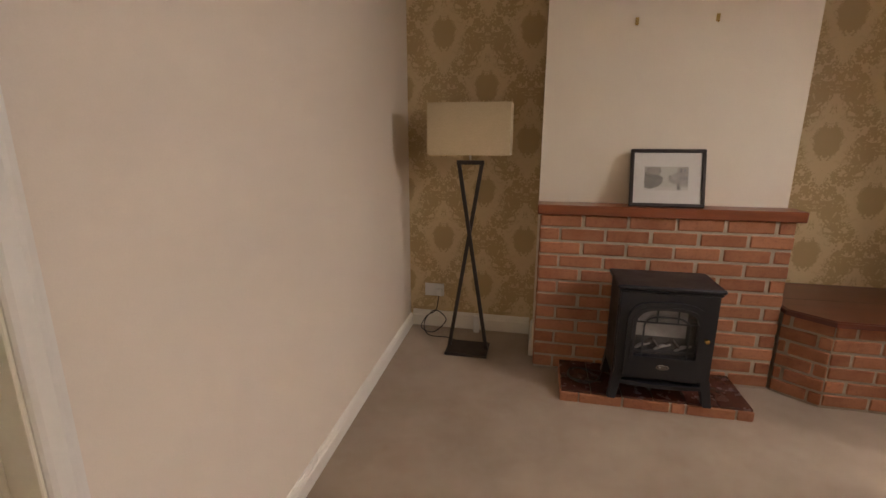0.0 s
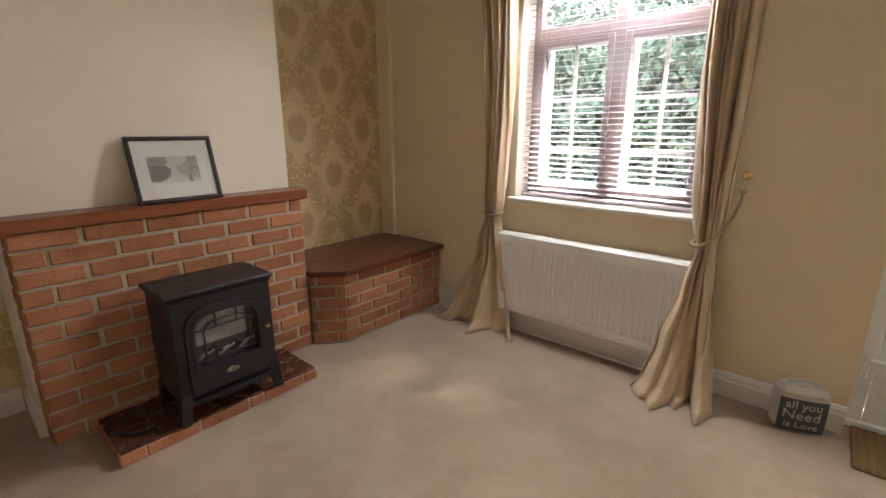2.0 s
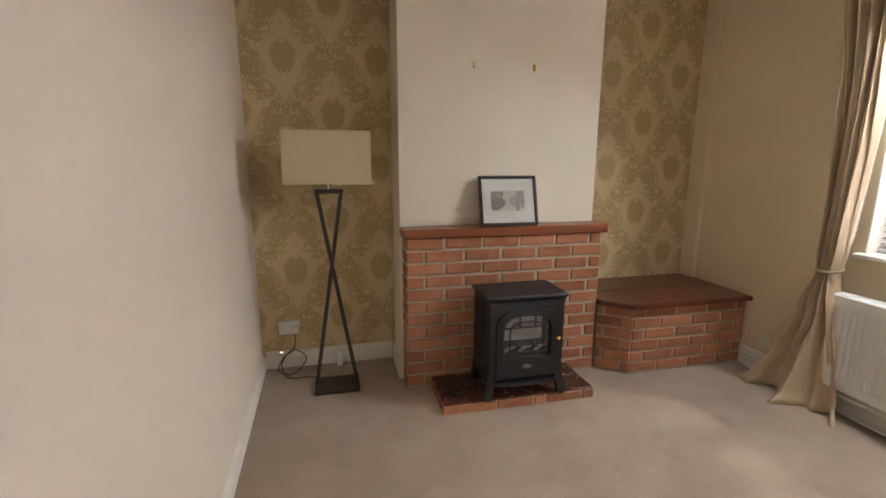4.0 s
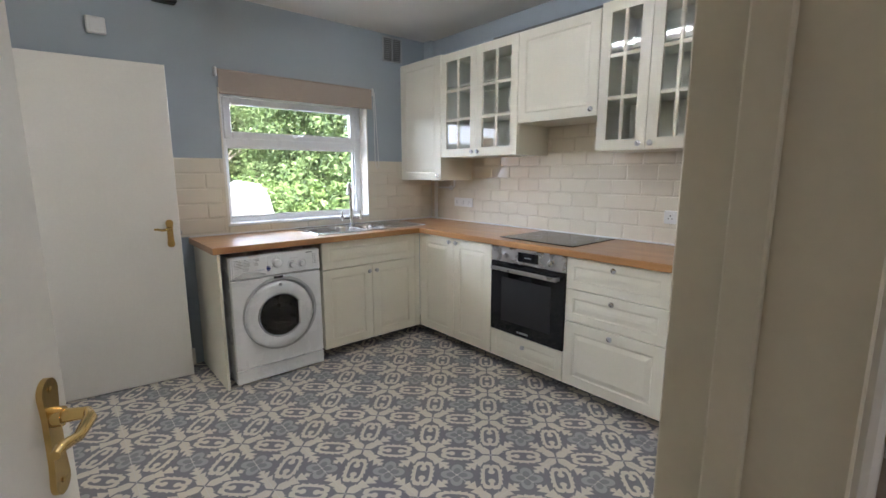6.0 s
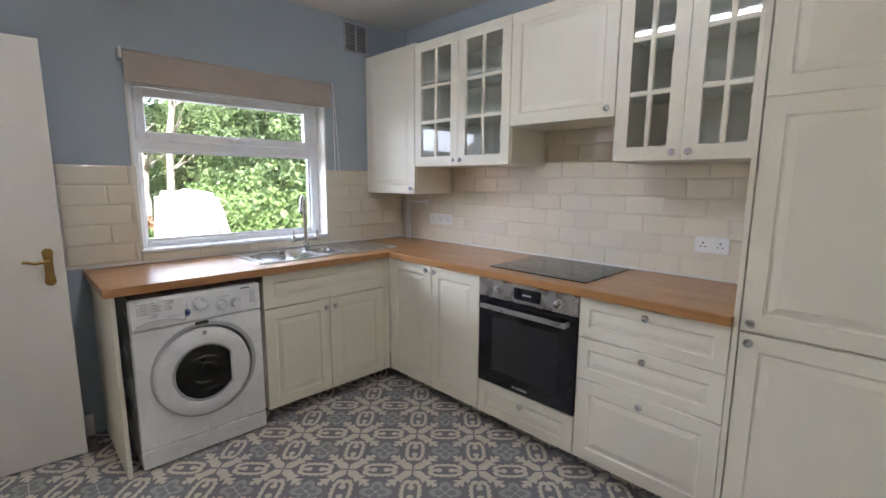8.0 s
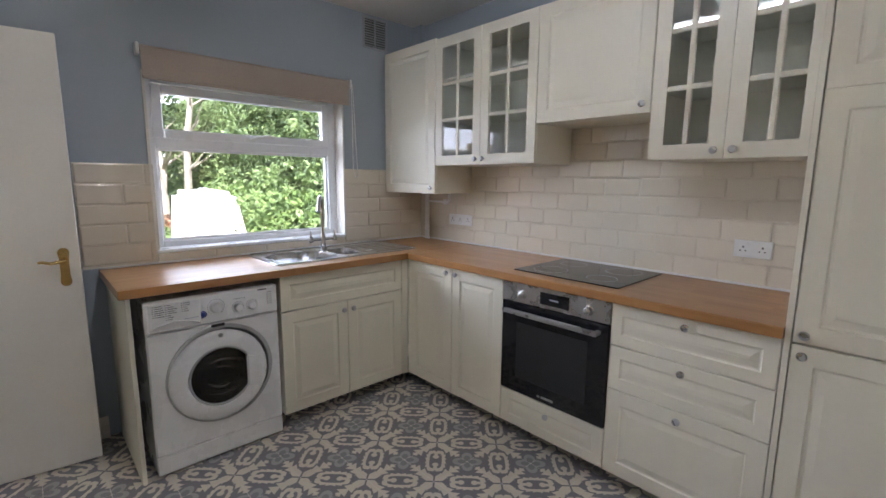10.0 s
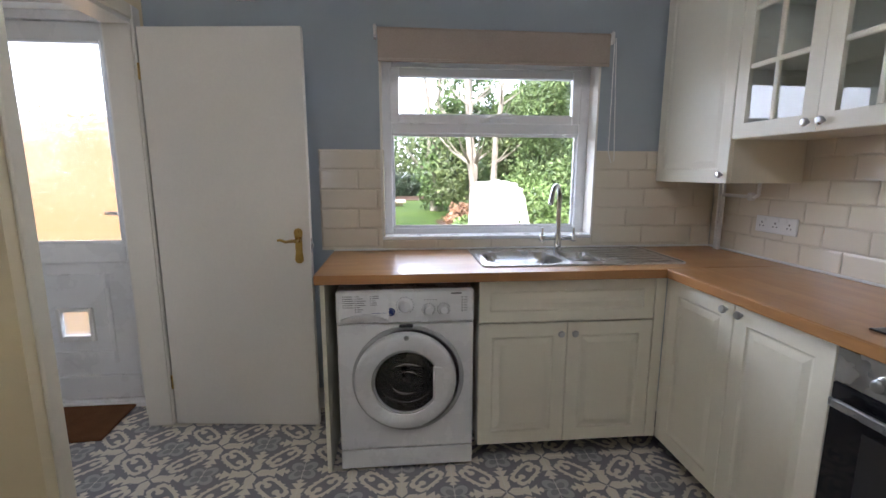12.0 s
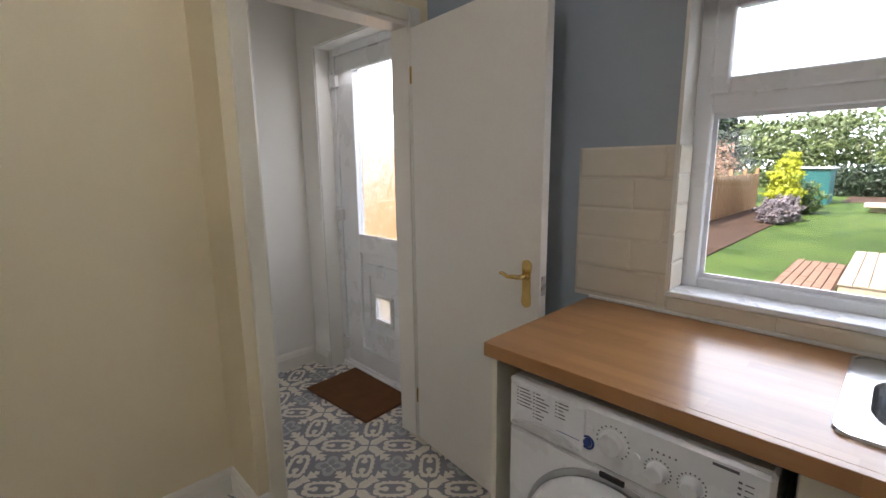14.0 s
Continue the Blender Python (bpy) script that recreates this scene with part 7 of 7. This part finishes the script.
def make_grass():
    k = Nodes("lawn_grass")
    p = k.pos()
    f = k.add(k.mul(k.noise(p, 0.9, 5), 0.6), k.mul(k.noise(p, 25, 3), 0.4))
    col = k.mix(k.ramp(f, 0.35, 0.65), (0.030, 0.070, 0.014), (0.105, 0.165, 0.030))
    col = k.mix(k.ramp(k.noise(p, 5, 4, 0.7), 0.52, 0.72, 0, 0.5), col, (0.070, 0.075, 0.025))
    k.bump(k.noise(p, 70, 3), 0.8, 0.03)
    return k.done(col, 0.9, 0, Specular_IOR_Level=0.15)


M["grass"] = make_grass()
GZ = -0.28
bm = bmesh.new()
cbox(bm, -220, -3.25, -160, 160, GZ - 0.2, GZ)
cbox(bm, -3.25, 3.76, -160, -4.6, GZ - 0.2, GZ)
cbox(bm, -3.25, 3.76, 0.14, 160, GZ - 0.2, GZ)
cbox(bm, 3.76, 220, -160, 160, GZ - 0.2, GZ)
solid("ground", bm, M["grass"], "garden lawn in patchy sunlight", "ground")


def foliage(name, label, category, blobs, size, material, seed, kind="", group="", parent=None, part_name="crown"):
    """Many small bent leaves filling uneven clumps (cx, cy, cz, rx, ry, rz, count)."""
    r = np.random.default_rng(seed)
    V, F = [], []
    for cx, cy, cz, rx, ry, rz, n in blobs:
        d = r.normal(size=(n, 3))
        d /= np.linalg.norm(d, axis=1)[:, None]
        rad = r.uniform(0.55, 1.08, n) ** 0.6
        lump = 1 + 0.22 * np.sin(d[:, 0] * 5 + cx) * np.cos(d[:, 1] * 6 + cy) + 0.15 * np.sin(d[:, 2] * 9 + cz)
        c = np.array([cx, cy, cz]) + d * (rad * lump)[:, None] * np.array([rx, ry, rz])
        c[:, 2] = np.maximum(c[:, 2], GZ + 0.02)
        a = r.normal(size=(n, 3))
        a /= np.linalg.norm(a, axis=1)[:, None]
        b = np.cross(a, d + r.normal(size=(n, 3)) * 0.6)
        b /= np.linalg.norm(b, axis=1)[:, None] + 1e-9
        s = size * r.uniform(0.6, 1.4, n)[:, None]
        fold = np.cross(a, b) * s * 0.25
        base = len(V)
        quads = np.stack([c - a * s, c + b * s * 0.55 + fold, c + a * s, c - b * s * 0.55 + fold], 1).reshape(-1, 3)
        V.extend(quads.tolist())
        F.extend([(base + 4 * i, base + 4 * i + 1, base + 4 * i + 2, base + 4 * i + 3) for i in range(n)])
    me = bpy.data.meshes.new(name)
    me.from_pydata(V, [], F)
    me.materials.append(material)
    if parent is not None:
        ob = new(part_name, me)
        ob.parent = parent
        ob.matrix_basis = WORLD[parent].inverted()
        return ob
    ob = new(name, me)
    WORLD[ob] = Matrix.Identity(4)
    return tagged(ob, label, category, group, kind)


def tree(name, label, x, y, h, r0, crown, size, material, seed, stems=1, group=""):
    ob = thing(name, label, "tree", (x, y, GZ), group=group)
    r = random.Random(seed)
    for k in range(stems):
        bm = bmesh.new()
        pts, rr_ = [], []
        ox, oy = r.uniform(-0.25, 0.25) * (stems > 1), r.uniform(-0.35, 0.35) * (stems > 1)
        for i in range(9):
            t = i / 8
            pts.append((x + ox * (1 + t * 2) + r.uniform(-0.08, 0.08), y + oy * (1 + t * 2.2) + r.uniform(-0.08, 0.08), GZ + h * t))
            rr_.append(r0 * (1 - 0.75 * t))
        tube(bm, pts, rr_, 8)
        for i in range(3, 9):
            for _ in range(2):
                a = r.uniform(0, 6.28)
                l = r.uniform(0.5, 1.5)
                p0 = Vector(pts[i - 1])
                tube(bm, [p0, p0 + Vector((math.cos(a) * l * 0.5, math.sin(a) * l * 0.5, 0.35 * l)), p0 + Vector((math.cos(a) * l, math.sin(a) * l, 0.9 * l))], [rr_[i] * 0.6, rr_[i] * 0.35, 0.008], 5)
        part("trunk", bm, M["bark"], ob, smooth=True)
    if crown:
        foliage("", "", "", crown, size, material, seed, parent=ob)
    return ob


kb2 = Nodes("hazy_white_sky")
M["haze"] = kb2.done((0.0, 0.0, 0.0), 1.0, 0, Specular_IOR_Level=0.0, Emission_Color=(0.93, 0.96, 1.0, 1), Emission_Strength=3.2)
bm = bmesh.new()
prev = None
for i in range(25):
    a = math.radians(90 + 10 + 160 * i / 24)
    x, y = 110 * math.cos(a), 110 * math.sin(a)
    cur = (bm.verts.new((x, y, -2)), bm.verts.new((x, y, 75)))
    if prev:
        bm.faces.new([prev[0], cur[0], cur[1], prev[1]])
    prev = cur
solid("backdrop", bm, M["haze"], "bright hazy white sky beyond the garden", "sky")

# left boundary fence
fn = thing("garden_fence", "orange-brown boarded garden fence in the sun", "fence", (-12, -5.0, GZ), kind="")
bmb = bmesh.new()
cbox(bmb, -0.066, 0.066, -0.009, 0.009, 0.0, 1.28, 0.004)
board = finish(bmb, "board", M["fence"])
bmp = bmesh.new()
cbox(bmp, -0.05, 0.05, -0.05, 0.05, 0, 1.46, 0.008)
post = finish(bmp, "post", M["fence"])
rf = random.Random(4)
bmt = bmesh.new()
cbox(bmt, -0.066, 0.066, -0.009, 0.009, 0.0, 2.21, 0.004)
tall_board = finish(bmt, "board", M["fence"])
for i in range(130):
    x = -3.75 - i * 0.138
    if i < 26:
        piece("board", tall_board, fn, pose(-4.9 + (0.014 if i % 2 else 0.0), -3.36 - i * 0.138, GZ + rf.uniform(-0.008, 0.008), rf.uniform(-0.4, 0.4), 0, 90))
        continue
    piece("board", board, fn, pose(x, -5.26 + (0.014 if i % 2 else 0.0), GZ + rf.uniform(-0.008, 0.008), 0, rf.uniform(-0.4, 0.4), 0))
for i in range(2, 11):
    piece("post", post, fn, pose(-3.68 - i * 1.8, -5.33, GZ))
for zr in (0.3, 1.0):
    part("rail", B((-21.8, -7.2, -5.32, -5.275, GZ + zr, GZ + zr + 0.08), c=0.004), M["fence"], fn)
for zr in (0.35, 1.75):
    part("rail", B((-4.97, -4.912, -6.9, -3.3, GZ + zr, GZ + zr + 0.08), c=0.004), M["fence"], fn)


solid("flower_bed", B((-21, -9.5, -5.24, -3.8, GZ, GZ + 0.03), c=0.02), M["soil"], "bare brown soil bed by the fence", "flower bed")
solid("soil_patch", B((-31, -26.5, -3.2, 2.6, GZ, GZ + 0.025), c=0.02), M["soil"], "bare brown soil below the back hedge", "flower bed")
solid("flower_bed_side", B((-15.5, -7.0, -0.7, 0.9, GZ, GZ + 0.035), c=0.02), M["soil"], "soil bed by the pale wall", "flower bed")

shed = thing("garden_shed", "teal painted garden shed with pale roof", "shed", (-25.6, -4.25, GZ))
sb = part("body", B((-26.6, -24.7, -5.0, -3.5, GZ, 1.12)), M["teal"], shed)
for i in range(11):
    part("cladding_rib", B((-24.7, -24.68, -4.98 + i * 0.14, -4.95 + i * 0.14, GZ, 1.12)), M["teal"], shed)
part("roof", B((-26.75, -24.6, -5.1, -3.4, 1.12, 1.19), c=0.01), M["felt"], shed)

foliage("back_hedge", "dark clipped hedge across the garden end", "hedge", [(-31.5, y, 0.35, 0.9, 0.9, 0.85, 900) for y in np.arange(-3.4, 7, 0.9)], 0.10, M["dark_leaf"], 1, "stuff")
# dark box added behind the leaves, its colour stands for the hedge's inner shade
solid("hedge_core", B((-32.0, -31.3, -4, 7, GZ, 0.85)), M["dark_leaf"], "dark box painted as shade inside the hedge", "hedge", "stuff")
r_ = random.Random(9)
foliage("far_woods", "mixed trees beyond the garden end", "trees", [(-40 + r_.uniform(-4, 3), y + r_.uniform(-1, 1), r_.uniform(1.2, 3.2), 2.6, 2.4, r_.uniform(1.6, 2.8), 1500) for y in np.arange(-14, 20, 2.6)], 0.17, M["olive_leaf"], 2, "stuff")
foliage("far_woods", "darker trees beyond the garden end", "trees", [(-46 + r_.uniform(-3, 3), y, 2.4, 3.0, 2.8, r_.uniform(2.6, 4.2), 1200) for y in np.arange(-15, 26, 4.6)], 0.22, M["ivy"], 3, "stuff")
tree("conifer", "dark spreading conifer behind the fence", -24, -8.2, 5.4, 0.2, [(-24, -8.2, z, 2.3 * (1 - (z - 0.8) / 6.0), 2.3 * (1 - (z - 0.8) / 6.0), 0.45, 1500) for z in np.arange(1.4, 5.4, 0.6)], 0.13, M["dark_leaf"], 5)
ys_ = thing("yellow_conifer", "bright yellow-green conifer shrub by the fence", "shrub", (-19.6, -4.15, GZ))
foliage("", "", "", [(-19.6, -4.15, 0.35, 0.55, 0.5, 0.55, 1500), (-19.6, -4.12, 0.95, 0.45, 0.42, 0.5, 1300), (-19.6, -4.05, 1.35, 0.25, 0.25, 0.35, 700)], 0.055, M["yellow_leaf"], 6, parent=ys_)
part("stem", tube(bmesh.new(), [(-19.6, -4.15, GZ), (-19.6, -4.15, 0.5)], 0.04, 8), M["bark"], ys_)
for i, (x, y, s, mt, lab, nm) in enumerate(((-20.6, -3.75, 0.55, "ivy", "rounded green shrub beside the shed", "shrub"), (-15.8, -6.2, 0.95, "red_leaf", "red-tipped shrub behind the fence", "shrub"), (-18.5, -6.2, 0.9, "twig", "bare orange twiggy shrub behind the fence", "shrub"), (-16.6, -3.9, 0.36, "lavender", "grey-purple lavender clump in the soil bed", "shrub"), (-17.6, -3.75, 0.38, "lavender", "faded purple heather clump in the bed", "shrub"), (-10.5, -0.45, 0.32, "bright_leaf", "small bright shrub in the side bed", "shrub"), (-12.2, -0.25, 0.42, "twig", "dry pinkish stems in the side bed", "shrub"), (-9.4, 1.15, 0.75, "bright_leaf", "bright green bush beside the pale wall", "shrub"), (-14.2, -6.2, 0.8, "olive_leaf", "pale variegated shrub behind the fence", "shrub"))):
    o = thing(nm, lab, "shrub", (x, y, GZ))
    foliage("", "", "", [(x, y, GZ + s * 0.9 + (0.75 if y < -5 else 0), s, s, s * 0.9, 1500), (x + s * 0.5, y + 0.1, GZ + s * 0.6 + (0.75 if y < -5 else 0), s * 0.6, s * 0.6, s * 0.6, 700)], 0.05, M[mt], 30 + i, parent=o)
    part("stem", tube(bmesh.new(), [(x, y, GZ), (x + 0.03, y, GZ + s * 0.5 + (0.75 if y < -5 else 0))], 0.03, 6), M["bark"], o)

# tall ivy-clad growth on the other side
rr2 = random.Random(14)
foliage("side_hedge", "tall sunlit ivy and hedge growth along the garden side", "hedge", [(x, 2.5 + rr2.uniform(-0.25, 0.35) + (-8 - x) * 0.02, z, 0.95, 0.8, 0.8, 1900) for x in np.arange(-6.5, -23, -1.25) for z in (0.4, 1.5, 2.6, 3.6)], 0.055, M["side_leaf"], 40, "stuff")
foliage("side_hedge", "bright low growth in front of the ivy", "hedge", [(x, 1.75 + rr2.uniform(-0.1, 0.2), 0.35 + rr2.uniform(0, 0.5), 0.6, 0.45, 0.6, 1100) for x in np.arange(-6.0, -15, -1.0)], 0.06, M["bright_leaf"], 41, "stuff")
# same stand-in for shade: a dark box within the side hedge
solid("hedge_core", B((-24, -6.4, 2.75, 3.1, GZ, 4.0)), M["dark_leaf"], "dark box painted as shade inside the side hedge", "hedge", "stuff")
tree("ivy_tree", "ivy-clad bare tree with several pale stems", -15.5, 0.75, 7.5, 0.13, [(-16.2, 1.9, 2.2, 1.0, 0.9, 1.0, 1300), (-16.5, 0.1, 1.2, 0.9, 0.8, 1.0, 1300), (-17.0, 0.2, 2.6, 0.9, 0.7, 0.9, 900)], 0.08, M["olive_leaf"], 50, stems=4)
tree("ivy_tree", "tall leafy tree with a bushy crown", -19.5, -0.2, 6.0, 0.16, [(-19.5, -0.2, 1.2, 1.2, 1.0, 1.4, 2200), (-19.8, 0.3, 3.0, 1.3, 1.2, 1.4, 2200), (-19.2, 0.9, 4.4, 1.2, 1.2, 1.2, 1600)], 0.09, M["ivy"], 51, stems=2)
tree("bare_tree", "leafless tree with fine branches against the sky", -24, 0.9, 9.5, 0.08, None, 0.1, M["ivy"], 52, stems=3)

ws = thing("garden_tank", "white sunlit garden tank with sloping sides and rounded edges", "tank", (-9.6, 0.1, GZ))
bm = bmesh.new()
foot = [bm.verts.new(v) for v in ((-10.35, -0.42, GZ), (-8.95, -0.42, GZ), (-8.95, 0.78, GZ), (-10.35, 0.78, GZ))]
crest = [bm.verts.new(v) for v in ((-10.25, -0.34, 1.14), (-9.05, -0.34, 1.10), (-9.05, 0.50, 1.12), (-10.25, 0.50, 1.16))]
for k_ in range(4):
    bm.faces.new([foot[k_], foot[(k_ + 1) % 4], crest[(k_ + 1) % 4], crest[k_]])
bm.faces.new(crest)
bm.faces.new(foot[::-1])
bmesh.ops.bevel(bm, geom=[e for e in bm.edges if max(v.co.z for v in e.verts) > 0], offset=0.10, segments=4, affect="EDGES")
part("body", bm, M["white_store"], ws, smooth=True)
part("moulded_rib", B((-8.985, -8.955, -0.10, -0.04, GZ, 0.98), c=0.01), M["white_store"], ws)
part("filler_cap", lathe(bmesh.new(), [(0.09, 0), (0.09, 0.05), (0.07, 0.065), (0, 0.065)], (-9.7, 0.1, 1.125), "z", 20), M["grey_plastic"], ws)
dk = thing("timber_deck", "low weathered timber deck beside the lawn", "deck", (-10.4, -1.2, GZ))
bmd = bmesh.new()
cbox(bmd, -1.5, 1.5, -0.07, 0.07, 0, 0.03, 0.005)
dboard = finish(bmd, "deck_board", M["deck"])
for i in range(9):
    piece("deck_board", dboard, dk, pose(-10.4, -1.82 + i * 0.148, GZ + 0.13))
part("deck_frame", B((-11.88, -8.92, -1.88, -0.60, GZ, GZ + 0.13)), M["deck"], dk)
pv = solid("paved_patch", B((-11.2, -8.6, -2.6, -1.92, GZ, GZ + 0.012)), M["soil"], "small patch of brown brick paving", "paving")
bmq = bmesh.new()
cbox(bmq, -0.1, 0.1, -0.048, 0.048, 0, 0.03, 0.005)
paver = finish(bmq, "paver", M["paver"])
rp = random.Random(6)
for i in range(12):
    for j in range(6):
        piece("paver", paver, pv, pose(-11.08 + i * 0.212 + (0.1 if j % 2 else 0), -2.53 + j * 0.106, GZ + rp.uniform(0, 0.006), 0, 0, rp.uniform(-2, 2)))
slab = thing("stone_slab_seat", "pale stone slab seat on the lawn", "seat", (-22.2, -2.0, GZ))
part("slab", B((-22.6, -21.9, -2.3, -1.6, GZ + 0.16, GZ + 0.30), c=0.02), M["stone"], slab)
part("support", B((-22.4, -22.1, -2.15, -1.75, GZ, GZ + 0.16), c=0.02), M["stone"], slab)

# street side
foliage("front_hedge", "green hedge across the front garden", "hedge", [(7.4, y, z, 0.9, 0.9, 0.8, 1700) for y in np.arange(-7, 4, 1.1) for z in (0.4, 1.4, 2.3)], 0.06, M["front_leaf"], 60, "stuff")
# dark box again paints the shaded depth of the front hedge
solid("hedge_core", B((7.5, 7.9, -8, 5, GZ, 2.6)), M["dark_leaf"], "dark box painted as shade inside the front hedge", "hedge", "stuff")
solid("front_path", B((3.78, 6.2, -8, 4, GZ, GZ + 0.02)), M["path_grey"], "grey paved front path", "path")

# ---------------------------------------------------------------- pieces of walls and floors, last
rb2 = random.Random(11)
brick_face(fp_thing, (1.237, -0.465), (2.456, -0.465), 12, 0.0, 0.0752, rb2, 0.5)
brick_face(fp_thing, (1.237, -0.337), (1.237, -0.459), 12, 0.0, 0.0752, rb2, 0.0)
brick_face(bench, (2.470, -0.468), (2.632, -0.600), 6, 0.0, 0.073, rb2, 0.3)
brick_face(bench, (2.640, -0.600), (3.482, -0.600), 6, 0.0, 0.073, rb2, 0.1)


def metro_mesh(w, h, d=0.006, bev=0.008):
    bm = bmesh.new()
    o = [bm.verts.new((sx * w / 2, 0, sz * h / 2)) for sx, sz in ((-1, -1), (1, -1), (1, 1), (-1, 1))]
    m1 = [bm.verts.new((sx * w / 2, -d * 0.62, sz * h / 2)) for sx, sz in ((-1, -1), (1, -1), (1, 1), (-1, 1))]
    i_ = [bm.verts.new((sx * (w / 2 - bev), -d, sz * (h / 2 - bev))) for sx, sz in ((-1, -1), (1, -1), (1, 1), (-1, 1))]
    for a, b in ((o, m1), (m1, i_)):
        for k in range(4):
            bm.faces.new([a[k], a[(k + 1) % 4], b[(k + 1) % 4], b[k]])
    bm.faces.new(i_)
    return finish(bm, "tile", M["metro"])


METRO = {}


def tile_row(parent, place, a0, a1, z0, h, offset, w=0.2):
    """One row of bevelled tiles; place(a, z) gives the pose of a tile's middle."""
    u = a0 - offset
    while u < a1 - 0.004:
        lo_, hi_ = max(u, a0), min(u + w, a1)
        if hi_ - lo_ > 0.025:
            key = (round(hi_ - lo_ - 0.002, 3), round(h - 0.002, 3))
            if key not in METRO:
                METRO[key] = metro_mesh(*key)
            piece("tile", METRO[key], parent, place((lo_ + hi_) / 2, z0 + h / 2))
        u += w


tn = solid("tiles_north", B((XW + 0.004, -0.40, YK - 0.0025, YK, 0.912, 1.70)), M["grout"], "cream bevelled brick tiles behind the hob", "tiles")
for k_ in range(8):
    tile_row(tn, lambda a, z: pose(a, YK - 0.0025, z), XW + 0.012, -0.40, 0.915 + k_ * 0.0975, 0.0975, 0.1 if k_ % 2 else 0.0)
tw = solid("tiles_west", B((XW, XW + 0.0025, -2.285, -1.957, 0.915, 1.452), (XW, XW + 0.0025, -1.957, -0.778, 0.915, 0.966), (XW, XW + 0.0025, -0.778, YK - 0.004, 0.915, 1.452)), M["grout"], "cream glazed tiles round the kitchen window", "tiles")
pw_ = lambda a, z: pose(XW + 0.0025, a, z, 0, 0, 90)
for k_ in range(5):
    z_, h_ = 0.930 + k_ * 0.1044, 0.1044
    off_ = 0.1 if k_ % 2 else 0.0
    tile_row(tw, pw_, -2.285, -1.957, z_, h_, off_, 0.3)
    tile_row(tw, pw_, -0.778, YK - 0.012, z_, h_, off_, 0.3)
tile_row(tw, pw_, -1.957, -0.778, 0.918, 0.048, 0.0, 0.3)
for k_ in range(5):
    z_, h_ = 0.986 + k_ * 0.0932, 0.0932
    tile_row(tw, lambda a, z: pose(a, WIN_K[0] + 0.0055, z, 0, 0, 180), wx1 + 0.003, XW + 0.009, z_, h_, 0.0, 0.3)

A0 = 0.2216
FT = {}


def floor_tile(x0, x1, y0, y1):
    key = (round(x1 - x0, 3), round(y1 - y0, 3))
    if key not in FT:
        bm = bmesh.new()
        cbox(bm, -key[0] / 2 + 0.0014, key[0] / 2 - 0.0014, -key[1] / 2 + 0.0014, key[1] / 2 - 0.0014, -0.004, 0, 0.0004)
        FT[key] = finish(bm, "tile", M["tile"])
    piece("tile", FT[key], floor_k, pose((x0 + x1) / 2, (y0 + y1) / 2, -0.0006))


for i in range(-6, 12):
    for j in range(-15, 5):
        x0, x1 = -1.976 + i * A0, -1.976 + (i + 1) * A0
        y0, y1 = -1.205 + j * A0, -1.205 + (j + 1) * A0
        x1 = min(x1, 0.333)
        cx, cy = (x0 + x1) / 2, (y0 + y1) / 2
        if x1 - x0 < 0.03 or x0 < -3.25:
            continue
        kitchen = cx > -3.05 and -3.42 < cy < -0.34 and not (cx < -2.72 and cy > -2.1)
        lobby = -3.2 < cx < -1.75 and -4.45 < cy <= -3.30
        if kitchen or lobby:
            floor_tile(x0, x1, y0, y1)
